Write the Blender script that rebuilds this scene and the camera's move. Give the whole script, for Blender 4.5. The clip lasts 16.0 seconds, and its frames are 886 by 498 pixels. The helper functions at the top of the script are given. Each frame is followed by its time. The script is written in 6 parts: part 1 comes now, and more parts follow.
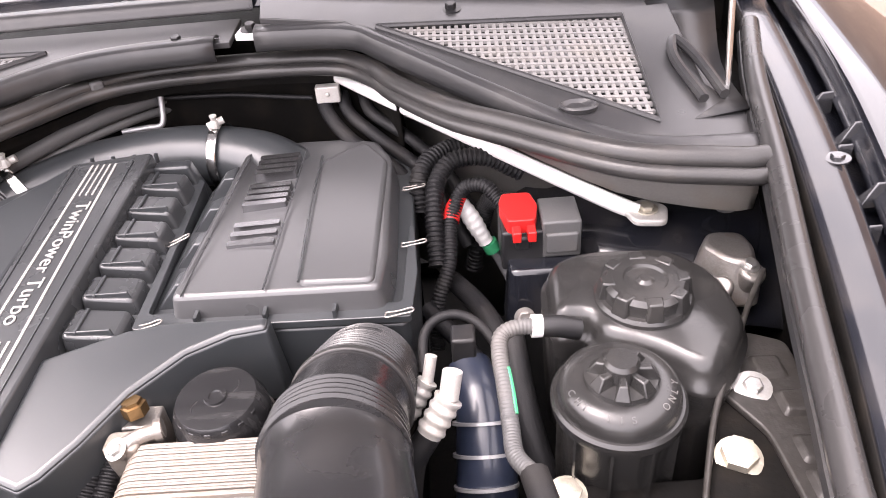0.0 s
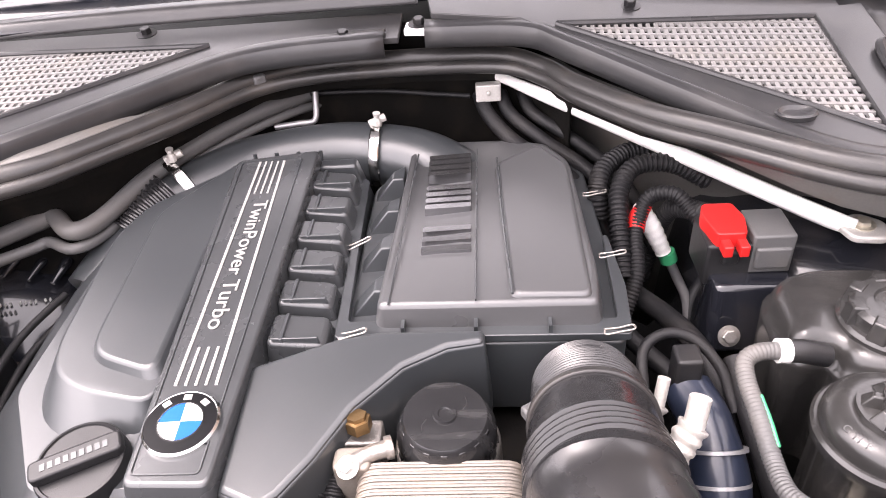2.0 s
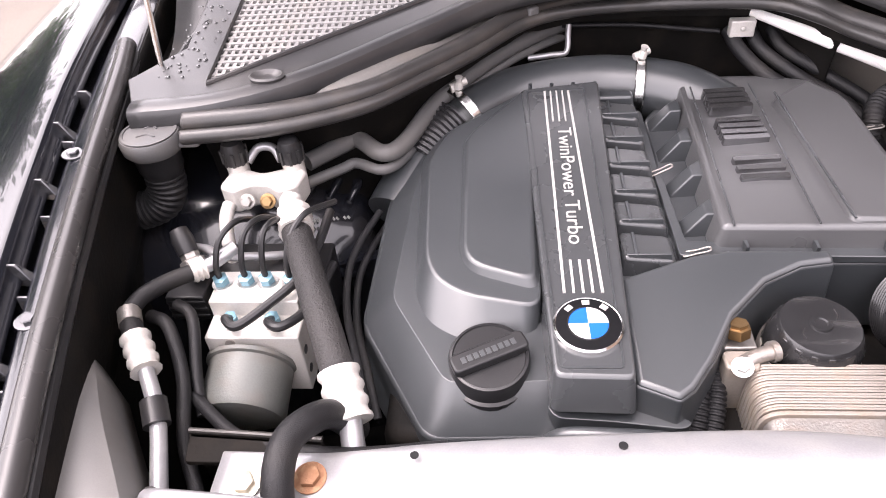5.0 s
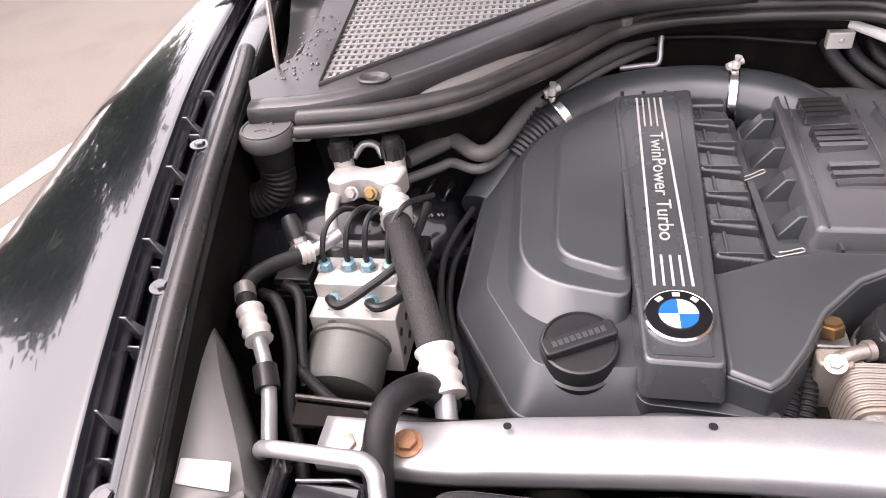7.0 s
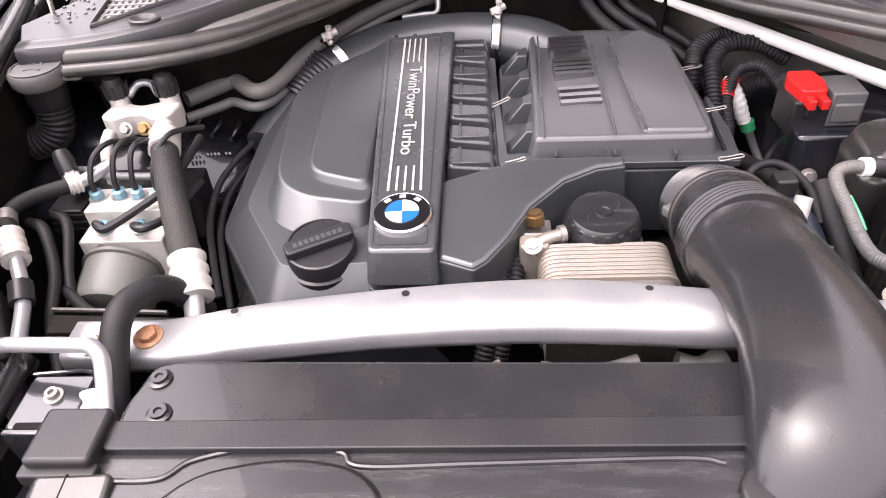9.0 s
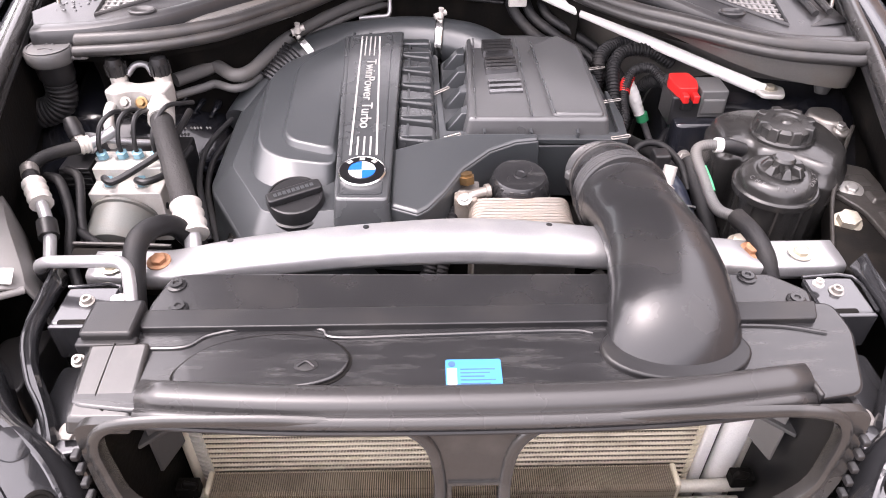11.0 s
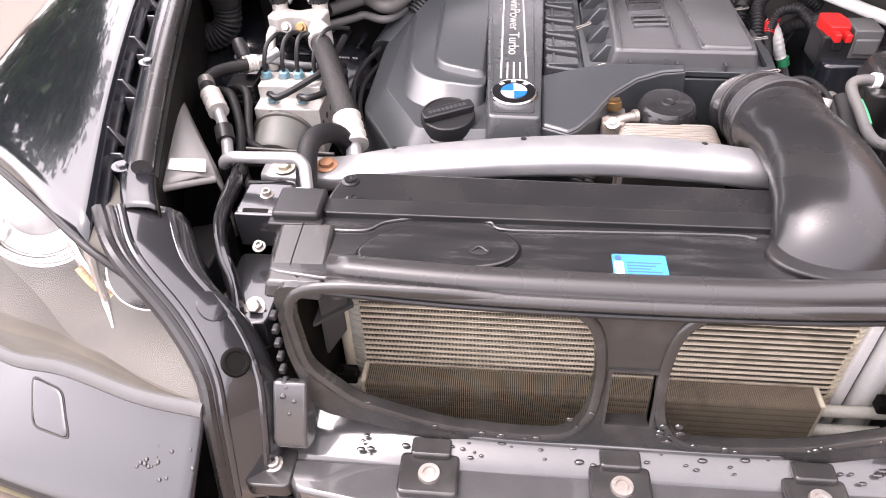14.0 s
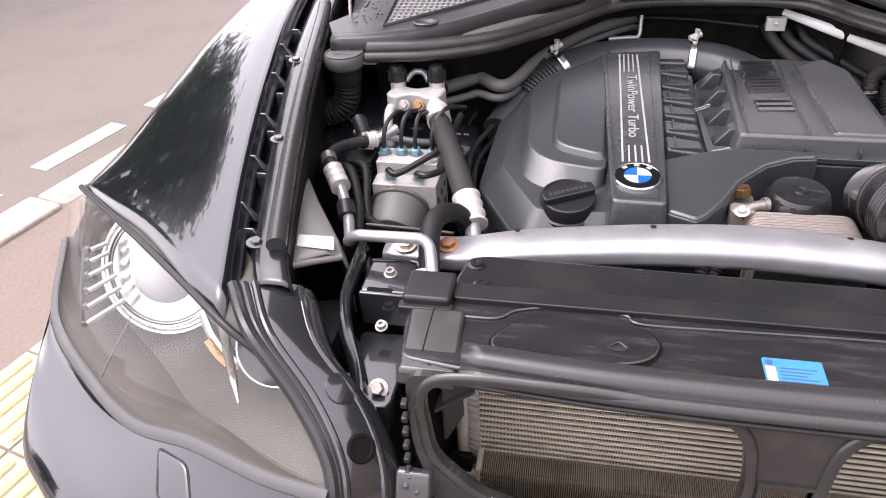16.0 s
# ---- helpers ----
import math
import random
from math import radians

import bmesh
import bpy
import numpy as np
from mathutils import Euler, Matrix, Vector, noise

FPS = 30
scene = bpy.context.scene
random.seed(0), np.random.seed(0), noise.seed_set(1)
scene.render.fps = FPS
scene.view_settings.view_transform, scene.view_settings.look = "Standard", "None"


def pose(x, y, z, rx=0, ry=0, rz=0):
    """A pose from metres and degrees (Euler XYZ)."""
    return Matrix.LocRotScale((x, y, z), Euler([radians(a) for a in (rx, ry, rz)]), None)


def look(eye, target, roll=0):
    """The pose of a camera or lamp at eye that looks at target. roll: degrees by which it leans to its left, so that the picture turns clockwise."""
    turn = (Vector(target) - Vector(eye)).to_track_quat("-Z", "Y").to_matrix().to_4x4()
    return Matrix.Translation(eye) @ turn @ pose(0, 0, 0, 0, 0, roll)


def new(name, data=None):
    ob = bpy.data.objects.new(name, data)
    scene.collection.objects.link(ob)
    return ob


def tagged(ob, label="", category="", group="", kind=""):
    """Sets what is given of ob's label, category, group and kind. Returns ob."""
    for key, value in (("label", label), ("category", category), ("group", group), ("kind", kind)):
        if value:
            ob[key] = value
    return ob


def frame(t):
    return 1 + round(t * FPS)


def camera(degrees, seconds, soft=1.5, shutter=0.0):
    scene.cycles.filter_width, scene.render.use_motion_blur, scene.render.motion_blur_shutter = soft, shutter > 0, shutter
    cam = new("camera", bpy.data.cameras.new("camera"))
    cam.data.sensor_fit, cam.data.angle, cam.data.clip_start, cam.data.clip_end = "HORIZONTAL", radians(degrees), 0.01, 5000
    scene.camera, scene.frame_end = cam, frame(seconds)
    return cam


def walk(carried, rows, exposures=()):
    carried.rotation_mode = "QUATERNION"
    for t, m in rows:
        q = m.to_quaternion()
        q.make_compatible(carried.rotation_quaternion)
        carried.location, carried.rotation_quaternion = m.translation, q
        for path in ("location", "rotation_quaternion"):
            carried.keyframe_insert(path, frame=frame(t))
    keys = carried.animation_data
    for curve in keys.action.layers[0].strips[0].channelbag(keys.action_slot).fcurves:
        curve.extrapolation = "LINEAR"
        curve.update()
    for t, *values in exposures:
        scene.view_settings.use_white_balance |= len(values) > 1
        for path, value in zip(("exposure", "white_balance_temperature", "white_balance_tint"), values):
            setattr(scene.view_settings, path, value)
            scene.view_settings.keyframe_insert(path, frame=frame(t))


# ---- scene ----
EXPOSURE, TINT = 2.27, 24
cam = camera(64.6, 16.0, soft=1.0)
PATH = [
    (0, (0.355, -0.075, 1.493), (0.298, 1.542, 0.318), -5.2),
    (0.5, (0.303, -0.053, 1.496), (0.199, 1.583, 0.351), -5.7),
    (1, (0.225, -0.035, 1.495), (0.097, 1.599, 0.349), -5.8),
    (1.5, (0.175, -0.022, 1.49), (0.047, 1.601, 0.33), -5.3),
    (2, (0.146, -0.031, 1.5), (0.006, 1.574, 0.314), -5.3),
    (2.5, (0.082, -0.082, 1.531), (-0.052, 1.501, 0.315), -5.3),
    (3, (0.006, -0.133, 1.574), (-0.113, 1.432, 0.334), -5.3),
    (3.5, (-0.088, -0.121, 1.574), (-0.183, 1.422, 0.305), -5.0),
    (4, (-0.168, -0.106, 1.565), (-0.239, 1.416, 0.269), -4.3),
    (4.5, (-0.222, -0.105, 1.55), (-0.331, 1.397, 0.235), -4.4),
    (5, (-0.239, -0.115, 1.549), (-0.42, 1.382, 0.235), -5.1),
    (5.2, (-0.243, -0.122, 1.547), (-0.449, 1.374, 0.235), -5.3),
    (7.3, (-0.26, -0.192, 1.546), (-0.651, 1.34, 0.321), -7.6),
    (7.5, (-0.241, -0.203, 1.527), (-0.621, 1.337, 0.309), -7.6),
    (8, (-0.176, -0.24, 1.517), (-0.48, 1.301, 0.279), -6.6),
    (8.5, (-0.089, -0.262, 1.509), (-0.295, 1.271, 0.24), -5.3),
    (9, (-0.052, -0.288, 1.503), (-0.177, 1.246, 0.225), -4.4),
    (9.2, (-0.043, -0.307, 1.499), (-0.147, 1.233, 0.228), -4.3),
    (11.3, (-0.053, -0.527, 1.59), (-0.001, 1.02, 0.324), 0.5),
    (11.5, (-0.048, -0.525, 1.587), (0.007, 1.022, 0.322), 0.5),
    (12, (-0.038, -0.538, 1.547), (0.002, 0.998, 0.267), 0.2),
    (12.5, (-0.032, -0.582, 1.493), (-0.012, 0.93, 0.185), -0.1),
    (13, (-0.033, -0.611, 1.5), (-0.046, 0.885, 0.173), -0.4),
    (13.5, (-0.086, -0.615, 1.52), (-0.164, 0.88, 0.194), -1.1),
    (14, (-0.16, -0.621, 1.536), (-0.332, 0.885, 0.232), -1.9),
    (14.5, (-0.207, -0.639, 1.533), (-0.48, 0.883, 0.264), -2.9),
    (15, (-0.254, -0.662, 1.533), (-0.608, 0.874, 0.303), -3.7),
    (15.5, (-0.254, -0.649, 1.547), (-0.64, 0.909, 0.353), -3.9),
    (16, (-0.244, -0.598, 1.557), (-0.61, 0.985, 0.391), -3.6),
]
walk(cam, [(t, look(eye, target, roll)) for t, eye, target, roll in PATH], [(t, EXPOSURE + d, kelvin, TINT) for t, d, kelvin in ((0, .24, 6800), (3, .2, 6800), (5, .02, 6700), (7.5, -.38, 6800), (9, -.1, 6750), (12, .04, 6600), (13, .06, 6550), (14, -.03, 6700), (15, -.45, 6800), (16, -.66, 6450))])

# ---- world and light ----
SUN_EL, SUN_AZ = radians(68), radians(-85)
world = bpy.data.worlds.new("sky")
scene.world = world
world.use_nodes = True
wn = world.node_tree
sky = wn.nodes.new("ShaderNodeTexSky")
sky.sky_type, sky.sun_disc = "NISHITA", False
sky.sun_elevation, sky.sun_rotation = SUN_EL, SUN_AZ
sky.air_density, sky.dust_density, sky.ozone_density = 1.0, 4.0, 1.0
soft_sky = wn.nodes.new("ShaderNodeHueSaturation")
soft_sky.inputs["Saturation"].default_value = 0.25
wn.links.new(sky.outputs[0], soft_sky.inputs["Color"])
wn.links.new(soft_sky.outputs[0], wn.nodes["Background"].inputs[0])
wn.nodes["Background"].inputs[1].default_value = 0.15
sun_data = bpy.data.lights.new("sun", "SUN")
sun_data.energy, sun_data.angle, sun_data.color = 1.25, radians(150), (1.0, 0.972, 0.93)
sun = new("sun", sun_data)
sun_way = Vector((math.sin(SUN_AZ) * math.cos(SUN_EL), math.cos(SUN_AZ) * math.cos(SUN_EL), math.sin(SUN_EL)))
sun.matrix_world = look(sun_way * 20, (0, 0, 0))


# ---- materials ----
def mat(name, color, rough=0.5, metal=0.0, spec=0.5, grain=400.0, vary=0.12, bump=0.08, coat=0.0, stains=0.0, stain_color=(0.25, 0.2, 0.15), stain_scale=12.0, each=0.0, streak=None):
    m = bpy.data.materials.new(name)
    m.use_nodes = True
    nt = m.node_tree
    p = nt.nodes["Principled BSDF"]
    p.inputs["Metallic"].default_value = metal
    p.inputs["Specular IOR Level"].default_value = spec
    p.inputs["Coat Weight"].default_value = coat
    p.inputs["Coat Roughness"].default_value = 0.03
    p.inputs["Coat IOR"].default_value = 1.55
    geo = nt.nodes.new("ShaderNodeNewGeometry")
    fine, broad = nt.nodes.new("ShaderNodeTexNoise"), nt.nodes.new("ShaderNodeTexNoise")
    fine.inputs["Scale"].default_value, broad.inputs["Scale"].default_value = grain, stain_scale
    fine.inputs["Detail"].default_value, broad.inputs["Detail"].default_value = 3.0, 6.0
    nt.links.new(geo.outputs["Position"], fine.inputs["Vector"])
    if streak:
        pull = nt.nodes.new("ShaderNodeVectorMath")
        pull.operation, pull.inputs[1].default_value = "MULTIPLY", streak
        nt.links.new(geo.outputs["Position"], pull.inputs[0])
        nt.links.new(pull.outputs[0], broad.inputs["Vector"])
    else:
        nt.links.new(geo.outputs["Position"], broad.inputs["Vector"])
    ramp = nt.nodes.new("ShaderNodeMapRange")
    ramp.inputs["From Min"].default_value, ramp.inputs["From Max"].default_value = 0.3, 0.7
    ramp.inputs["To Min"].default_value, ramp.inputs["To Max"].default_value = 1 - vary, 1 + vary
    mixed = nt.nodes.new("ShaderNodeMath")
    mixed.operation = "ADD"
    half = nt.nodes.new("ShaderNodeMath")
    half.operation, half.inputs[1].default_value = "MULTIPLY", 0.5
    nt.links.new(fine.outputs["Fac"], mixed.inputs[0])
    nt.links.new(broad.outputs["Fac"], mixed.inputs[1])
    nt.links.new(mixed.outputs[0], half.inputs[0])
    nt.links.new(half.outputs[0], ramp.inputs["Value"])
    tone = nt.nodes.new("ShaderNodeMix")
    tone.data_type, tone.blend_type = "RGBA", "MULTIPLY"
    tone.inputs["Factor"].default_value = 1.0
    tone.inputs["A"].default_value = (*color, 1)
    nt.links.new(ramp.outputs[0], tone.inputs["B"])
    out = tone.outputs["Result"]
    if each:
        info, span = nt.nodes.new("ShaderNodeObjectInfo"), nt.nodes.new("ShaderNodeMapRange")
        span.inputs["To Min"].default_value, span.inputs["To Max"].default_value = 1 - each, 1 + each
        nt.links.new(info.outputs["Random"], span.inputs["Value"])
        t2 = nt.nodes.new("ShaderNodeMix")
        t2.data_type, t2.blend_type = "RGBA", "MULTIPLY"
        t2.inputs["Factor"].default_value = 1.0
        nt.links.new(out, t2.inputs["A"])
        nt.links.new(span.outputs[0], t2.inputs["B"])
        out = t2.outputs["Result"]
    if stains:
        cut = nt.nodes.new("ShaderNodeMapRange")
        cut.inputs["From Min"].default_value, cut.inputs["From Max"].default_value = 0.5, 0.68
        cut.inputs["To Max"].default_value = stains
        nt.links.new(broad.outputs["Fac"], cut.inputs["Value"])
        dirt = nt.nodes.new("ShaderNodeMix")
        dirt.data_type = "RGBA"
        nt.links.new(cut.outputs[0], dirt.inputs["Factor"])
        nt.links.new(out, dirt.inputs["A"])
        dirt.inputs["B"].default_value = (*stain_color, 1)
        out = dirt.outputs["Result"]
    nt.links.new(out, p.inputs["Base Color"])
    rr = nt.nodes.new("ShaderNodeMapRange")
    rr.inputs["To Min"].default_value, rr.inputs["To Max"].default_value = max(rough - 0.1, 0.02), min(rough + 0.1, 1)
    nt.links.new(broad.outputs["Fac"], rr.inputs["Value"])
    nt.links.new(rr.outputs[0], p.inputs["Roughness"])
    if bump:
        b = nt.nodes.new("ShaderNodeBump")
        b.inputs["Strength"].default_value, b.inputs["Distance"].default_value = bump, 0.002
        nt.links.new(fine.outputs["Fac"], b.inputs["Height"])
        nt.links.new(b.outputs[0], p.inputs["Normal"])
    return m


M_COVER = mat("cover_plastic", (0.0375, 0.0415, 0.0445), 0.33, spec=0.9, coat=0.04, grain=1500, bump=0.08, vary=0.1, stain_scale=6)
M_COVER2 = mat("strip_plastic", (0.048, 0.051, 0.0535), 0.27, spec=0.9, grain=1500, bump=0.05, vary=0.08)
# cover plastic made paler: part of the lid's sky sheen sits in the colour
M_LID = mat("lid_sheen_plastic", (0.070, 0.071, 0.073), 0.32, spec=0.9, grain=1500, vary=0.1, bump=0.08, stain_scale=6)
M_DUCT = mat("duct_plastic", (0.018, 0.018, 0.019), 0.26, coat=0.15, grain=900, bump=0.05, stains=0.25, stain_color=(0.035, 0.032, 0.03))
M_BLACK = mat("black_plastic", (0.016, 0.016, 0.017), 0.36, spec=0.4, grain=700, bump=0.1, stains=0.3, stain_color=(0.042, 0.037, 0.032))
M_DUSTY = mat("dusty_plastic", (0.025, 0.0245, 0.024), 0.24, grain=1300, vary=0.18, bump=0.1, coat=0.25, stains=0.3, stain_color=(0.075, 0.070, 0.065), stain_scale=16)
M_SCUFF = mat("scuffed_plastic", (0.017, 0.017, 0.018), 0.25, grain=1100, vary=0.22, bump=0.1, coat=0.3, stains=0.3, stain_color=(0.065, 0.064, 0.062), stain_scale=20, streak=(0.6, 3.5, 1.0))
M_SEAL = mat("seal_rubber", (0.034, 0.033, 0.033), 0.27, grain=900, vary=0.05, bump=0.05, coat=0.1)
M_COWL = mat("cowl_plastic", (0.034, 0.034, 0.0355), 0.32, grain=800, bump=0.08, stains=0.3, stain_color=(0.09, 0.085, 0.08))
# paler than the cowl: bright light on the bars is put into this colour
M_GRILLE = mat("lit_grille_plastic", (0.23, 0.225, 0.22), 0.42, grain=600, bump=0.1, stains=0.4, stain_color=(0.24, 0.22, 0.19))
M_FOAM = mat("foam_sleeve", (0.028, 0.027, 0.027), 0.55, spec=0.3, grain=420, vary=0.5, bump=0.9, stains=0.3, stain_color=(0.05, 0.046, 0.042))
M_RUBBER = mat("rubber", (0.030, 0.029, 0.0285), 0.34, grain=300, bump=0.12, stains=0.4, stain_color=(0.06, 0.052, 0.045), stain_scale=18)
M_HOSE = mat("hose_rubber", (0.011, 0.011, 0.012), 0.5, spec=0.3, grain=900, bump=0.35, stains=0.3, stain_color=(0.045, 0.04, 0.035))
M_PAINT = mat("car_paint", (0.008, 0.009, 0.012), 0.15, metal=0.2, grain=3000, bump=0.0, coat=1.0)
# lighter copy of the black inner paint; bright reflections put into its base colour
M_FRAME = mat("inner_paint_sheen", (0.045, 0.046, 0.050), 0.2, metal=0.45, grain=900, bump=0.03, coat=1.0, stains=0.4, stain_color=(0.02, 0.02, 0.021), stain_scale=15)
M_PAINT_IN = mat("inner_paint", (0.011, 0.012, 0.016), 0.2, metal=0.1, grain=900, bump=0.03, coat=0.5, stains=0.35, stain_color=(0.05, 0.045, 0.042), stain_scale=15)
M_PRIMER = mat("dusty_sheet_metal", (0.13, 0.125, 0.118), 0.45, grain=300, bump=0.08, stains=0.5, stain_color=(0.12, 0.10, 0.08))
# brown grime over a near-black base; the base carries the deep bay's shade
M_DARK = mat("shaded_grimy_metal", (0.006, 0.0055, 0.005), 0.65, spec=0.12, grain=150, bump=0.3, stains=0.5, stain_color=(0.018, 0.0145, 0.0115), stain_scale=22)
M_GRIME = mat("grimy_bare_sheet", (0.046, 0.043, 0.040), 0.42, metal=0.2, grain=120, vary=0.3, bump=0.4, stains=0.8, stain_color=(0.02, 0.017, 0.014), stain_scale=24)
M_ALU = mat("dull_aluminium", (0.38, 0.38, 0.39), 0.36, metal=0.6, grain=500, bump=0.08, vary=0.08, stains=0.4, stain_color=(0.46, 0.45, 0.43), stain_scale=22)
M_CAST = mat("cast_aluminium", (0.34, 0.32, 0.30), 0.42, metal=0.75, grain=350, bump=0.35, stains=0.5, stain_color=(0.24, 0.19, 0.15), stain_scale=30)
M_PLATES = mat("stained_plates", (0.30, 0.27, 0.24), 0.42, metal=0.4, grain=400, bump=0.05, stains=0.45, stain_color=(0.30, 0.23, 0.17), stain_scale=28)
M_WHITE_ALU = mat("pale_aluminium", (0.56, 0.54, 0.51), 0.40, metal=0.25, grain=400, bump=0.15, stains=0.3, stain_color=(0.36, 0.31, 0.25), stain_scale=35)
M_STEEL = mat("bolt_steel", (0.55, 0.54, 0.52), 0.35, metal=0.9, grain=500, bump=0.1, stains=0.4, stain_color=(0.3, 0.25, 0.2), stain_scale=60)
M_CHROME = mat("bright_steel", (0.72, 0.72, 0.71), 0.16, metal=1.0, grain=500, bump=0.02)
M_RUST = mat("rusty_bolt", (0.30, 0.15, 0.08), 0.7, metal=0.3, grain=400, bump=0.4, stains=0.6, stain_color=(0.45, 0.30, 0.18), stain_scale=80)
M_ZINC = mat("yellow_zinc", (0.50, 0.46, 0.38), 0.4, metal=0.6, grain=300, bump=0.2, stains=0.5, stain_color=(0.75, 0.7, 0.6), stain_scale=60)
M_BRASS = mat("brass", (0.27, 0.17, 0.08), 0.35, metal=0.9, grain=300, bump=0.1)
M_WHITE = mat("white_plastic", (0.80, 0.79, 0.77), 0.5, grain=500, bump=0.08, stains=0.2, stain_color=(0.55, 0.5, 0.42), stain_scale=40)
M_PAPER = mat("paper_label", (0.62, 0.61, 0.6), 0.6, grain=200, bump=0.02, vary=0.04)
M_PRINT = mat("silver_print", (0.40, 0.395, 0.38), 0.5, metal=0.1, grain=400, bump=0.02, vary=0.05)
M_INK = mat("dark_print", (0.04, 0.09, 0.2), 0.5, grain=400, bump=0.0)
M_RED = mat("red_plastic", (0.52, 0.018, 0.016), 0.4, grain=400, bump=0.06, vary=0.08)
M_BLUE = mat("badge_blue", (0.010, 0.105, 0.42), 0.35, spec=0.2, grain=300, bump=0.0, vary=0.03, coat=0.0)
M_BWHITE = mat("badge_white", (0.7, 0.71, 0.72), 0.35, spec=0.2, grain=300, bump=0.0, vary=0.03, coat=0.0)
M_BBLACK = mat("badge_black", (0.008, 0.008, 0.009), 0.35, spec=0.15, grain=300, bump=0.0)
M_STICK = mat("blue_sticker", (0.045, 0.215, 0.46), 0.35, grain=200, bump=0.01, vary=0.05)
M_GREEN = mat("green_ring", (0.03, 0.32, 0.14), 0.4, grain=400, bump=0.05)
M_TEAL = mat("blue_nut", (0.16, 0.30, 0.36), 0.4, metal=0.5, grain=400, bump=0.1)
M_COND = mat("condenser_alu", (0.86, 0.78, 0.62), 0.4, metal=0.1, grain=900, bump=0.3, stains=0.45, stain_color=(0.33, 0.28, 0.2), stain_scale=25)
# fins much darker than the tubes: shade between the tubes put into the colour
M_FIN = mat("gap_shaded_fins", (0.085, 0.069, 0.050), 0.6, metal=0.2, grain=900, bump=0.5, stains=0.5, stain_color=(0.26, 0.215, 0.155), stain_scale=14)
M_CORE = mat("cooler_ribs", (0.42, 0.36, 0.27), 0.45, metal=0.2, grain=900, bump=0.3, stains=0.5, stain_color=(0.17, 0.14, 0.10), stain_scale=30)
M_TANK = mat("pale_tank", (0.78, 0.75, 0.67), 0.45, metal=0.3, grain=300, bump=0.1, stains=0.3, stain_color=(0.5, 0.44, 0.36))
M_GREY = mat("grey_plastic", (0.09, 0.09, 0.09), 0.5, grain=500, bump=0.1, stains=0.4, stain_color=(0.14, 0.125, 0.11))
M_MOTOR = mat("grey_motor_case", (0.115, 0.12, 0.112), 0.5, metal=0.15, grain=400, bump=0.15, stains=0.5, stain_color=(0.12, 0.105, 0.09), stain_scale=25)
M_LAMPGLASS = mat("projector_glass", (0.50, 0.50, 0.505), 0.08, grain=500, vary=0.02, bump=0.0, coat=0.6)
M_AMBER = mat("amber_strip", (0.62, 0.40, 0.20), 0.3, grain=300, bump=0.1)
M_PANEL = mat("pale_grey_plastic", (0.17, 0.165, 0.16), 0.4, grain=900, bump=0.06, stains=0.3, stain_color=(0.12, 0.11, 0.10), stain_scale=16)
M_LAMP = mat("lamp_housing", (0.095, 0.087, 0.075), 0.5, spec=0.2, grain=60, vary=0.06, bump=0.0, stain_scale=6)
M_LAMPDARK = mat("lamp_bowl", (0.14, 0.135, 0.12), 0.35, metal=0.0, grain=300, vary=0.05, bump=0.0)
M_MARK = mat("dark_chrome", (0.20, 0.20, 0.205), 0.22, metal=0.9, grain=300, bump=0.0)
M_WET = mat("wet_black_plastic", (0.06, 0.06, 0.061), 0.15, grain=700, vary=0.12, bump=0.05, coat=0.9, stain_scale=30)
M_NAVY = mat("blue_coupling", (0.014, 0.019, 0.034), 0.35, grain=300, bump=0.05, coat=0.3)
M_ROAD = mat("asphalt", (0.155, 0.132, 0.112), 0.85, grain=90, bump=0.5, vary=0.3, stains=0.5, stain_color=(0.13, 0.115, 0.10), stain_scale=2.2)
M_WALK = mat("concrete_pavement", (0.185, 0.148, 0.120), 0.85, grain=60, bump=0.4, vary=0.2, stains=0.5, stain_color=(0.12, 0.10, 0.087), stain_scale=3.0)
M_KERB = mat("worn_kerb", (0.40, 0.365, 0.32), 0.85, grain=40, bump=0.7, vary=0.3, stains=0.75, stain_color=(0.15, 0.12, 0.095), stain_scale=5)
M_LINE = mat("road_paint", (0.45, 0.43, 0.40), 0.7, grain=80, bump=0.3, vary=0.12, stains=0.4, stain_color=(0.55, 0.5, 0.45), stain_scale=9)
M_SLAB = mat("pale_tactile_slab", (0.43, 0.395, 0.27), 0.75, grain=80, bump=0.3, vary=0.15, stains=0.5, stain_color=(0.33, 0.28, 0.19), stain_scale=10, each=0.08)
M_TACTILE = mat("yellow_tactile", (0.41, 0.365, 0.185), 0.7, grain=80, bump=0.3, vary=0.15, stains=0.4, stain_color=(0.27, 0.24, 0.15), stain_scale=10, each=0.08)
M_WALL = mat("brown_render", (0.16, 0.11, 0.08), 0.8, grain=20, vary=0.2, bump=0.2, stains=0.4, stain_color=(0.22, 0.17, 0.13), stain_scale=1.5)
M_BARK = mat("bark", (0.10, 0.07, 0.05), 0.9, grain=30, bump=0.6)
M_LEAF = mat("leaves", (0.05, 0.10, 0.03), 0.6, grain=6, vary=0.5, bump=0.0)
M_DROP = mat("water_drop", (0.02, 0.02, 0.02), 0.03, grain=100, bump=0.0, coat=1.0)


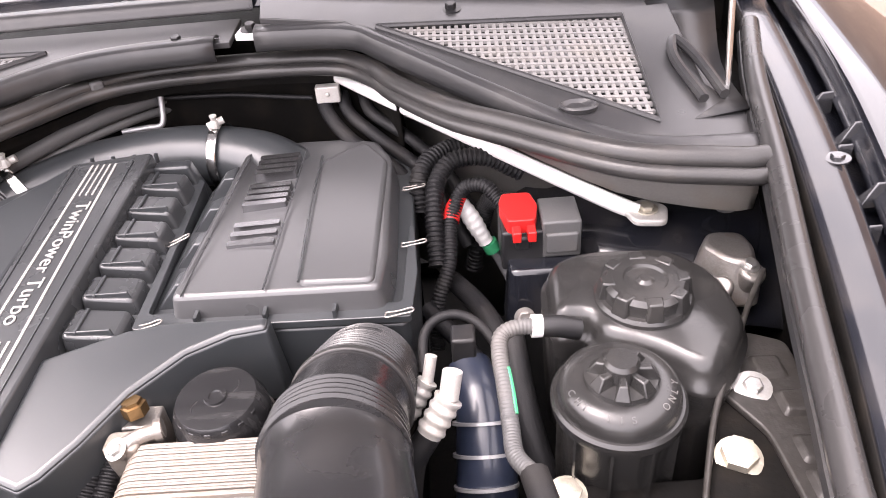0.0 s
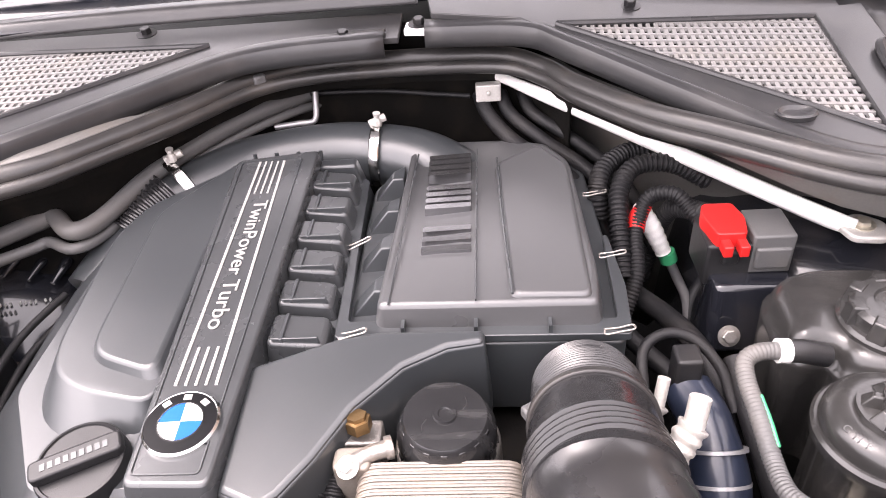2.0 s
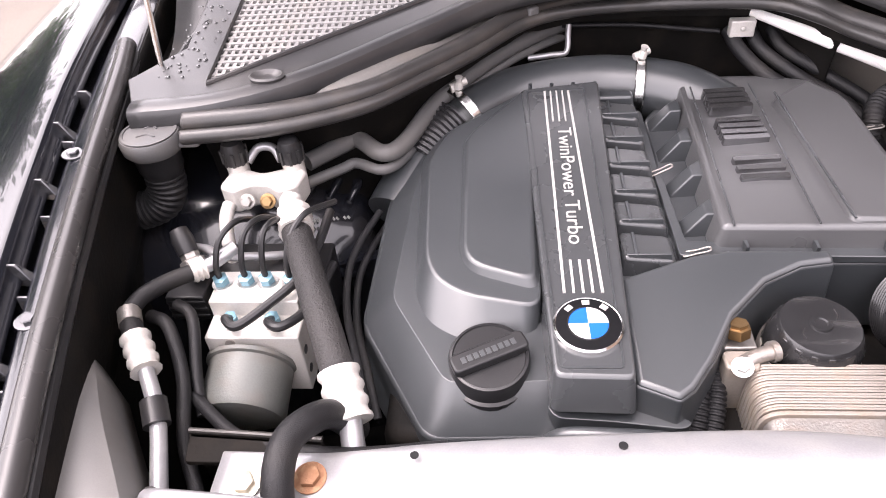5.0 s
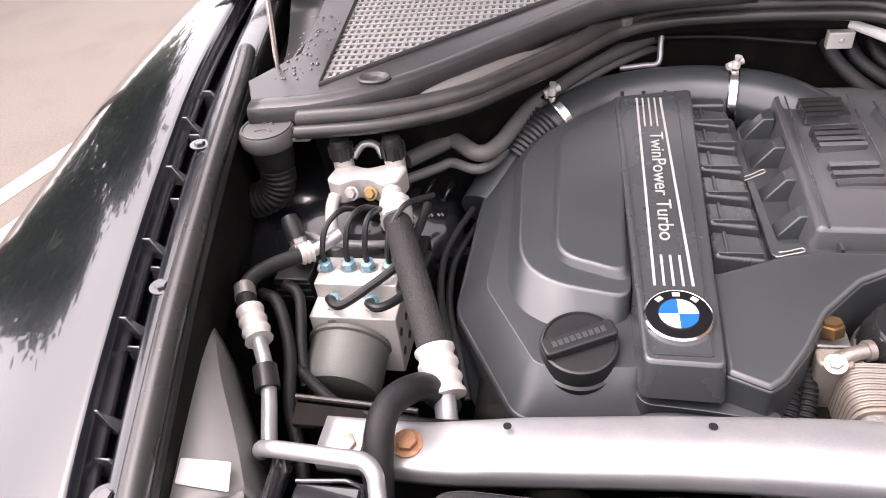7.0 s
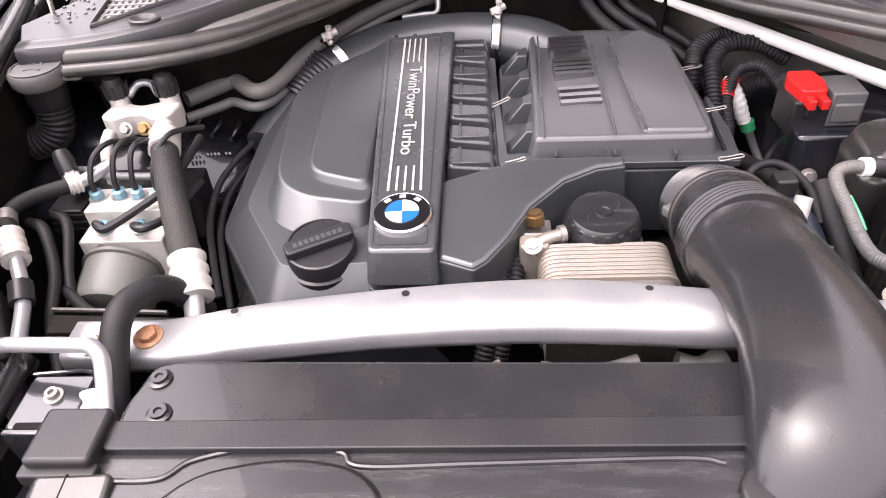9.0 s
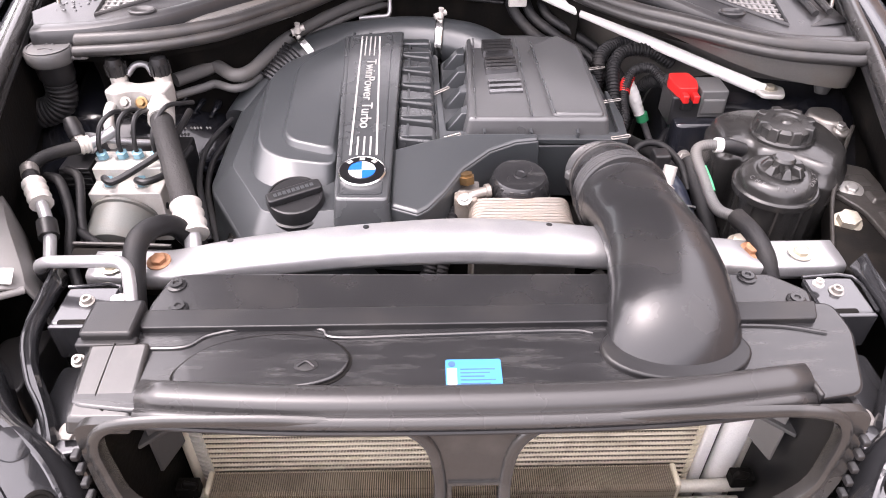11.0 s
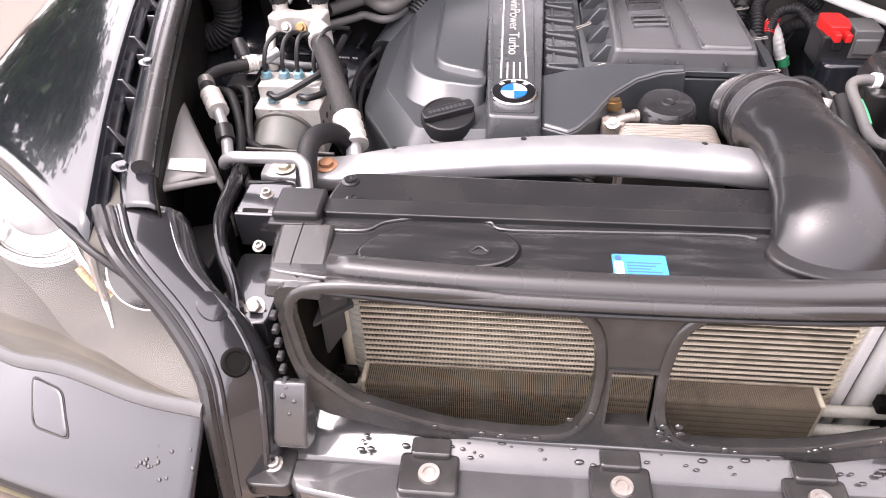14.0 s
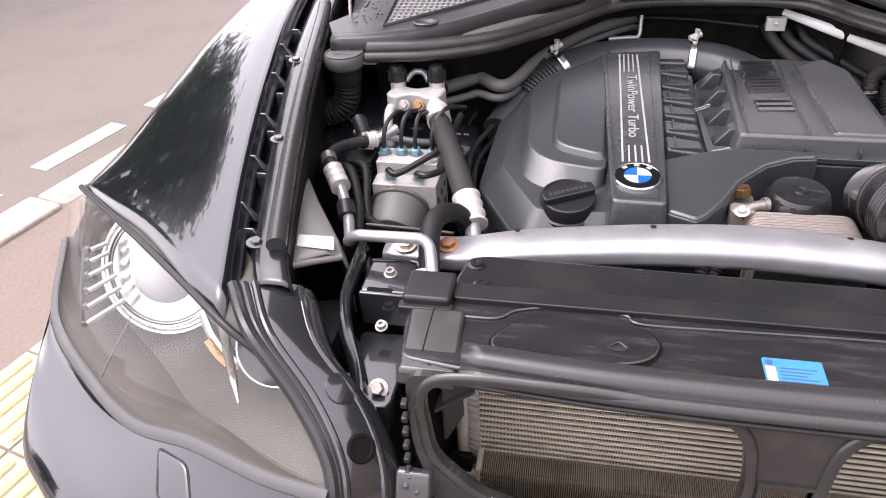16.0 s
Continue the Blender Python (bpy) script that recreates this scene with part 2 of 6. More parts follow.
def clear_lens(name, haze, tint):
    m = bpy.data.materials.new(name)
    m.use_nodes = True
    nt = m.node_tree
    nt.nodes.remove(nt.nodes["Principled BSDF"])
    see, gloss, dull = nt.nodes.new("ShaderNodeBsdfTransparent"), nt.nodes.new("ShaderNodeBsdfGlossy"), nt.nodes.new("ShaderNodeBsdfDiffuse")
    see.inputs[0].default_value, dull.inputs[0].default_value = (*tint, 1), (0.72, 0.70, 0.66, 1)
    gloss.inputs["Roughness"].default_value = 0.03
    cloud, span = nt.nodes.new("ShaderNodeTexNoise"), nt.nodes.new("ShaderNodeMapRange")
    cloud.inputs["Scale"].default_value = 9.0
    span.inputs["To Min"].default_value, span.inputs["To Max"].default_value = 0.3 * haze, 1.7 * haze
    edge, fres = nt.nodes.new("ShaderNodeLayerWeight"), nt.nodes.new("ShaderNodeMapRange")
    edge.inputs["Blend"].default_value = 0.2
    fres.inputs["To Min"].default_value, fres.inputs["To Max"].default_value = 0.04, 0.4
    steep = nt.nodes.new("ShaderNodeMath")
    steep.operation, steep.inputs[1].default_value = "POWER", 2.5
    nt.links.new(edge.outputs["Facing"], steep.inputs[0])
    nt.links.new(steep.outputs[0], fres.inputs["Value"])
    a, b = nt.nodes.new("ShaderNodeMixShader"), nt.nodes.new("ShaderNodeMixShader")
    nt.links.new(cloud.outputs["Fac"], span.inputs["Value"])
    nt.links.new(span.outputs[0], a.inputs[0])
    nt.links.new(see.outputs[0], a.inputs[1])
    nt.links.new(dull.outputs[0], a.inputs[2])
    nt.links.new(fres.outputs[0], b.inputs[0])
    nt.links.new(a.outputs[0], b.inputs[1])
    nt.links.new(gloss.outputs[0], b.inputs[2])
    nt.links.new(b.outputs[0], nt.nodes["Material Output"].inputs[0])
    return m


M_LENS = clear_lens("hazy_lens", 0.02, (0.95, 0.95, 0.945))
M_GLASS = clear_lens("window_glass", 0.0, (0.75, 0.8, 0.8))


# ---- builders ----
def V(*a):
    return Vector(a)


def box(c, s, m=None):
    x, y, z = (d / 2 for d in s)
    vs = [V(i * x, j * y, k * z) for i in (-1, 1) for j in (-1, 1) for k in (-1, 1)]
    m = Matrix.Translation(c) @ (m or Matrix.Identity(4))
    return [m @ v for v in vs], [(0, 1, 3, 2), (4, 6, 7, 5), (0, 4, 5, 1), (2, 3, 7, 6), (0, 2, 6, 4), (1, 5, 7, 3)]


def join(*geos):
    vs, fs = [], []
    for v, f in geos:
        n = len(vs)
        vs += v
        fs += [tuple(i + n for i in q) for q in f]
    return vs, fs


def moved(geo, m):
    return [m @ v for v in geo[0]], geo[1]


def level(z, x, y):
    return z(x, y) if callable(z) else z


def frustum(low, z0, top, z1):
    n = len(low)
    vs = [V(x, y, level(z0, x, y)) for x, y in low] + [V(x, y, level(z1, x, y)) for x, y in top]
    return vs, [tuple(range(n))[::-1], tuple(range(n, 2 * n))] + [(i, (i + 1) % n, n + (i + 1) % n, n + i) for i in range(n)]


def prism(poly, z0, z1):
    return frustum(poly, z0, poly, z1)


def grown(poly, d):
    """The outline moved outwards by d (inwards: minus)."""
    n, out = len(poly), []
    area = sum(poly[i][0] * poly[(i + 1) % n][1] - poly[(i + 1) % n][0] * poly[i][1] for i in range(n))
    sgn = 1 if area > 0 else -1
    for i in range(n):
        a, p, b = Vector(poly[i - 1]), Vector(poly[i]), Vector(poly[(i + 1) % n])
        u, w = (p - a).normalized(), (b - p).normalized()
        n1, n2 = Vector((u.y, -u.x)) * sgn, Vector((w.y, -w.x)) * sgn
        k = n1 + n2
        k = k / max(k.length_squared / 2, 0.4)
        out.append(tuple(p + k * d))
    return out


def rounded(poly, r, n=4):
    out = []
    for i, p in enumerate(poly):
        a, p, b = Vector(poly[i - 1]), Vector(p), Vector(poly[(i + 1) % len(poly)])
        ra, rb = min(r, (a - p).length * 0.45), min(r, (b - p).length * 0.45)
        s, e = p + (a - p).normalized() * ra, p + (b - p).normalized() * rb
        for k in range(n + 1):
            t = k / n
            out.append(tuple((1 - t) ** 2 * s + 2 * t * (1 - t) * p + t * t * e))
    return out


def rect(x0, y0, x1, y1):
    return [(x0, y0), (x1, y0), (x1, y1), (x0, y1)]


def plate(outer, holes, m, thick):
    """A sheet with holes: outlines in its own plane, laid by m, thick along its own z."""
    from mathutils.geometry import tessellate_polygon
    loops = [outer] + list(holes)
    flat = [[V(x, y, 0) for x, y in loop] for loop in loops]
    tris = tessellate_polygon(flat)
    pts = [p for loop in flat for p in loop]
    n = len(pts)
    vs = [m @ p for p in pts] + [m @ (p - V(0, 0, thick)) for p in pts]
    fs = [tuple(t) for t in tris] + [tuple(i + n for i in t[::-1]) for t in tris]
    k = 0
    for loop in loops:
        c = len(loop)
        fs += [(k + i, k + (i + 1) % c, n + k + (i + 1) % c, n + k + i) for i in range(c)]
        k += c
    return vs, fs


def curve(pts, n=8):
    """A smooth line through the points."""
    P = [Vector(p) for p in pts]
    if len(P) == 2 or n == 1:
        return P
    P = [2 * P[0] - P[1]] + P + [2 * P[-1] - P[-2]]
    out = []
    for i in range(1, len(P) - 2):
        a, b, c, d = P[i - 1:i + 3]
        for k in range(n):
            t = k / n
            out.append(0.5 * (2 * b + (c - a) * t + (2 * a - 5 * b + 4 * c - d) * t * t + (3 * b - a - 3 * c + d) * t ** 3))
    return out + [P[-2]]


def tube(pts, r, seg=12, n=8, ridge=0.0, pitch=0.008, ry=None, side=None):
    """A round hose along a smooth line; r a number or one radius a point; ridge and pitch make it corrugated; ry: its height, where it is oval."""
    line = curve(pts, n)
    if ridge:
        total = sum((b - a).length for a, b in zip(line, line[1:]))
        steps, dense, acc = int(total / pitch * 4), [], [0.0]
        for a, b in zip(line, line[1:]):
            acc.append(acc[-1] + (b - a).length)
        for k in range(steps + 1):
            s = total * k / steps
            i = min(int(np.searchsorted(acc, s, side="right")) - 1, len(line) - 2)
            dense.append(line[i].lerp(line[i + 1], (s - acc[i]) / max(acc[i + 1] - acc[i], 1e-9)))
        line = dense
    count = len(line)

    def radius(q, k):
        if isinstance(q, (int, float)):
            return q
        s = k / (count - 1) * (len(q) - 1)
        i = min(int(s), len(q) - 2)
        w = s - i
        w = w * w * (3 - 2 * w)
        return q[i] * (1 - w) + q[i + 1] * w
    vs, fs, ref = [], [], None
    for k, p in enumerate(line):
        tan = (line[min(k + 1, count - 1)] - line[max(k - 1, 0)]).normalized()
        if side is not None:
            ref = side
        elif ref is None:
            ref = V(0, 0, 1) if abs(tan.z) < 0.9 else V(1, 0, 0)
        u = (ref - tan * ref.dot(tan)).normalized()
        if side is None:
            ref = u
        w = tan.cross(u)
        a = radius(r, k) + (ridge if ridge and k % 4 < 2 else 0)
        b = (radius(ry, k) + (ridge if ridge and k % 4 < 2 else 0)) if ry is not None else a
        vs += [p + u * (a * math.cos(2 * math.pi * j / seg)) + w * (b * math.sin(2 * math.pi * j / seg)) for j in range(seg)]
    for k in range(count - 1):
        fs += [(k * seg + j, k * seg + (j + 1) % seg, (k + 1) * seg + (j + 1) % seg, (k + 1) * seg + j) for j in range(seg)]
    fs += [tuple(range(seg))[::-1], tuple(range((count - 1) * seg, count * seg))]
    return vs, fs


def lathe(profile, m=None, seg=32):
    """Turned: (radius, height) pairs round the z axis, laid by m."""
    m = m or Matrix.Identity(4)
    vs = [m @ V(r * math.cos(2 * math.pi * j / seg), r * math.sin(2 * math.pi * j / seg), z) for r, z in profile for j in range(seg)]
    fs = []
    for k in range(len(profile) - 1):
        fs += [(k * seg + j, k * seg + (j + 1) % seg, (k + 1) * seg + (j + 1) % seg, (k + 1) * seg + j) for j in range(seg)]
    return vs, fs + [tuple(range(seg))[::-1], tuple(range((len(profile) - 1) * seg, len(profile) * seg))]


def along(p, way, spin=0):
    """The pose at p whose z axis looks along way."""
    return Matrix.Translation(p) @ Vector(way).to_track_quat("Z", "Y").to_matrix().to_4x4() @ Matrix.Rotation(radians(spin), 4, "Z")


def cyl(p, way, r, h, seg=20):
    return lathe([(r, 0), (r, h)], along(p, way), seg)


def loft(sections, nu=6, nv=5):
    """A smooth sheet through rows of points."""
    rows = [curve(s, nv) for s in sections]
    cols = [curve([row[j] for row in rows], nu) for j in range(len(rows[0]))]
    a, b = len(cols), len(cols[0])
    return [p for c in cols for p in c], [(i * b + j, i * b + j + 1, (i + 1) * b + j + 1, (i + 1) * b + j) for i in range(a - 1) for j in range(b - 1)]


def thing(name, label, category, group="", kind="", at=(0, 0, 0)):
    ob = new(name)
    ob.empty_display_size = 0.02
    ob.location = at
    return tagged(ob, label, category, group, kind)


def part(name, geo, material, parent=None, label="", bevel=0.0, solid=0.0, sharp=35, off=1.0):
    me = bpy.data.meshes.new(name)
    me.from_pydata([tuple(v) for v in geo[0]], [], geo[1])
    bm = bmesh.new()
    bm.from_mesh(me)
    bmesh.ops.recalc_face_normals(bm, faces=bm.faces)
    bm.to_mesh(me)
    bm.free()
    me.shade_smooth()
    me.set_sharp_from_angle(angle=radians(sharp))
    me.materials.append(material)
    ob = new(name, me)
    if parent is not None:
        ob.parent = parent
        base, up = Vector(parent.location), parent.parent
        while up is not None:
            base += up.location
            up = up.parent
        me.transform(Matrix.Translation(-base))
    if solid:
        s = ob.modifiers.new("thickness", "SOLIDIFY")
        s.thickness, s.offset = solid, off
    if bevel:
        b = ob.modifiers.new("edges", "BEVEL")
        b.width, b.segments, b.limit_method, b.angle_limit = bevel, 3, "ANGLE", radians(30)
    return tagged(ob, label)


def single(name, geo, material, label, category, group="", kind="", **more):
    return tagged(part(name, geo, material, None, **more), label, category, group, kind)


def hexbolt(p, way, r, h=0.006, washer=1.5):
    m = along(p, way)
    return join(lathe([(r * washer, 0), (r * washer, 0.0015), (r * 1.15, 0.002)], m, 20), lathe([(r, 0.002), (r, h), (r * 0.85, h + 0.001)], m, 6))


def torx(p, way, r):
    m = along(p, way)
    return join(lathe([(r * 1.5, 0), (r * 1.5, 0.0015), (r, 0.002), (r, 0.008), (r * 0.55, 0.008), (r * 0.5, 0.004)], m, 20))


def lettering(text, size, m, name, material, parent, thick=0.0006):
    cu = bpy.data.curves.new("type", "FONT")
    cu.body, cu.size, cu.extrude = text, size, thick
    ob = bpy.data.objects.new("type", cu)
    scene.collection.objects.link(ob)
    me = bpy.data.meshes.new_from_object(ob.evaluated_get(bpy.context.evaluated_depsgraph_get()))
    bpy.data.objects.remove(ob)
    w = max(v.co.x for v in me.vertices)
    geo = ([m @ v.co for v in me.vertices], [tuple(p.vertices) for p in me.polygons])
    return part(name, geo, material, parent), w


# ---- ground and street ----
def street():
    part_g = single("ground", prism(rect(-3000, -3000, 3000, 3000), -0.5, -0.10), M_ROAD, "worn grey asphalt road with fine cracks", "road", kind="structure")
    turn = Matrix.Rotation(radians(-14), 4, "Z")

    def lay(poly):
        return [tuple((turn @ V(x, y, 0)).xy) for x, y in poly]
    single("pavement", prism(lay(rect(-2.80, -14, 14, 40)), -0.3, 0.0), M_WALK, "stained concrete pavement that the car stands on", "pavement", kind="structure")
    kerb = thing("kerb", "chipped pale kerb stones along the road", "kerb", kind="structure", at=(-2.6, 1.5, -0.1))
    for i in range(24):
        y = -8 + i * 0.9
        part("stone", prism(lay(rounded(rect(-2.965, y, -2.765, y + 0.882 - 0.02 * (i % 3)), 0.025)), -0.2, 0.014 + 0.008 * math.sin(i * 2.3)), M_KERB, kerb, bevel=0.012)
    for i in range(16):
        y = -4.29 + i * 0.8
        single("road_marking", prism(lay(rect(-3.44, y, -3.32, y + 0.55)), -0.11, -0.096), M_LINE, "worn white dash painted on the road", "road marking", "dashes along the road")
    tac = thing("tactile_paving", "yellow ribbed tactile paving slabs", "paving", kind="structure", at=(-1.75, 0.4, 0))
    for i in range(2):
        for j in range(9):
            x, y = -2.12 + i * 0.31, -2.2 + j * 0.31
            slab = part("slab", prism(lay(rect(x, y, x + 0.302, y + 0.302)), -0.02, 0.006), M_SLAB, tac, bevel=0.004)
            for k in range(5):
                u = x + 0.03 + k * 0.058
                part("rib", frustum(lay(rounded(rect(u, y + 0.015, u + 0.034, y + 0.287), 0.015, 2)), 0.005, lay(rounded(rect(u + 0.006, y + 0.022, u + 0.028, y + 0.28), 0.01, 2)), 0.012), M_TACTILE, slab)


street()


def tree(x, y, high, seed):
    rnd = random.Random(seed)
    t = thing("tree", "leafy green street tree beyond the road", "tree", "street trees", at=(x, y, -0.1))
    trunk = join(tube([(x, y, -0.1), (x + 0.1, y, high * 0.25), (x + 0.05, y + 0.1, high * 0.6), (x, y, high * 0.9)], [0.2, 0.15, 0.09, 0.03]),
                 *[tube([(x, y, high * f), (x + math.cos(a) * high * 0.14, y + math.sin(a) * high * 0.14, high * (f + 0.12)), (x + math.cos(a) * high * 0.26, y + math.sin(a) * high * 0.26, high * (f + 0.2))], [0.08, 0.05, 0.02], seg=6) for f, a in ((0.3, 0.4), (0.38, 2.2), (0.45, 4.1), (0.52, 5.4), (0.6, 1.2), (0.68, 3.3))])
    part("trunk", trunk, M_BARK, t)
    vs, fs = [], []
    for _ in range(120):
        a, rr, hh = rnd.uniform(0, 6.283), rnd.uniform(0.05, 0.27) * high, rnd.uniform(0.32, 1.0) * high
        rr *= (1.15 - 0.85 * (hh / high) ** 2) * 0.8
        c = V(x + math.cos(a) * rr, y + math.sin(a) * rr, hh)
        for _ in range(90):
            d = V(rnd.gauss(0, 1), rnd.gauss(0, 1), rnd.gauss(0, 0.7)) * 0.055 * high
            p, s = c + d, rnd.uniform(0.08, 0.16)
            u = V(rnd.gauss(0, 1), rnd.gauss(0, 1), rnd.gauss(0, 1)).normalized()
            w = u.cross(V(rnd.gauss(0, 1), rnd.gauss(0, 1), rnd.gauss(0, 1))).normalized()
            n = len(vs)
            vs += [p - u * s, p + w * s * 0.5, p + u * s, p - w * s * 0.5]
            fs.append((n, n + 1, n + 2, n + 3))
    part("crown", (vs, fs), M_LEAF, t, "dense green leaves")


tree(-7.2, 6.3, 6.6, 3)
# more trees out of view, added for the reflections in wing and bumper
for i, (tx, ty, th) in enumerate(((-8.2, 4.2, 5.6), (-10.5, -1.5, 3.6), (-7.0, 34.0, 5.0))):
    tree(tx, ty, th, 11 + i)


# plain building beside the pavement, unseen, added to darken the right wing's reflection
single("building_wall", prism(rect(4.8, -12, 5.1, 22), -.05, 4.3), M_WALL, "plain brown rendered building wall", "wall", kind="structure")


# ---- car body ----
CX = -0.005
car = thing("car", "black car with its bonnet open and nose trim removed", "car", at=(0, 0.6, 0.3))


def mirror(geo):
    return [V(2 * CX - v.x, v.y, v.z) for v in geo[0]], geo[1]


def body_side(flip):
    def put(name, geo, material, parent=car, label="", **more):
        return part(name, mirror(geo) if flip else geo, material, parent, label, **more)
    # outer wing
    wing = loft([
        [(-.648, -.034, 1.014), (-.74, .035, 1.02), (-.85, .125, 1.018), (-.95, .193, 1.010), (-1.036, .258, 1.0), (-1.052, .27, .955), (-1.058, .28, .80), (-1.05, .29, .62)],
        [(-.735, .24, 1.050), (-.80, .28, 1.052), (-.88, .32, 1.046), (-.968, .36, 1.033), (-1.040, .385, 1.008), (-1.062, .40, .955), (-1.07, .41, .80), (-1.065, .42, .66)],
        [(-.812, .55, 1.090), (-.865, .56, 1.090), (-.925, .57, 1.080), (-1.0, .58, 1.06), (-1.055, .59, 1.03), (-1.078, .60, .96), (-1.07, .61, .85), (-1.075, .62, .78)],
        [(-.872, .86, 1.125), (-.915, .86, 1.124), (-.965, .87, 1.113), (-1.03, .87, 1.09), (-1.075, .88, 1.055), (-1.09, .88, .98), (-1.08, .89, .87), (-1.085, .9, .8)],
        [(-.935, 1.4, 1.165), (-.965, 1.4, 1.163), (-1.0, 1.4, 1.15), (-1.035, 1.4, 1.125), (-1.06, 1.4, 1.09), (-1.08, 1.4, 1.0), (-1.085, 1.4, .8), (-1.085, 1.4, .5)],
        [(-.98, 2.2, 1.18), (-1.0, 2.2, 1.178), (-1.02, 2.2, 1.165), (-1.04, 2.2, 1.14), (-1.06, 2.2, 1.10), (-1.08, 2.2, 1.0), (-1.085, 2.2, .7), (-1.08, 2.2, .3)]], 6, 4)
    put("wing", wing, M_PAINT, label="glossy black front wing", solid=0.004, off=-1)
    # turned-down inner edge of the wing and the drip channel beside it
    edge = [(-.648, -.034, 1.014), (-.735, .24, 1.05), (-.812, .55, 1.09), (-.872, .86, 1.125), (-.935, 1.4, 1.165)]
    put("wing_edge", loft([[(x, y, z), (x + .004, y, z - .014), (x + .012, y, z - .022)] for x, y, z in edge], 6, 2), M_PAINT_IN, solid=0.002)
    rail = [(-.60, .03, 1.015), (-.628, .10, 1.028), (-.688, .317, 1.055), (-.742, .56, 1.085), (-.79, .80, 1.105), (-.85, 1.15, 1.13)]
    chan = []
    for (x, y, z), (ex, ey, ez) in zip(rail, [(-.66, .03, 1.006), (-.69, .10, 1.016), (-.752, .317, 1.04), (-.812, .56, 1.07), (-.862, .80, 1.10), (-.92, 1.15, 1.13)]):
        chan.append([(ex - .03, ey, ez - .03), (ex + .012, ey, ez - .020), (ex * .66 + x * .34, y, z - .018), (ex * .50 + x * .50, y, z + .003), (x, y, z + .006), (x + .012, y, z + .002), (x + .012, y, z - .05), (x + .004, y, z - .14)])
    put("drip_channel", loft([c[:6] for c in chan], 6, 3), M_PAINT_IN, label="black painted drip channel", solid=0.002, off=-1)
    # same sheet, split off in near-black so its colour holds the wall's shade
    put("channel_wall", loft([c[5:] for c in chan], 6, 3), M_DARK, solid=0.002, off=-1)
    for i, y in enumerate((.10, .225, .337, .455, .59, .70)):
        t = (y - .10) / .9
        x, z = -.664 - t * .215, 1.030 + t * .115
        if i % 2 == 0:
            put("channel_bolt", hexbolt((x + .004, y, z + .001), (.1, 0, 1), .0075, .005, 1.8), M_FRAME, label="painted washered bolt")
        for d in (-.042, .042):
            g = frustum([(x - .036, y + d - .005), (x - .002, y + d - .008), (x - .002, y + d + .008), (x - .036, y + d + .005)], z - .034, [(x - .036, y + d - .0015), (x - .020, y + d - .0015), (x - .020, y + d + .0015), (x - .036, y + d + .0015)], z - .006)
            put("gusset", g, M_FRAME, bevel=.002)
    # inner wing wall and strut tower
    put("inner_wing", loft([[(-.60, -.02, .96), (-.60, -.02, .80), (-.58, -.02, .5)], [(-.70, .3, 1.0), (-.72, .3, .82), (-.70, .3, .5)], [(-.80, .8, 1.05), (-.78, .8, .85), (-.76, .8, .5)], [(-.86, 1.2, 1.1), (-.84, 1.2, .85), (-.82, 1.2, .5)]], 5, 4), M_DARK, label="grimy inner wing panel, near-black for the bay's shade", solid=.003)


body_side(False)
body_side(True)

tower = loft([[(-.80, .56, .86), (-.70, .575, .872), (-.58, .60, .865), (-.48, .63, .84), (-.43, .66, .78), (-.42, .66, .5)],
              [(-.80, .66, .93), (-.70, .68, .945), (-.58, .69, .94), (-.49, .70, .90), (-.445, .715, .84), (-.43, .72, .5)],
              [(-.80, .80, .965), (-.70, .82, .975), (-.58, .83, .965), (-.50, .83, .92), (-.45, .83, .86), (-.43, .83, .5)],
              [(-.80, 1.0, .975), (-.70, 1.0, .98), (-.58, 1.0, .965), (-.50, 1.0, .92), (-.45, 1.0, .86), (-.43, 1.0, .5)]], 6, 4)
part("strut_tower", tower, M_PAINT_IN, car, "glossy black strut tower", solid=.003)
part("strut_tower", mirror(tower), M_PAINT_IN, car, "glossy black strut tower", solid=.003)
part("tower_front", prism([(-.80, .56), (-.43, .65), (-.43, .67), (-.80, .58)], .45, .86), M_PAINT_IN, car)
for i in range(4):
    part("pressed_rib", tube([(-.56 + i * .028, .70 + i * .006, .95 - i * .012), (-.545 + i * .026, .76, .963 - i * .012), (-.55 + i * .02, .84, .958 - i * .01)], [.004, .009, .003]), M_PAINT_IN, car)
# stamped number, shown as plain bars
for row, (y, n) in enumerate(((.700, 12), (.678, 7))):
    for i in range(n):
        if (i * 7 + row) % 5 != 3:
            part("stamped_mark", box((-.530 + i * .0049 - row * .004, .6665 + i * .0030 - row * .012, .9185 - i * .0017 - row * .006), (.0034, .0065, .0012), Matrix.Rotation(radians(-28), 4, "Y") @ Matrix.Rotation(radians(24), 4, "X") @ Matrix.Rotation(radians(33), 4, "Z")), M_PRINT if row == 0 else M_GREY, car)

# bulkhead, floor of the bay, bonnet, windscreen
SEAL = [(-.655, .662), (-.644, .663), (-.534, .68), (-.429, .727), (-.361, .792), (-.288, .872), (-.206, .974), (-.112, 1.017), (.031, 1.025), (.171, 1.013), (.234, .964), (.273, .896), (.35, .80), (.424, .74), (.546, .645), (.663, .612), (.70, .61)]
walls = [[(x * 1.0, y + .03, 1.075), (x, y + .04, 1.03), (x, y + .05, .95), (x, y + .05, .55)] for x, y in SEAL]
side_walls = [[(x, y + .010, 1.080), (x + .003, y + .014, 1.072 - .055 * min(1, max(0, (x - .34) / .28))), (x + .04, y + .12, 1.03), (x + .05, y + .15, .60)] for x, y in SEAL[9:]]
part("bulkhead", loft(walls[:12], 3, 2), M_DARK, car, "grimy bulkhead, coloured near-black for shade", solid=.004, off=-1)
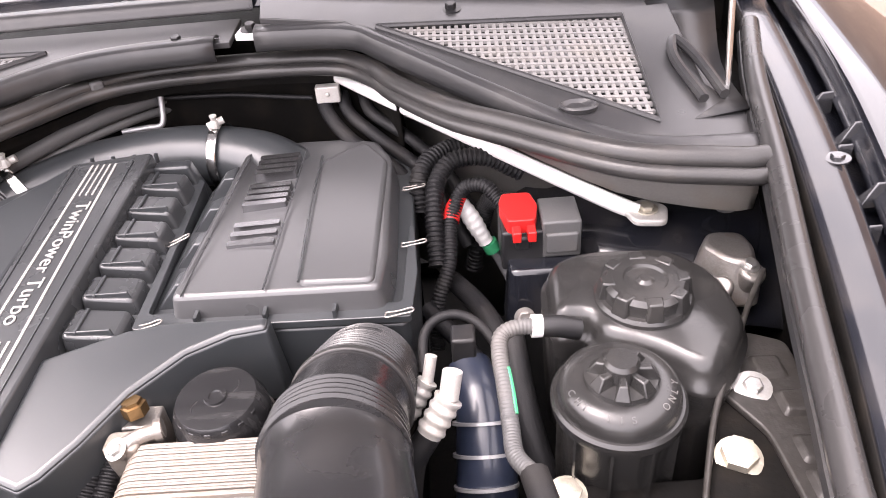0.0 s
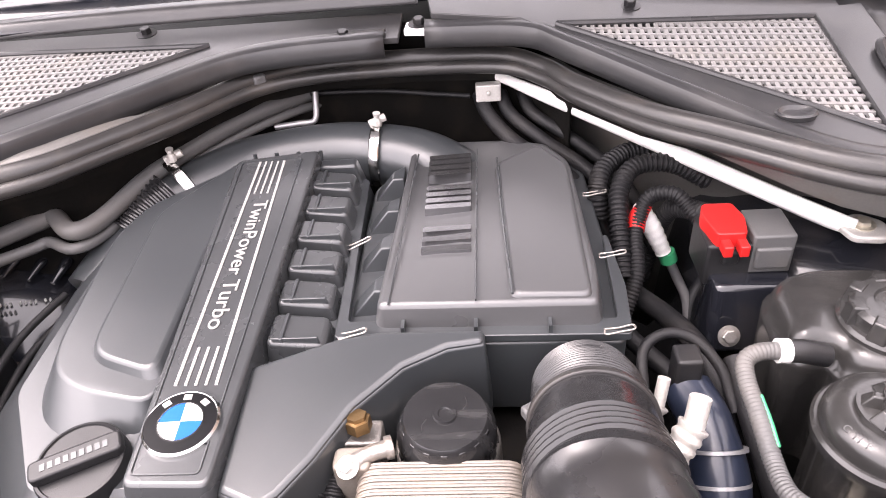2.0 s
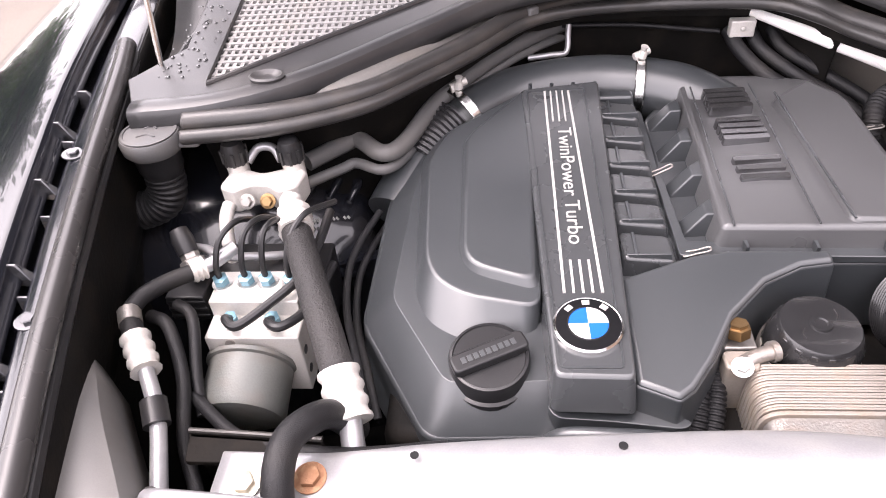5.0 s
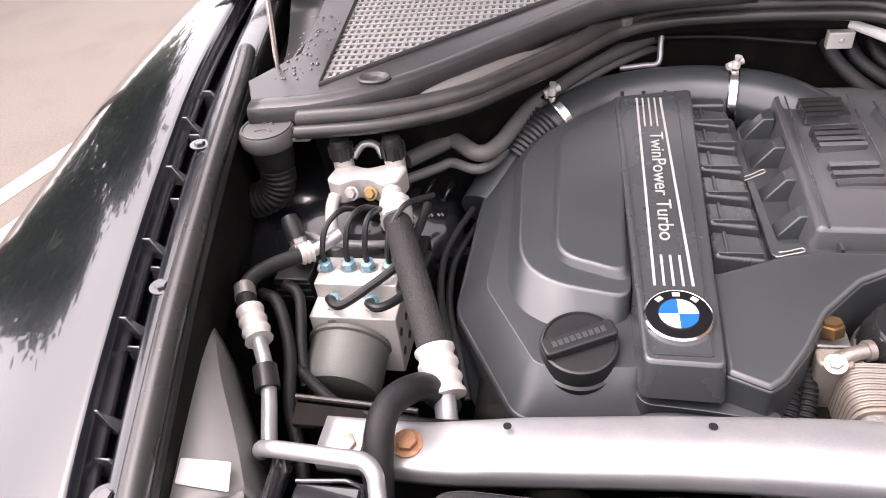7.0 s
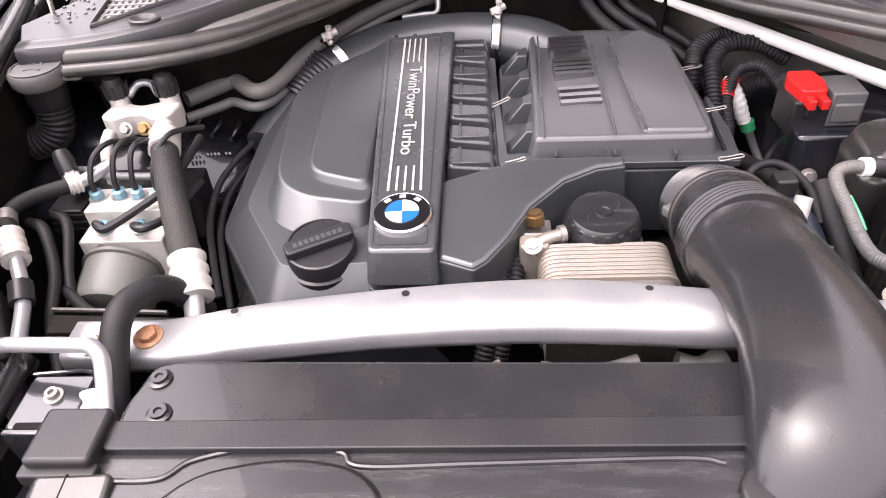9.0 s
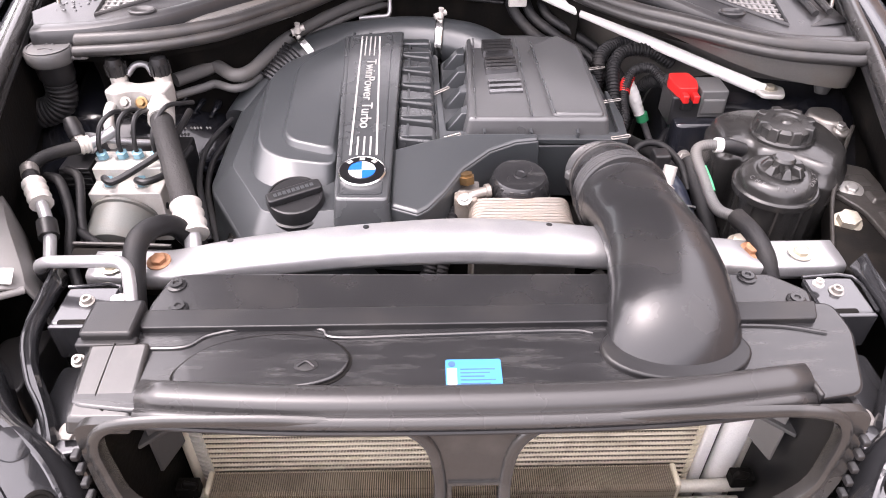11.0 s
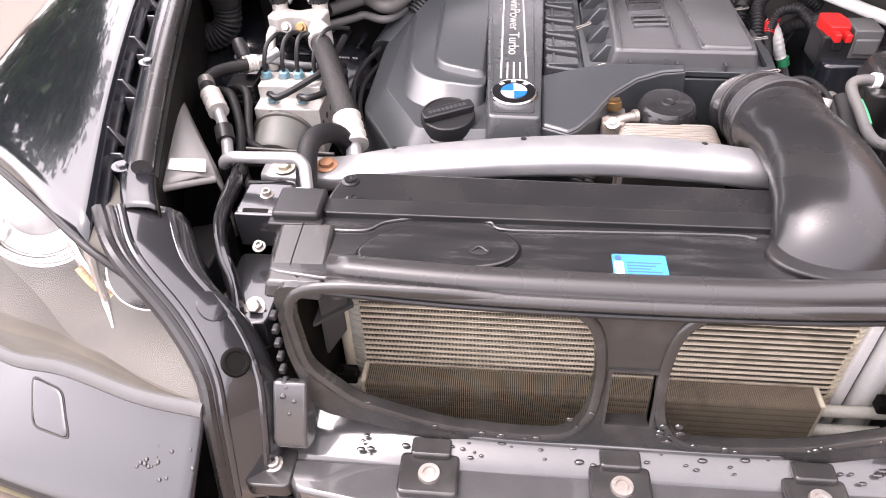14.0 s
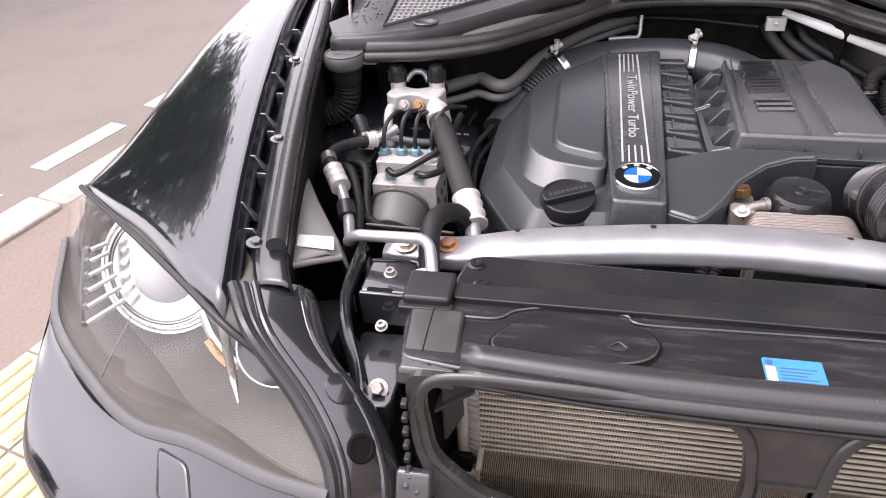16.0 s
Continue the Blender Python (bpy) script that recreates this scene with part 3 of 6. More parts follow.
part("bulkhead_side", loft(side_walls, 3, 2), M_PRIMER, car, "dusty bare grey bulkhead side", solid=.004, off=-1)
part("scuttle_floor", prism([(x, y + .022) for x, y in SEAL] + [(.95, .66), (.95, 1.3), (-.95, 1.3), (-.95, .70)], 1.045, 1.060), M_DARK, car, "grimy scuttle floor, coloured near-black for shade")
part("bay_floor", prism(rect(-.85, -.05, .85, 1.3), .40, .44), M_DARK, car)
part("screen_panel", loft([[(-.95, 1.04, 1.15), (-.4, 1.065, 1.163), (0, 1.07, 1.166), (.4, 1.065, 1.163), (.95, 1.04, 1.15)], [(-.93, 1.2, 1.20), (-.4, 1.25, 1.215), (0, 1.26, 1.22), (.4, 1.25, 1.215), (.93, 1.2, 1.20)]], 3, 4), M_PAINT_IN, car, "glossy dark scuttle panel", solid=.004)
part("cabin_floor", prism(rect(-.92, 1.28, .92, 4.3), .42, .47), M_DARK, car)
part("dashboard", prism(rect(-.84, 1.10, .84, 1.55), .85, 1.125), M_DARK, car, "dark dashboard behind the scuttle")
part("windscreen", loft([[(-.80, 1.22, 1.22), (0, 1.29, 1.235), (.80, 1.22, 1.22)], [(-.68, 2.0, 1.62), (0, 2.08, 1.65), (.68, 2.0, 1.62)]], 6, 6), M_GLASS, car, "raked windscreen glass", solid=.005)
part("roof", loft([[(-.69, 2.0, 1.63), (0, 2.08, 1.66), (.69, 2.0, 1.63)], [(-.66, 3.2, 1.66), (0, 3.3, 1.69), (.66, 3.2, 1.66)], [(-.66, 4.4, 1.25), (0, 4.45, 1.27), (.66, 4.4, 1.25)]], 5, 5), M_PAINT, car, solid=.01)
for sx in (-1, 1):
    part("flank", loft([[(sx * .98, 1.3, 1.16), (sx * 1.06, 1.3, .9), (sx * 1.0, 1.3, .25)], [(sx * .98, 3, 1.2), (sx * 1.07, 3, .9), (sx * 1.0, 3, .25)], [(sx * .9, 4.4, 1.2), (sx * .98, 4.4, .9), (sx * .95, 4.4, .3)]], 4, 4), M_PAINT, car, solid=.01)
    part("pillar", tube([(sx * .86, 1.15, 1.17), (sx * .78, 1.6, 1.43), (sx * .69, 2.02, 1.63)], .035), M_PAINT, car)
    part("shut_panel", prism([(sx * .83, 1.2), (sx * 1.05, 1.2), (sx * 1.05, 1.24), (sx * .83, 1.24)], .4, 1.12), M_PAINT_IN, car)
    for y in (.62, 3.5):
        wh = part("wheel", lathe([(.36, -.12), (.37, -.1), (.37, .1), (.36, .12), (.25, .12), (.23, .09)], along((sx * .93, y, .37), (sx, 0, 0)), 32), M_RUBBER, car, "black tyre")
        part("rim", lathe([(.235, .03), (.235, .1), (.05, .08), (.04, .1)], along((sx * .93, y, .37), (sx, 0, 0)), 32), M_ALU, wh)

# the bonnet, raised on its gas struts over the bulkhead
hood = loft([[(CX + u * (.83 - .12 * f), 1.20 - .46 * f - .05 * u * u * f, 1.33 + 1.05 * f + .03 * (1 - u * u)) for u in (-1, -.6, 0, .6, 1)] for f in (0, .35, .7, 1)], 5, 4)
part("bonnet", hood, M_PAINT, car, "raised black bonnet", solid=.012)
part("bonnet_lining", ([v + V(0, -.022, -.018) for v in hood[0]], hood[1]), M_BLACK, car, "matt black bonnet lining", solid=.006)


# ---- nose: bumper, headlights, radiator carrier ----
from mathutils.bvhtree import BVHTree

TOP = [(-1.044, 0.258, 1.0), (-.86, .120, 1.012), (-.74, .030, 1.014), (-.650, -.038, 1.011), (-.575, -.066, .965), (-.525, -.103, .92), (-.492, -.152, .886)]
LOW = [(-1.055, 0.2, 0.94), (-1.021, 0.089, 0.875), (-.90, -.012, .857), (-.80, -.072, .853), (-.69, -.106, .876), (-.58, -.143, .881), (-.495, -.158, .882)]


def stack(rings, closed):
    """A skin through rings of as many points each, the last one closed."""
    k = len(rings[0])
    fs = [(i * k + j, i * k + (j + 1) % k, i * k + k + (j + 1) % k, i * k + k + j) for i in range(len(rings) - 1) for j in range(k)]
    if closed:
        fs.append(tuple(range(len(rings) * k - k, len(rings) * k)))
    return [p for r in rings for p in r], fs


def nose_side(flip):
    def geo_of(g):
        return mirror(g) if flip else g
    bump = loft([[(x, y - .004, z - .004) for x, y, z in LOW],
                 [(-1.062, .190, .905), (-1.034, .072, .846), (-.915, -.030, .832), (-.810, -.088, .836), (-.695, -.122, .862), (-.583, -.157, .866), (-.4955, -.168, .868)],
                 [(-1.072, .165, .865), (-1.004, -.052, .802), (-.915, -.133, .800), (-.825, -.183, .800), (-.70, -.217, .800), (-.59, -.240, .800), (-.497, -.250, .800)],
                 [(-1.082, .19, .78), (-1.024, -.040, .745), (-.925, -.145, .740), (-.83, -.197, .738), (-.71, -.234, .738), (-.595, -.257, .738), (-.50, -.266, .738)],
                 [(-1.08, .21, .62), (-1.03, .0, .60), (-.93, -.115, .58), (-.835, -.175, .57), (-.72, -.212, .57), (-.60, -.235, .57), (-.51, -.243, .57)],
                 [(-1.03, .24, .35), (-1.0, .10, .33), (-.92, -.05, .32), (-.82, -.13, .30), (-.71, -.17, .30), (-.60, -.19, .30), (-.51, -.20, .30)]], 6, 5)
    b = part("bumper_wing", geo_of(bump), M_PAINT, car, "glossy black bumper corner", solid=.004, off=-1)
    n = V(-.30, -.62, .72).normalized()
    u = (V(.11, -.04, .018) - n * V(.11, -.04, .018).dot(n)).normalized()
    w = n.cross(u)
    skin, c = BVHTree.FromPolygons(*bump), V(-.700, -.145, .842)

    def ring(o, lift):
        flat = [c + u * x + w * y for x, y in o]
        return [(skin.ray_cast(p + n * .1, -n)[0] or skin.find_nearest(p)[0]) + n * lift for p in flat]
    if sum(q.normal.dot(V(-n.x if flip else n.x, n.y, n.z)) for q in b.data.polygons) < 0:
        b.data.flip_normals()
    o = [V(*q) - c for q in ((-0.718, -0.162, 0.826), (-0.660, -0.175, 0.824), (-0.685, -0.121, 0.847), (-0.744, -0.108, 0.853))]
    o = rounded([(q.dot(u), q.dot(w)) for q in o], .012)
    mx, my = sum(q[0] for q in o) / len(o), sum(q[1] for q in o) / len(o)

    def shrunk(k):
        return [(mx + (x - mx) * k, my + (y - my) * k) for x, y in o]
    wet = random.Random(21)
    for _ in range(0 if flip else 16):
        q = V(-.545 + wet.gauss(0, .028), -.205 + wet.gauss(0, .016), .83)
        hit = skin.ray_cast(q + n * .1, -n)[0]
        r = wet.uniform(.0012, .0032)
        if hit is not None:
            part("water_drop", lathe([(r, 0), (r * .85, r * .4), (r * .4, r * .6)], along(hit, n), 10), M_DROP, b)
    part("washer_gap", geo_of(stack([ring(shrunk(1.06), -.001), ring(shrunk(1.05), .0008), ring(shrunk(.97), .0005)], False)), M_BLACK, b)
    part("washer_cover", geo_of(stack([ring(shrunk(k), d) for k, d in ((.985, -.001), (.98, .0010), (.95, .0018), (.8, .002), (.6, .002), (.4, .002), (.2, .002), (.05, .002))], True)), M_PAINT, b, "small painted headlamp washer flap", sharp=60)
    hl = thing("headlight", "clear headlight with hazed lens and chrome projector", "headlight", "headlights", at=(2 * CX + .75 if flip else -.75, 0, .93))
    mid = [tuple((Vector(a) + Vector(b)) / 2 + V(-.012, -.022, .012) * s) for a, b, s in zip(TOP, LOW, (.3, 1.3, 2, 2, 1.5, .8, .1))]
    lens = part("lens", geo_of(loft([TOP, mid, LOW], 8, 6)), M_LENS, hl, "hazy clear plastic lens")
    lens.visible_shadow = False
    part("lens_rim", geo_of(tube([V(*p) + V(-.001, -.004, -.003) for p in LOW], .0095, n=6, seg=10, ry=.004, side=V(-.3, -.6, -.7))), M_GREY, hl, "grey lens rim")
    part("lens_edge", geo_of(tube([V(*p) + V(.002, 0, .0) for p in TOP], .005, n=6)), M_BLACK, hl)
    depth = (.10, .85, 1, .8, .45, .2, .05)
    back = [tuple(Vector(p) + V(.05, .10, -.02) * k) for p, k in zip(TOP, depth)]
    bowl = [tuple(Vector(p) + V(.10, .21, -.14) * k) for p, k in zip(mid, depth)]
    low = [tuple(Vector(p) + V(.04, .09, -.055) * k) for p, k in zip(LOW, depth)]
    part("housing", geo_of(loft([TOP, back, bowl, low, LOW], 1, 4)), M_LAMP, hl, "grey lamp housing", solid=.002)
    # main projector in its bowl, with bright rings round it
    c, way = V(-.864, .165, .921), V(.12, -.85, .52).normalized()
    proj = part("projector", geo_of(lathe([(.050, -.045), (.060, -.030), (.078, -.008), (.084, .004), (.086, .004), (.086, -.012), (.056, -.05)], along(c, way), 44)), M_LAMPDARK, hl, "dark projector bowl")
    # glass coloured pale grey to stand for the white reflection in it
    part("projector_lens", geo_of(lathe([(.062, -.030), (.061, -.010), (.054, .006), (.040, .018), (.020, .025), (.001, .027)], along(c, way), 40)), M_LAMPGLASS, proj, "bright round projector lens")
    part("lens_collar", geo_of(lathe([(.062, -.03), (.068, -.014), (.066, -.008), (.061, -.012)], along(c, way), 40)), M_CHROME, proj, "bright collar")
    for r, d, w in ((.091, .004, .0035), (.103, -.006, .0045)):
        part("ring", geo_of(lathe([(r - w, -.002), (r - w * .4, w * .8), (r + w * .4, w * .8), (r + w, -.002), (r + w, -.016), (r - w, -.016)], along(c + way * d, way), 48)), M_CHROME, proj, "bright ring")
    # high beam bowl beside it
    c2 = V(-.607, -.006, .946)
    hb = part("high_beam", geo_of(lathe([(.020, -.040), (.034, -.028), (.044, -.008), (.048, .006), (.050, .006), (.049, -.012), (.024, -.044)], along(c2, way), 36)), M_CHROME, hl, "bright high beam bowl")
    part("bulb_cap", geo_of(lathe([(.012, -.04), (.012, -.008), (.009, -.002), (.001, 0)], along(c2, way), 20)), M_LAMPGLASS, hb)
    arc = [V(-.731, .027, .952), V(-.719, .015, .928), V(-.702, .007, .907), V(-.681, .003, .888)]
    part("inner_bezel", geo_of(tube([p + V(.006, .010, .003) for p in arc], .009, seg=10)), M_CHROME, hl, "bright bezel")
    part("amber_reflector", geo_of(tube([p + V(.002, -.002, .0) for p in arc[1:]], .0042, seg=8, ridge=.0008, pitch=.005)), M_AMBER, hl, "amber reflector strip")
    # comb of daylight lamp bars
    for k in range(6):
        f = k / 5
        a = V(-.949, .127, .975).lerp(V(-.945, .061, .888), f ** 1.15)
        e = V(-.938, .149, .972).lerp(V(-.912, .112, .895), f ** 1.15)
        bar = part("light_bar", geo_of(tube([a, e], .0042, seg=6, n=2)), M_LAMPGLASS, hl, "bright daylight lamp bar")
        part("bar_end", geo_of(box(a + V(-.004, .0, .0), (.005, .008, .009), Matrix.Rotation(radians(25), 4, "Z"))), M_LAMPDARK, bar)
    part("light_guide", geo_of(tube([(-.957, .128, .978), (-.957, .095, .936), (-.951, .058, .886)], .0028, seg=8)), M_LAMP, hl, "clear light guide")
    part("seam", geo_of(tube([(-.846, .042, .930), (-.859, .004, .901), (-.868, -.028, .877)], .0015, seg=6)), M_GREY, hl)
    part("divider", geo_of(tube([(-.659, -.02, .996), (-.665, -.022, .95), (-.664, -.028, .914), (-.651, -.052, .888)], [.008, .006, .006, .002], seg=10)), M_CHROME, hl, "bright pointed divider")
    # fog lamp low in the corner of the bumper
    fog = V(-.86, -.185, .655)
    fl = part("fog_lamp", geo_of(lathe([(.050, -.02), (.056, .004), (.050, .008), (.044, .002), (.020, -.014), (.001, -.016)], along(fog, V(-.45, -.85, .2)), 32)), M_CHROME, b, "bright round fog lamp")
    part("fog_rim", geo_of(lathe([(.056, .0), (.066, .003), (.068, -.01), (.060, -.02)], along(fog, V(-.45, -.85, .2)), 32)), M_BLACK, fl)
    # frame beside the headlight, down which the bonnet seal runs
    frame_rows = [[(-.66, .03, 1.012), (-.62, .04, 1.014), (-.575, .055, .992), (-.568, .06, .93)], [(-.61, -.04, 1.0), (-.578, -.03, .995), (-.535, -.012, .958), (-.525, -.005, .90)], [(-.545, -.085, .945), (-.518, -.075, .942), (-.474, -.05, .908), (-.465, -.04, .85)], [(-.50, -.13, .90), (-.48, -.12, .90), (-.440, -.095, .866), (-.43, -.085, .80)], [(-.487, -.165, .85), (-.468, -.155, .85), (-.432, -.13, .815), (-.428, -.12, .76)], [(-.487, -.19, .74), (-.468, -.185, .735), (-.438, -.165, .71), (-.435, -.15, .66)]]
    part("lamp_frame", geo_of(loft(frame_rows, 5, 3)), M_FRAME, car, "black lamp support frame", solid=.003)

    def along_frame(f, up):
        i = min(int(f), 2)
        return [V(*r[i]).lerp(V(*r[i + 1]), f - i) + V(.2, -.25, .9) * up for r in frame_rows]
    for f, up, r, m, lab in ((-.12, .004, .009, M_DUCT, "black rubber lamp seal"), (.22, .003, .006, M_DUCT, ""), (.55, .004, .0055, M_FRAME, "rolled sheet edge"), (1.72, .003, .006, M_FRAME, "rolled sheet edge")):
        part("frame_bead", geo_of(tube(along_frame(f, up), r, seg=10)), m, car, lab)
    for k in range(5):
        p = along_frame(1.3, .002)[1].lerp(along_frame(1.3, .002)[3], k / 4)
        part("water_drop", geo_of(lathe([(.003, 0), (.0025, .001), (.001, .0016)], along(p, (.58, -.2, .8)), 8)), M_DROP, car)
    # dark disc laid on the frame for the shade inside a hole
    part("hole_shade_disc", geo_of(lathe([(.0, .0015), (.012, .0015), (.013, .003), (.016, .003), (.018, 0)], along((-.4696, -.1076, .9011), (.61, -.35, .71)), 24)), M_DARK, car)
    part("frame_boss", geo_of(lathe([(.021, -.003), (.020, .001), (.018, .0015), (.001, .0018)], along((-.505, -.0559, .941), (.62, -.12, .77)), 28)), M_FRAME, car)


nose_side(False)
nose_side(True)

# bumper carrier below the openings
carrier = thing("bumper_carrier", "wet black bumper carrier below the grille openings", "bumper carrier", at=(0, -.15, .7))
part("ledge", loft([[(x * .99, -.108 + .055 * (x / .42) ** 4, .784), (x, -.112 + .05 * (x / .42) ** 4, .775), (x, -.135 + .03 * (x / .42) ** 4, .765), (x, -.142, .758)] for x in (-.42, -.25, 0, .25, .41)], 5, 4), M_WET, carrier, "glossy wet ledge", solid=.004)
part("beam", prism(rounded([(-.42, -.14), (.41, -.14), (.40, -.185), (.2, -.215), (0, -.222), (-.2, -.215), (-.41, -.185)], .02), .70, .762), M_WET, carrier, "dark plastic beam", bevel=.006)
part("skirt", loft([[(x, y, .73), (x, y - .012, .60), (x, y + .02, .35)] for x, y in ((-.45, -.17), (-.2, -.212), (0, -.22), (.2, -.212), (.44, -.17))], 5, 4), M_BLACK, carrier, solid=.004)
for i, x in enumerate((-.239, -.008, .219)):
    br = part("bracket", prism(rounded(rect(x - .038, -.185, x + .036, -.128), .008), .75, .772), M_DUSTY, carrier, "ribbed clip bracket", bevel=.004)
    part("tongue", prism(rounded(rect(x - .025, -.138, x + .025, -.112), .006), .77, .782), M_DUSTY, br, bevel=.003)
    part("screw", lathe([(.014, .772), (.013, .776), (.008, .776), (.007, .774), (.003, .774)], Matrix.Translation((x, -.158, 0)), 24), M_CAST, br, "washered steel screw")
for x in (-.436, .416):
    cs = part("corner_plate", prism(rounded(rect(x - .03, -.185, x + .028, -.125), .012), .74, .764), M_DUSTY, carrier, "dark corner plate", bevel=.003)
    part("corner_screw", torx((x, -.154, .764), (0, -.1, 1), .008), M_CAST, cs, "steel corner screw")
for sx in (-1, 1):
    x = CX + sx * .405
    side = [(-.094, .862), (-.108, .870), (-.146, .808), (-.147, .790), (-.128, .775), (-.100, .775)]
    wedge = [V(x + d, y, z) for d in (-.021, .021) for y, z in side], [tuple(range(6)), tuple(range(6, 12))] + [(i, (i + 1) % 6, 6 + (i + 1) % 6, 6 + i) for i in range(6)]
    part("corner_support", wedge, M_WET, carrier, "folded grey corner support", bevel=.004)
    for dx, f, r in ((-.008, .25, .004), (.006, .33, .003), (.0, .55, .0025), (-.004, .1, .002)):
        part("water_drop", lathe([(r, 0), (r * .85, r * .35), (r * .4, r * .55)], along(V(x + dx, -.108, .870).lerp(V(x + dx, -.146, .808), f), (0, -.85, .53)), 10), M_DROP, carrier)

# drops of rain on the carrier
rnd = random.Random(4)
for i in range(46):
    x, y = rnd.uniform(-.36, .36), rnd.uniform(-.135, -.112)
    r = rnd.uniform(.0015, .0045)
    part("water_drop", lathe([(r, 0), (r * .85, r * .35), (r * .4, r * .55)], Matrix.Translation((x, y, .7735 + (y + .135) * .25)) @ Matrix.Diagonal((1.5, .8, 1, 1)), 10), M_DROP, carrier)

# radiator carrier: front face with two openings, top panel
rc_frame = thing("radiator_carrier", "black plastic radiator carrier with two grille openings", "radiator carrier", at=(0, 0, .9))
FACE = Matrix(((1, 0, 0, 0), (0, 0.16, -0.987, -.075), (0, 0.987, 0.16, 1.0), (0, 0, 0, 1)))
KL = [(-.397, -.035), (-.385, -.012), (-.34, -.006), (-.22, -.008), (-.08, -.018), (-.056, -.045), (-.049, -.10), (-.053, -.165), (-.075, -.202), (-.14, -.205), (-.23, -.196), (-.33, -.165), (-.385, -.115)]
KL = rounded(KL, .02, 3)
KR = [(2 * CX - x - .006, z) for x, z in KL][::-1]
MID = rect(-.031, -.18, .021, -.098)
outer = rounded([(-.418, -.002), (.408, -.002), (.402, -.10), (.375, -.19), (.20, -.235), (-.21, -.235), (-.385, -.19), (-.412, -.10)], .02)
part("front_face", plate(outer, [KL, KR, MID], FACE, .012), M_DUSTY, rc_frame, "dark plastic face with two large openings", bevel=.0025)
for k in (KL, KR):
    rings = [[FACE @ V(x, y, d) for x, y in grown(k, g)] for g, d in ((.014, -.001), (.013, .0025), (.010, .0045), (.005, .005), (.001, .0035), (-.0005, -.001), (-.0005, -.010))]
    part("opening_lip", stack(rings, False), M_DUSTY, rc_frame, "rounded lip round the opening", sharp=50)
part("window_lip", plate(grown(MID, .004), [MID], FACE @ Matrix.Translation((0, 0, .003)), .02), M_DUSTY, rc_frame)
part("top_panel", prism(rounded([(-.43, -.05), (-.36, -.06), (.35, -.06), (.41, -.05), (.44, .04), (.435, .088), (-.448, .088), (-.44, .03)], .015), .982, .998), M_SCUFF, rc_frame, "scuffed black top panel", bevel=.004)
part("top_step", prism(rounded([(-.385, .052), (.40, .052), (.41, .082), (-.39, .082)], .005), .99, 1.006), M_BLACK, rc_frame, bevel=.003)
part("corner_pad", frustum(rounded([(-.432, -.072), (-.362, -.074), (-.366, .030), (-.436, .028)], .006), .975, rounded([(-.428, -.064), (-.362, -.066), (-.366, .030), (-.432, .028)], .006), lambda x, y: 1.003 + y * .14), M_DUSTY, rc_frame, "smooth sloping corner", bevel=.006)
part("corner_seam", tube([(-.404, .028, 1.0065), (-.405, -.01, 1.0012), (-.404, -.045, .9965), (-.392, -.056, .9955)], .0009, seg=6, n=4), M_DARK, rc_frame)
part("corner_cap", prism(rounded(rect(-.446, .034, -.386, .090), .006), .99, 1.016), M_BLACK, rc_frame, "small grained plastic cap", bevel=.004)
part("cap_flange", prism(rounded(rect(-.450, .026, -.382, .040), .004), .992, 1.006), M_BLACK, rc_frame, bevel=.002)
run = [(-.358, -.044), (-.2, -.055), (-.004, -.058), (.2, -.053), (.353, -.036)]
part("edge_seal", loft([[(x, y + dy, 1.004 + dz) for dy, dz in ((.024, -.008), (.021, .001), (.014, .0065), (.002, .008), (-.008, .005), (-.012, -.001), (-.0135, -.004), (-.017, -.0025), (-.022, -.0035), (-.026, -.008), (-.027, -.013))] for x, y in run], 6, 2), M_SEAL, rc_frame, "smooth rubber edge seal", solid=.003, off=-1)
part("seal_lip", tube([(x, y - .024, .9845) for x, y in run], .004, seg=10), M_BLACK, rc_frame)
part("seal_end", box((.354, -.038, .997), (.006, .046, .020), Matrix.Rotation(radians(7), 4, "Z")), M_BLACK, rc_frame, bevel=.003)
lower = [Vector(p) for k in (KL, KR) for p in k if p[1] < -.15]
for i in range(34):
    p, q = rnd.choice(lower), rnd.uniform(-.018, .018)
    r = rnd.uniform(.0015, .004)
    x, z = p.x + q, p.y - rnd.uniform(.002, .006) + (q * (.25 if p.x > 0 else -.25) if abs(p.x) > .2 else 0)
    part("water_drop", lathe([(r, 0), (r * .85, r * .35), (r * .4, r * .55)], FACE @ Matrix.Translation((x, z, .0055)) @ Matrix.Diagonal((1.4, .9, 1, 1)), 10), M_DROP, rc_frame)
oval = rounded([(-.335, -.012), (-.30, .03), (-.225, .045), (-.165, .036), (-.138, .008), (-.15, -.022), (-.19, -.036), (-.32, -.034)], .03)
part("flap_groove", prism(grown(oval, .003), .995, .9992), M_DARK, rc_frame)
part("flap", prism(oval, .995, 1.003), M_SCUFF, rc_frame, "oval snap-in cover", bevel=.0025)
# pressed ridge that swings round behind the flap
part("panel_ridge", tube([(-.375, .026, .9985), (-.329, .028, .9985), (-.306, .045, .9985), (-.261, .057, .9985), (-.219, .061, .9985), (-.178, .052, .9985), (-.159, .039, .9985), (-.061, .041, .9985), (.10, .045, .9985), (.135, .040, .9985)], .0028, seg=8, ry=.0028), M_SCUFF, rc_frame, "raised ridge")
part("panel_ridge", tube([(.30, .050, .9985), (.36, .046, .9985), (.405, .035, .9985)], .0028, seg=8), M_SCUFF, rc_frame, "raised ridge")
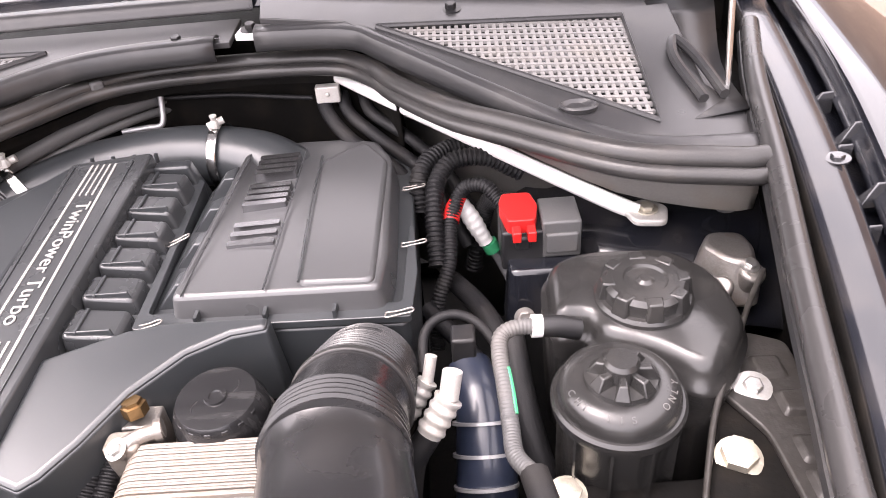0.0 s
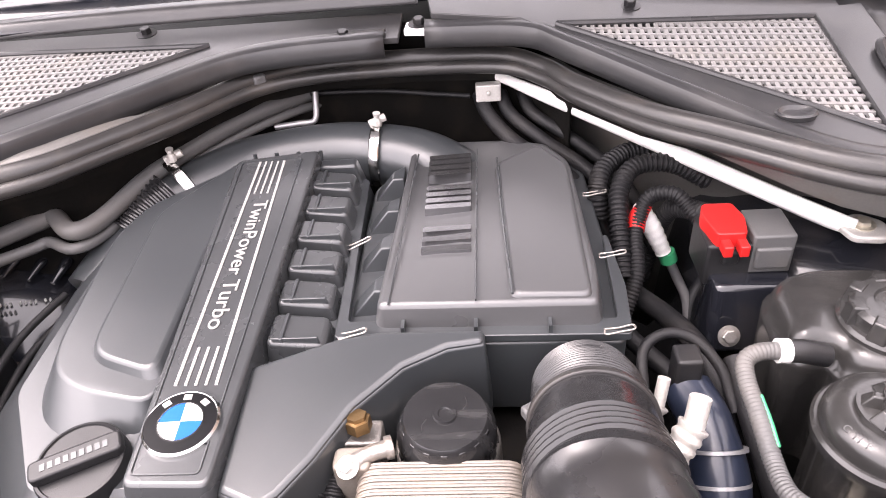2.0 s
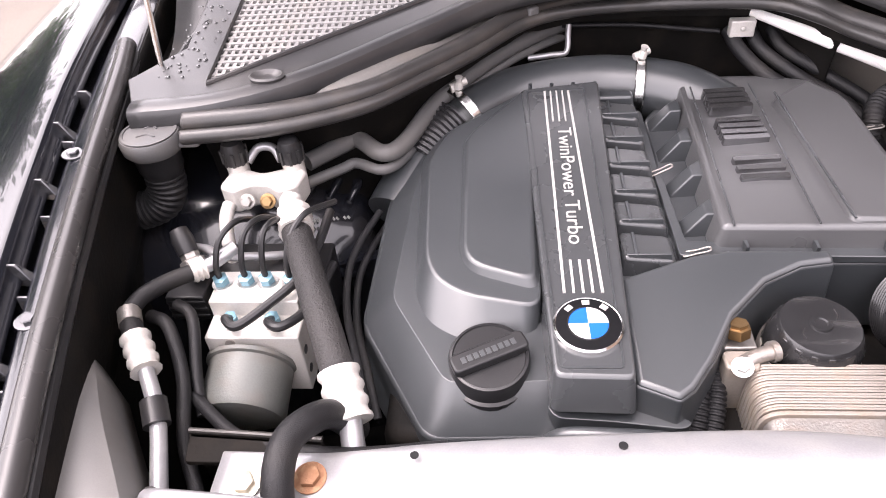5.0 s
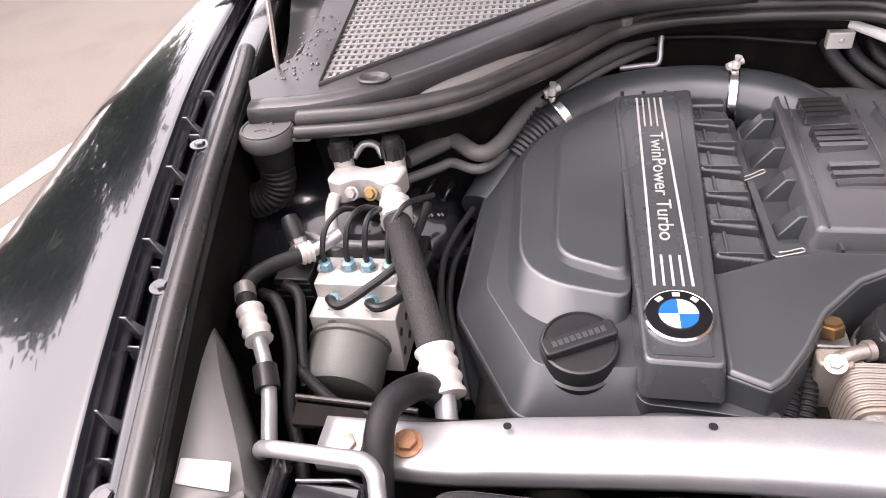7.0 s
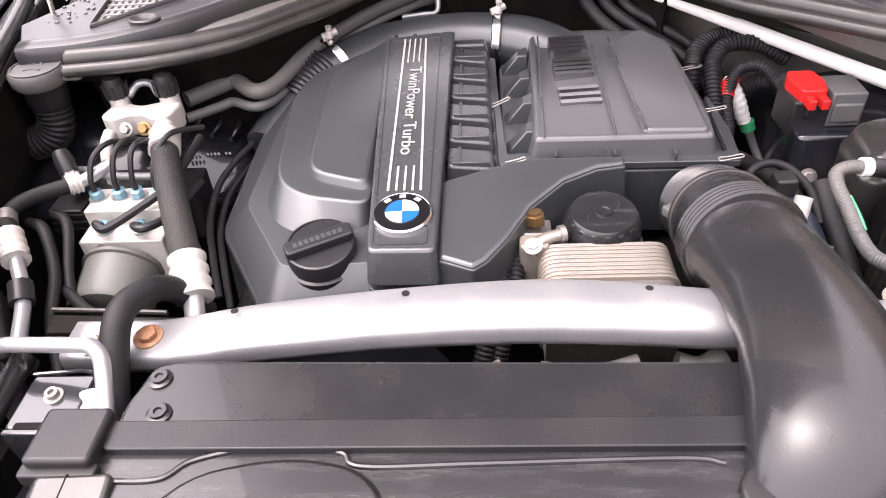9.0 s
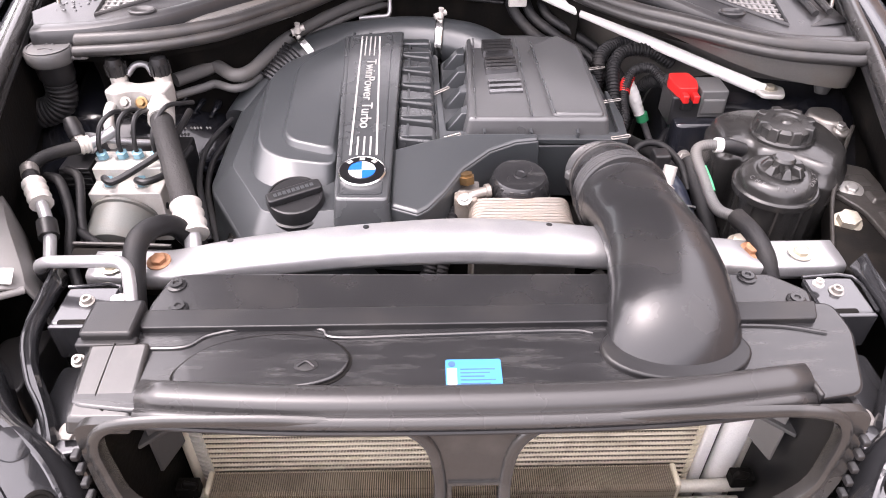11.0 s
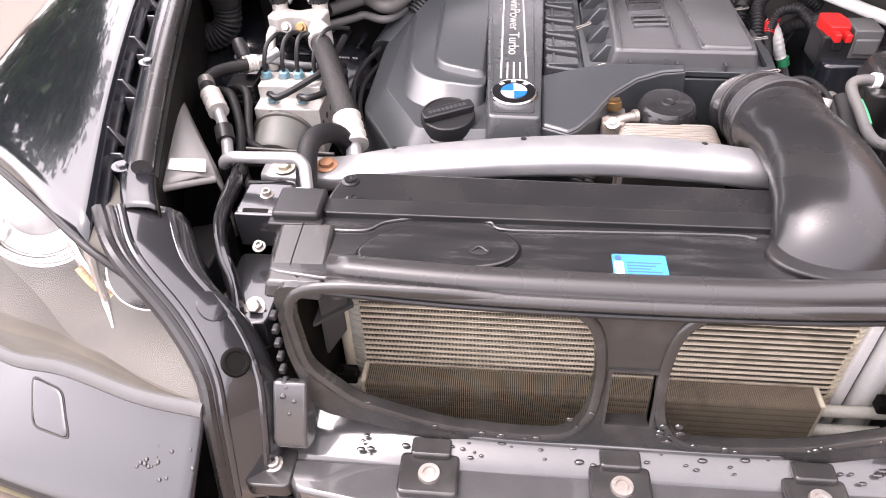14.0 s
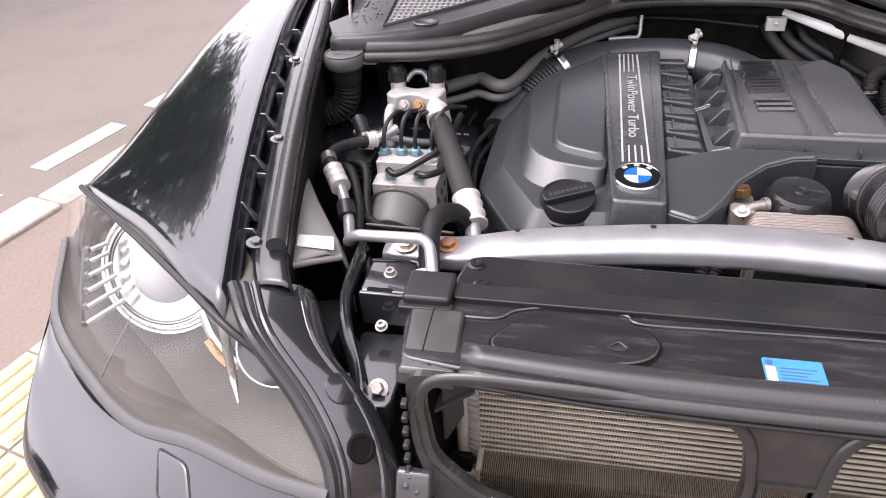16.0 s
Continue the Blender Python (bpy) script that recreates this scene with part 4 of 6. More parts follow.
part("flap_catch", join(lathe([(.010, 0), (.010, .0012), (.006, .0016)], Matrix.Translation((-.188, -.006, 1.003)) @ Matrix.Diagonal((1.3, .8, 1, 1)), 20), tube([(-.197, -.008, 1.005), (-.188, -.002, 1.006), (-.178, -.009, 1.005)], .0016, seg=6)), M_BLACK, rc_frame)
for x in (-.413, .39):
    for i in range(8):
        part("edge_tab", box((x + (-.004 if x < 0 else .012), -.088 - i * .003, .965 - i * .02), (.008, .012, .008)), M_BLACK, rc_frame, bevel=.002)
for sx in (-1, 1):
    # guides and their backs near-black: shade inside the openings is in the colour
    part("air_guide", prism([(CX + sx * .405, -.07), (CX + sx * .412, -.07), (CX + sx * .402, .09), (CX + sx * .392, .09)], .60, .985), M_DARK if sx < 0 else M_BLACK, rc_frame)
    part("guide_back", prism([(CX + sx * .402, .078), (CX + sx * .375, .078), (CX + sx * .375, .09), (CX + sx * .402, .09)], .60, .985), M_DARK, rc_frame)
    guide = part("guide_web", prism(rounded([(CX + sx * .392, .004), (CX + sx * .362, .030), (CX + sx * .362, .036), (CX + sx * .392, .012)], .002), .86, .965), M_PANEL if sx > 0 else M_GREY, rc_frame, "grey plastic mounting web", bevel=.0015)
    part("web_shelf", prism(rounded([(CX + sx * .400, -.012), (CX + sx * .352, .030), (CX + sx * .366, .055), (CX + sx * .400, .055)], .004), .862, .868), M_GREY, guide, bevel=.0015)
    part("web_rib", prism([(CX + sx * .392, .0), (CX + sx * .388, .0), (CX + sx * .372, .045), (CX + sx * .376, .045)], .80, .862), M_PANEL if sx > 0 else M_GREY, guide, bevel=.001)
    part("web_stud", cyl((CX + sx * .368, .014, .90), (0, 0, 1), .010, .05), M_PANEL if sx < 0 else M_GREY, guide)
    part("guide_clip", join(box((CX + sx * .372, .012, .742), (.030, .020, .022)), box((CX + sx * .366, .004, .760), (.020, .006, .014), Matrix.Rotation(radians(20), 4, "Y"))), M_DARK, rc_frame, bevel=.003)
part("bottom_guide", prism(rect(-.40, -.09, .39, .09), .59, .605), M_BLACK, rc_frame)

sticker = thing("information_sticker", "small light blue printed sticker", "sticker", at=(-.006, -.015, .999))
part("sheet", prism(rounded(rect(-.036, -.046, .025, .003), .003), .9985, .9993), M_STICK, sticker)
part("white_field", prism(rect(-.034, -.044, -.024, -.010), .9993, .9996), M_PAPER, sticker)
part("mark", lathe([(.004, .9993), (.004, .9997)], Matrix.Translation((-.029, -.004, 0)), 20), M_INK, sticker)
for i in range(6):
    part("print_line", prism(rect(-.020, -.012 - i * .005, .018 - (i % 3) * .006, -.0105 - i * .005), .9993, .9996), M_INK, sticker)

# shroud plate behind the carrier
shroud = thing("radiator_shroud", "matt black radiator cover plate with two clips", "cover plate", at=(0, .12, .98))
part("plate", prism(rounded([(-.392, .070), (.415, .074), (.425, .118), (.385, .152), (-.36, .166), (-.382, .160), (-.394, .11)], .01), .965, .989), M_DUCT, shroud, bevel=.004)
part("foam_strip", tube([(-.39, .075, .99), (0, .080, .991), (.41, .080, .99)], .005, seg=8, ridge=.0008, pitch=.012), M_BLACK, shroud, "crimped edge strip")
for x, y in ((-.370, .142), (-.357, .101), (.354, .143), (.40, .10)):
    part("clip", lathe([(.012, .988), (.012, .991), (.008, .992), (.008, .995), (.004, .995), (.003, .993)], Matrix.Translation((x, y, 0)), 20), M_DUCT, shroud, "round push clip")
for x in (-.385, .46):
    part("edge_screw", torx((x, .08 if x < 0 else .155, .992 if x < 0 else .965), (0, -.1, 1), .005), M_WHITE_ALU, shroud, "pale screw")

# condenser and the small cooler before it
cond = thing("condenser", "dusty aluminium air conditioning condenser", "condenser", at=(0, .06, .8))
# near-black sheet that carries the shade behind the fins
part("back", box((-.025, .066, .80), (.68, .006, .40)), M_DARK, cond)
for i in range(34):
    z = .624 + i * .0111
    part("flat_tube", box((-.026, .0530, z), (.680, .008, .0022)), M_COND, cond)
    part("tube_end", prism(rounded([(-.374, .050), (-.356, .044), (-.356, .060), (-.374, .062)], .003, 2), z - .0035, z + .0035), M_TANK, cond)
    part("tube_end", prism(rounded([(.318, .050), (.308, .046), (.308, .060), (.318, .062)], .002, 2), z - .003, z + .003), M_COND, cond)
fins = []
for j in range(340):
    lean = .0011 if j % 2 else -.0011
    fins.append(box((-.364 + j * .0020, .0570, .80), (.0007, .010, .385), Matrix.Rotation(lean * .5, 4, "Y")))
part("finned_core", join(*fins), M_FIN, cond, "fine upright cooling fins, coloured dark for gap shade")["kind"] = "stuff"
part("end_tank", cyl((-.382, .062, .61), (0, 0, 1), .011, .38), M_COND, cond)
part("end_tank", box((.3265, .055, .80), (.016, .02, .39)), M_WHITE, cond, "pale end tank", bevel=.003)
# solid dark strip in place of the shaded gap beside the tank
part("gap_shade_strip", box((.3375, .060, .80), (.006, .012, .39)), M_DARK, cond)
part("receiver", prism(rounded(rect(.342, .036, .376, .072), .014), .60, .99), M_WHITE, cond, "pale aluminium receiver tube", bevel=.003)
part("side_pipe", cyl((.386, .058, .60), (0, 0, 1), .008, .39), M_TANK, cond, "pale side pipe")
cool = thing("oil_cooler", "low finned aluminium oil cooler before the condenser", "oil cooler", at=(0, .02, .69))
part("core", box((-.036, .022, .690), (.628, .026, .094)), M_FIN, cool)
part("cap_plate", box((.281, .020, .690), (.008, .036, .104)), M_COND, cool, bevel=.003)
part("cap_plate", box((-.353, .020, .690), (.008, .036, .104)), M_COND, cool, bevel=.003)
part("ribbed_face", join(*[box((-.348 + i * .0030, .0165, .6905), (.0010, .037, .101)) for i in range(209)]), M_CORE, cool, "fine upright ribs")["kind"] = "stuff"
for i in range(8):
    part("bar", box((-.036, .0045, .648 + i * .0120), (.628, .010, .0022)), M_FIN, cool)
for x0, x1, z in ((.285, .38, .71), (.285, .385, .666), (-.355, -.39, .711), (-.355, -.40, .67)):
    part("pipe", tube([(x0, .02, z), (x1, .02, z + .002)], .009), M_TANK, cool, "pale pipe stub")

# strut brace across the nose
brace = thing("front_strut_brace", "silver aluminium strut brace across the bay", "strut brace", at=(0, .23, .95))
sec = []
for x, y, z, w, h in ((-.525, .240, .945, .028, .004), (-.43, .237, .946, .030, .005), (-.385, .234, .953, .032, .012), (-.30, .231, .970, .034, .020), (-.14, .230, .990, .034, .022), (.02, .229, .997, .036, .023), (.18, .225, .985, .033, .022), (.30, .232, .965, .032, .018), (.38, .235, .955, .031, .010), (.42, .236, .951, .030, .005), (.53, .238, .950, .029, .004)):
    sec.append([(x, y - w, z - .022), (x, y - w, z - .004), (x, y - w * .8, z + h * .25), (x, y - w * .2, z + h * .5), (x, y + w * .5, z + h * .42), (x, y + w * .95, z + h * .05), (x, y + w, z - .020)])
part("bar", loft(sec, 6, 3), M_ALU, brace, "dull pressed aluminium bar", solid=.003, off=-1)
for x, y, z, mtl, lab in ((-.429, .235, .951, M_RUST, "rusty hexagon bolt"), (-.492, .228, .950, M_ZINC, "yellowed hexagon bolt"), (.472, .232, .955, M_ZINC, "yellowed hexagon bolt"), (.405, .238, .955, M_RUST, "rusty hexagon bolt")):
    part("bolt", hexbolt((x, y, z), (0, -.1, 1), .011, .008), mtl, brace, lab)
for x, y, z in ((-.326, .243, .9803), (-.138, .243, 1.0012), (.113, .243, 1.001)):
    # black disc on the bar, drawn for the dark inside the hole
    part("hole", lathe([(.0042, 0), (.0042, .0012), (.002, .0012)], along((x, y, z), (0, .12, 1)), 16), M_BLACK, brace)


# ---- engine: cover, air box, intake duct ----
def tilt(z, k=.074, y0=.4):
    return lambda x, y: z + k * (y - y0)


cover = thing("engine_cover", "dark grey ribbed plastic engine cover with round badge", "engine cover", at=(-.2, .6, .9))
L0 = [(-.412, .465), (-.402, .66), (-.388, .77), (-.355, .83), (-.222, .925), (-.10, .93), (-.10, .335), (-.20, .322), (-.325, .318)]
part("skirt", frustum(rounded(grown(L0, .015), .02), .80, rounded(grown(L0, .006), .02), tilt(.912, .12)), M_COVER, cover, bevel=.006)
part("base_shell", frustum(rounded(grown(L0, .006), .02), tilt(.908, .12), rounded(grown(L0, -.035), .015), tilt(.950, .075)), M_COVER, cover, "sloping outer shell", bevel=.006)
L1 = rounded([(-.352, .47), (-.364, .74), (-.34, .80), (-.205, .885), (-.20, .42), (-.28, .398), (-.33, .425)], .025)
L1t = rounded([(-.337, .515), (-.345, .70), (-.322, .765), (-.205, .865), (-.20, .432), (-.288, .452), (-.323, .478)], .025)
part("lower_terrace", frustum(L1, tilt(.945), L1t, tilt(.979)), M_COVER, cover, "raised terrace with rounded lip", bevel=.004)
L2 = [(-.298, .51), (-.302, .74), (-.20, .872), (-.20, .452), (-.282, .482)]
part("upper_terrace", frustum(rounded(L2, .02), tilt(.975), rounded(grown(L2, -.008), .02), tilt(.989)), M_COVER, cover, bevel=.004)
strip = part("centre_strip", join(frustum(rounded([(-.222, .86), (-.094, .878), (-.108, .318), (-.196, .320)], .01), .94, rounded([(-.216, .85), (-.098, .868), (-.112, .332), (-.192, .334)], .01), tilt(.990))), M_COVER2, cover, "smooth centre strip", bevel=.005)
part("strip_edge", plate(rounded([(-.207, .842), (-.120, .848), (-.122, .342), (-.187, .342)], .006), [grown(rounded([(-.207, .842), (-.120, .848), (-.122, .342), (-.187, .342)], .006), -.0014)], Matrix.Translation((0, 0, .9915)) @ Matrix.Shear("XY", 4, (0, 0)) @ Matrix(((1, 0, 0, 0), (0, 1, 0, 0), (0, .074, 1, -.0296), (0, 0, 0, 1))), .003), M_COVER, strip)


def stripe(x0, y0, x1, y1, w):
    d = Vector((x1 - x0, y1 - y0)).normalized() * w / 2
    n = (-d.y, d.x)
    return prism([(x0 + n[0], y0 + n[1]), (x0 - n[0], y0 - n[1]), (x1 - n[0], y1 - n[1]), (x1 + n[0], y1 + n[1])], tilt(.9895), tilt(.9913))


for f in range(5):
    xa, xb = -.180 + f * .0087, -.176 + f * .0105
    if f in (0, 4):
        part("stripe", stripe(xa, .842, xb, .442, .0032), M_PRINT, strip, "silver stripe")
    else:
        part("stripe", stripe(xa, .842, -.180 + f * .0087 + .0002 * f, .765, .0024), M_PRINT, strip, "silver stripe")
        part("stripe", stripe(-.1765 + f * .0104, .492, xb, .442, .0028), M_PRINT, strip, "silver stripe")
text_pose = Matrix.Translation((-.1655, .748, 1.0170)) @ Matrix.Rotation(math.atan(.074), 4, "X") @ Matrix.Rotation(radians(-90), 4, "Z") @ Matrix.Diagonal((1.165, 1, 1, 1))
lettering("TwinPower Turbo", .0265, text_pose, "lettering", M_PRINT, strip)

badge = part("badge", lathe([(.0370, -.004), (.0370, .002), (.0350, .004), (.0335, .003)], along((-.154, .395, .9918), (0, -.074, 1)), 48), M_CHROME, cover, "round badge with blue and white quarters")
mb = along((-.154, .395, .9918), (0, -.074, 1), 2)
part("badge_ring", lathe([(.0345, .001), (.0345, .0036), (.0215, .0040), (.0215, .001)], mb, 48), M_BBLACK, badge, "black ring")
for q in range(4):
    a0 = q * math.pi / 2
    pts = [(0, 0)] + [(.0208 * math.cos(a0 + k * math.pi / 20), .0208 * math.sin(a0 + k * math.pi / 20)) for k in range(11)]
    part("quarter", moved(prism(pts, .001, .0042), mb), M_BWHITE if q % 2 == 0 else M_BLUE, badge, "white quarter" if q % 2 == 0 else "blue quarter")
part("inner_rim", lathe([(.0208, .003), (.0212, .0046), (.0222, .0046), (.0225, .003)], mb, 48), M_CHROME, badge)
for a in (48, 90, 132):
    part("ring_mark", moved(box((.028 * math.cos(radians(a)), .028 * math.sin(radians(a)), .0042), (.008, .006, .0012), Matrix.Rotation(radians(a - 90), 4, "Z")), mb), M_PRINT, badge)

# coil covers: a row of six humps
for i in range(6):
    y0, y1 = .505 + i * .0565 + (.004 if i else 0), .505 + (i + 1) * .0565 - .002
    zt = .986 + i * .0042
    hump = part("coil_hump", frustum(rounded(rect(-.108, y0, -.030, y1), .006), .93, rounded(rect(-.102, y0 + .003, -.040 - .001 * i, y1 - .003), .008), lambda x, y: zt - .25 * max(0, x + .075)), M_COVER2, cover, "rounded hump", bevel=.0065)
    part("hump_rib", frustum(rect(-.088, y0 + .001, -.084, y1 - .001), .94, rect(-.088, y0 + .006, -.084, y1 - .006), zt + .0016), M_COVER, hump, bevel=.001)
    part("hump_seam", frustum(rect(-.098, y0 + .006, -.036, y0 + .010), .94, rect(-.098, y0 + .007, -.046, y0 + .010), zt + .0012), M_COVER, hump, bevel=.001)
part("hump_base", prism(rounded([(-.11, .48), (-.024, .50), (-.030, .86), (-.10, .875)], .01), .88, tilt(.952, .05)), M_COVER, cover)
part("hump_end", frustum(rounded(rect(-.108, .846, -.03, .885), .006), .93, rounded(rect(-.1, .85, -.046, .872), .006), 1.006), M_COVER, cover, bevel=.004)
# right-hand arm that sweeps over to the air box
arm = [(-.112, .335), (-.068, .316), (-.050, .330), (-.024, .366), (.007, .421), (.052, .468), (.096, .491), (.136, .497), (.136, .520), (.02, .522), (-.024, .514), (-.112, .478)]
part("arm", join(frustum(grown(arm, .004), .88, grown(arm, -.002), tilt(.972, .10)), frustum(grown(arm, -.002), tilt(.971, .10), grown(arm, -.006), tilt(.9765, .10))), M_COVER, cover, "sweeping arm of the cover", bevel=.004)
part("lower_lip", prism(rounded([(-.20, .34), (-.11, .34), (-.05, .32), (-.06, .31), (-.13, .318), (-.19, .322)], .01), .86, .93), M_COVER, cover, bevel=.006)
part("front_arch", tube([(-.20, .315, .895), (-.18, .305, .925), (-.13, .300, .932), (-.08, .305, .92), (-.065, .312, .90)], .008), M_COVER, cover)

oil = thing("oil_filler_cap", "black ribbed oil filler cap with raised grip", "oil cap", at=(-.262, .385, .93))
om = Matrix.Translation((-.259, .381, .940)) @ Matrix.Rotation(radians(8), 4, "X") @ Matrix.Scale(1.1, 4)
part("neck", lathe([(.044, -.03), (.044, -.002), (.040, .0)], om, 32), M_BLACK, oil)
part("cap_body", lathe([(.0405, -.016), (.0405, .017), (.0390, .0205), (.0365, .0212), (.0355, .0195), (.0, .0195)], om, 48), M_BLACK, oil)
part("grip", moved(prism(rounded(rect(-.0395, -.0105, .0395, .0105), .006), .019, .030), om @ Matrix.Rotation(radians(25), 4, "Z")), M_BLACK, oil, "raised bar grip", bevel=.0025)
for k in range(9):
    part("grip_mark", moved(prism(rect(-.029 + k * .0066, -.0035, -.0245 + k * .0066, .0035), .030, .0305), om @ Matrix.Rotation(radians(25), 4, "Z")), M_COVER, oil)

# air box
abox = thing("air_filter_box", "dark grey plastic air filter box with clips", "air filter box", at=(.13, .7, .9))
LID = rounded([(.012, .541), (.262, .535), (.268, .60), (.264, .84), (.235, .925), (.185, .965), (.09, .975), (.034, .945), (.028, .90)], .014)
part("lid", frustum(grown(LID, .004), .955, grown(LID, -.005), lambda x, y: 1.0 + .005 * math.sin((x - .01) * 12) - max(0, y - .88) * .35), M_LID, abox, "smooth lid", bevel=.006)
part("lid_step", frustum(rounded([(.158, .545), (.256, .541), (.259, .83), (.22, .90), (.152, .84)], .012), .99, rounded([(.166, .551), (.250, .547), (.253, .825), (.218, .885), (.158, .835)], .012), 1.0068), M_LID, abox, bevel=.004)
part("tray", prism(rounded([(-.028, .530), (.288, .522), (.294, .62), (.286, .885), (.24, .96), (.04, .96), (-.024, .86)], .012), .85, .958), M_COVER, abox, "lower tray", bevel=.004)
part("flange", prism(rounded([(-.032, .527), (.292, .519), (.298, .60), (.292, .70), (.286, .70), (.28, .545), (-.02, .553), (-.026, .70), (-.036, .70)], .006), .962, .972), M_COVER, abox, bevel=.002)
for x, y in ((.045, .528), (.125, .5265), (.205, .5245)):
    part("web", box((x, y + .006, .972), (.004, .014, .022)), M_COVER, abox)
for i in range(4):
    y = .575 + i * .083
    part("side_rib", frustum([(-.022, y), (.024, y + .004), (.024, y + .05), (-.022, y + .03)], .955, [(.008, y + .008), (.024, y + .008), (.024, y + .045), (.008, y + .03)], .990), M_COVER, abox, "stepped side rib", bevel=.002)
for p, way in (((-.012, .531, .974), (1, .05, .25)), ((.278, .524, .974), (1, .1, .1)), ((-.026, .70, .975), (1, .3, .3)), ((.292, .66, .972), (1, .1, .1)), ((.29, .80, .972), (1, .1, .1))):
    d = Vector(way).normalized() * .015
    e = Vector((-d.y, d.x, 0)).normalized() * .004
    c = Vector(p)
    part("wire_clip", tube([c - d + e, c + e * .6, c + d + e * .8, c + d - e * .8, c - e, c - d - e, c - d + e], .0012, seg=6), M_CAST, abox, "wire spring clip")
for x0, y0, x1, y1 in ((.044, .878, .030, .545), (.130, .878, .126, .543)):
    part("groove_line", tube([(x0, y0, 1.0012 + .005 * math.sin((x0 - .01) * 12)), ((x0 + x1) / 2, (y0 + y1) / 2, 1.0012 + .005 * math.sin((x0 - .01) * 12)), (x1, y1, 1.0008 + .005 * math.sin((x1 - .01) * 12))], .0012, seg=6), M_COVER2, abox)
part("lid_line", tube([(.158, .845, 1.009), (.160, .70, 1.0105), (.166, .548, 1.009)], .0016, seg=6), M_COVER2, abox)
# maker's mark as plain raised blocks
for cy, n in ((.662, 3), (.757, 4), (.842, 4)):
    for k in range(n):
        y = cy + (k - (n - 1) / 2) * (.058 / (n - .2))
        part("mark_bar", frustum(rounded(rect(.060, y - .0062, .122, y + .0062), .002, 2), .99, rounded(rect(.061, y - .0052, .121, y + .0052), .002, 2), lambda x, yy: 1.0008 + .005 * math.sin((x - .01) * 12)), M_MARK, abox, "dark shiny plain block")

# charge pipe across the back of the engine with its band clamps
cpipe = thing("charge_pipe", "black moulded intake pipe behind the engine cover", "intake pipe", at=(-.1, .95, .96))
part("pipe", tube([(-.40, .70, .90), (-.355, .80, .945), (-.30, .865, .965), (-.22, .935, .965), (-.10, .962, .965), (-.01, .945, .966), (.05, .925, .958), (.12, .88, .94)], [.05, .045, .045, .048, .05, .05, .052, .05], seg=24), M_COVER, cpipe)
part("bellows", tube([(-.372, .775, .944), (-.350, .808, .960), (-.325, .838, .972)], .046, seg=24, ridge=.004, pitch=.009), M_DUCT, cpipe, "corrugated rubber bellows")
for p, way in (((-.31, .852, .975), (.6, .6, .18)), ((-.022, .945, .969), (1, -.12, 0))):
    w = Vector(way).normalized()
    cl = part("band_clamp", lathe([(.0535, -.008), (.055, -.006), (.055, .006), (.0535, .008), (.051, .0)], along(p, w), 32), M_CHROME, cpipe, "steel band clamp")
    part("clamp_screw", join(tube([Vector(p) + V(-.012, -.004, .056), Vector(p) + V(.012, .006, .062)], .006), lathe([(.007, 0), (.007, .008), (.004, .012), (.006, .02)], along(Vector(p) + V(.0, -.006, .056), (.1, -.1, 1)), 8)), M_WHITE_ALU, cl, "clamp screw")
for i in range(4):
    part("peg", cyl((-.2 + i * .033, .878, 1.0), (0, .1, 1), .003, .016), M_COVER, cpipe)

# intake duct from the nose to the air box
duct = thing("intake_duct", "large black plastic air intake duct", "air duct", at=(.23, .2, 1.0))
part("boot", tube([(.238, .480, .925), (.238, .452, .942), (.236, .425, .956), (.234, .402, .965)], [.056, .057, .058, .059], seg=40, side=V(1, 0, 0), ridge=.0018, pitch=.0052), M_DUCT, duct, "finely ribbed rubber boot")
part("boot_ring", tube([(.2345, .405, .964), (.234, .396, .967)], .0635, seg=40, side=V(1, 0, 0)), M_RUBBER, duct, "worn grey clamp ring", bevel=.002)
part("collar", tube([(.234, .398, .967), (.231, .372, .976), (.229, .345, .985)], [.060, .061, .062], seg=40, side=V(1, 0, 0)), M_DUCT, duct)
part("second_boot", tube([(.229, .348, .984), (.231, .308, .994)], [.063, .066], seg=40, n=4, side=V(1, 0, 0), ridge=.003, pitch=.0085), M_DUCT, duct, "ribbed rubber boot")
part("ring_tab", box((.180, .418, .965), (.018, .024, .014), Matrix.Rotation(radians(30), 4, "Z")), M_GREY, duct, bevel=.003)
part("snorkel", tube([(.231, .316, .992), (.235, .29, .999), (.242, .235, 1.009), (.243, .17, 1.016), (.237, .10, 1.016), (.229, .045, 1.004), (.224, .018, .975), (.222, .012, .94)], [.067, .066, .066, .069, .073, .077, .080, .081], seg=40, n=10, ry=[.063, .052, .044, .042, .042, .044, .046, .046], side=V(1, 0, 0)), M_DUCT, duct, "smooth snorkel")
part("mouth_collar", prism(grown([(.222 + .080 * math.cos(a * math.pi / 16), .010 + .042 * math.sin(a * math.pi / 16)) for a in range(32)], .004), .99, 1.006), M_BLACK, duct, bevel=.003)

# oil filter housing, heat exchanger
filt = thing("oil_filter_housing", "black oil filter cap on a cast aluminium housing", "oil filter", at=(.094, .42, .93))
fm = Matrix.Translation((.094, .420, .90)) @ Matrix.Rotation(radians(3), 4, "X")
part("cap", lathe([(.049, .018), (.050, .030), (.0495, .050), (.0475, .055), (.0425, .068), (.0405, .0705), (.036, .0708), (.012, .0712), (.011, .0735), (.007, .0735), (.006, .072)], fm, 48), M_SCUFF, filt, "ribbed black screw cap")
for k in range(16):
    part("cap_rib", moved(frustum(rect(.0445, -.0045, .0515, .0045), .026, rect(.0405, -.0036, .0440, .0036), .066), fm @ Matrix.Rotation(k * math.pi / 8, 4, "Z")), M_SCUFF, filt, bevel=.0012)
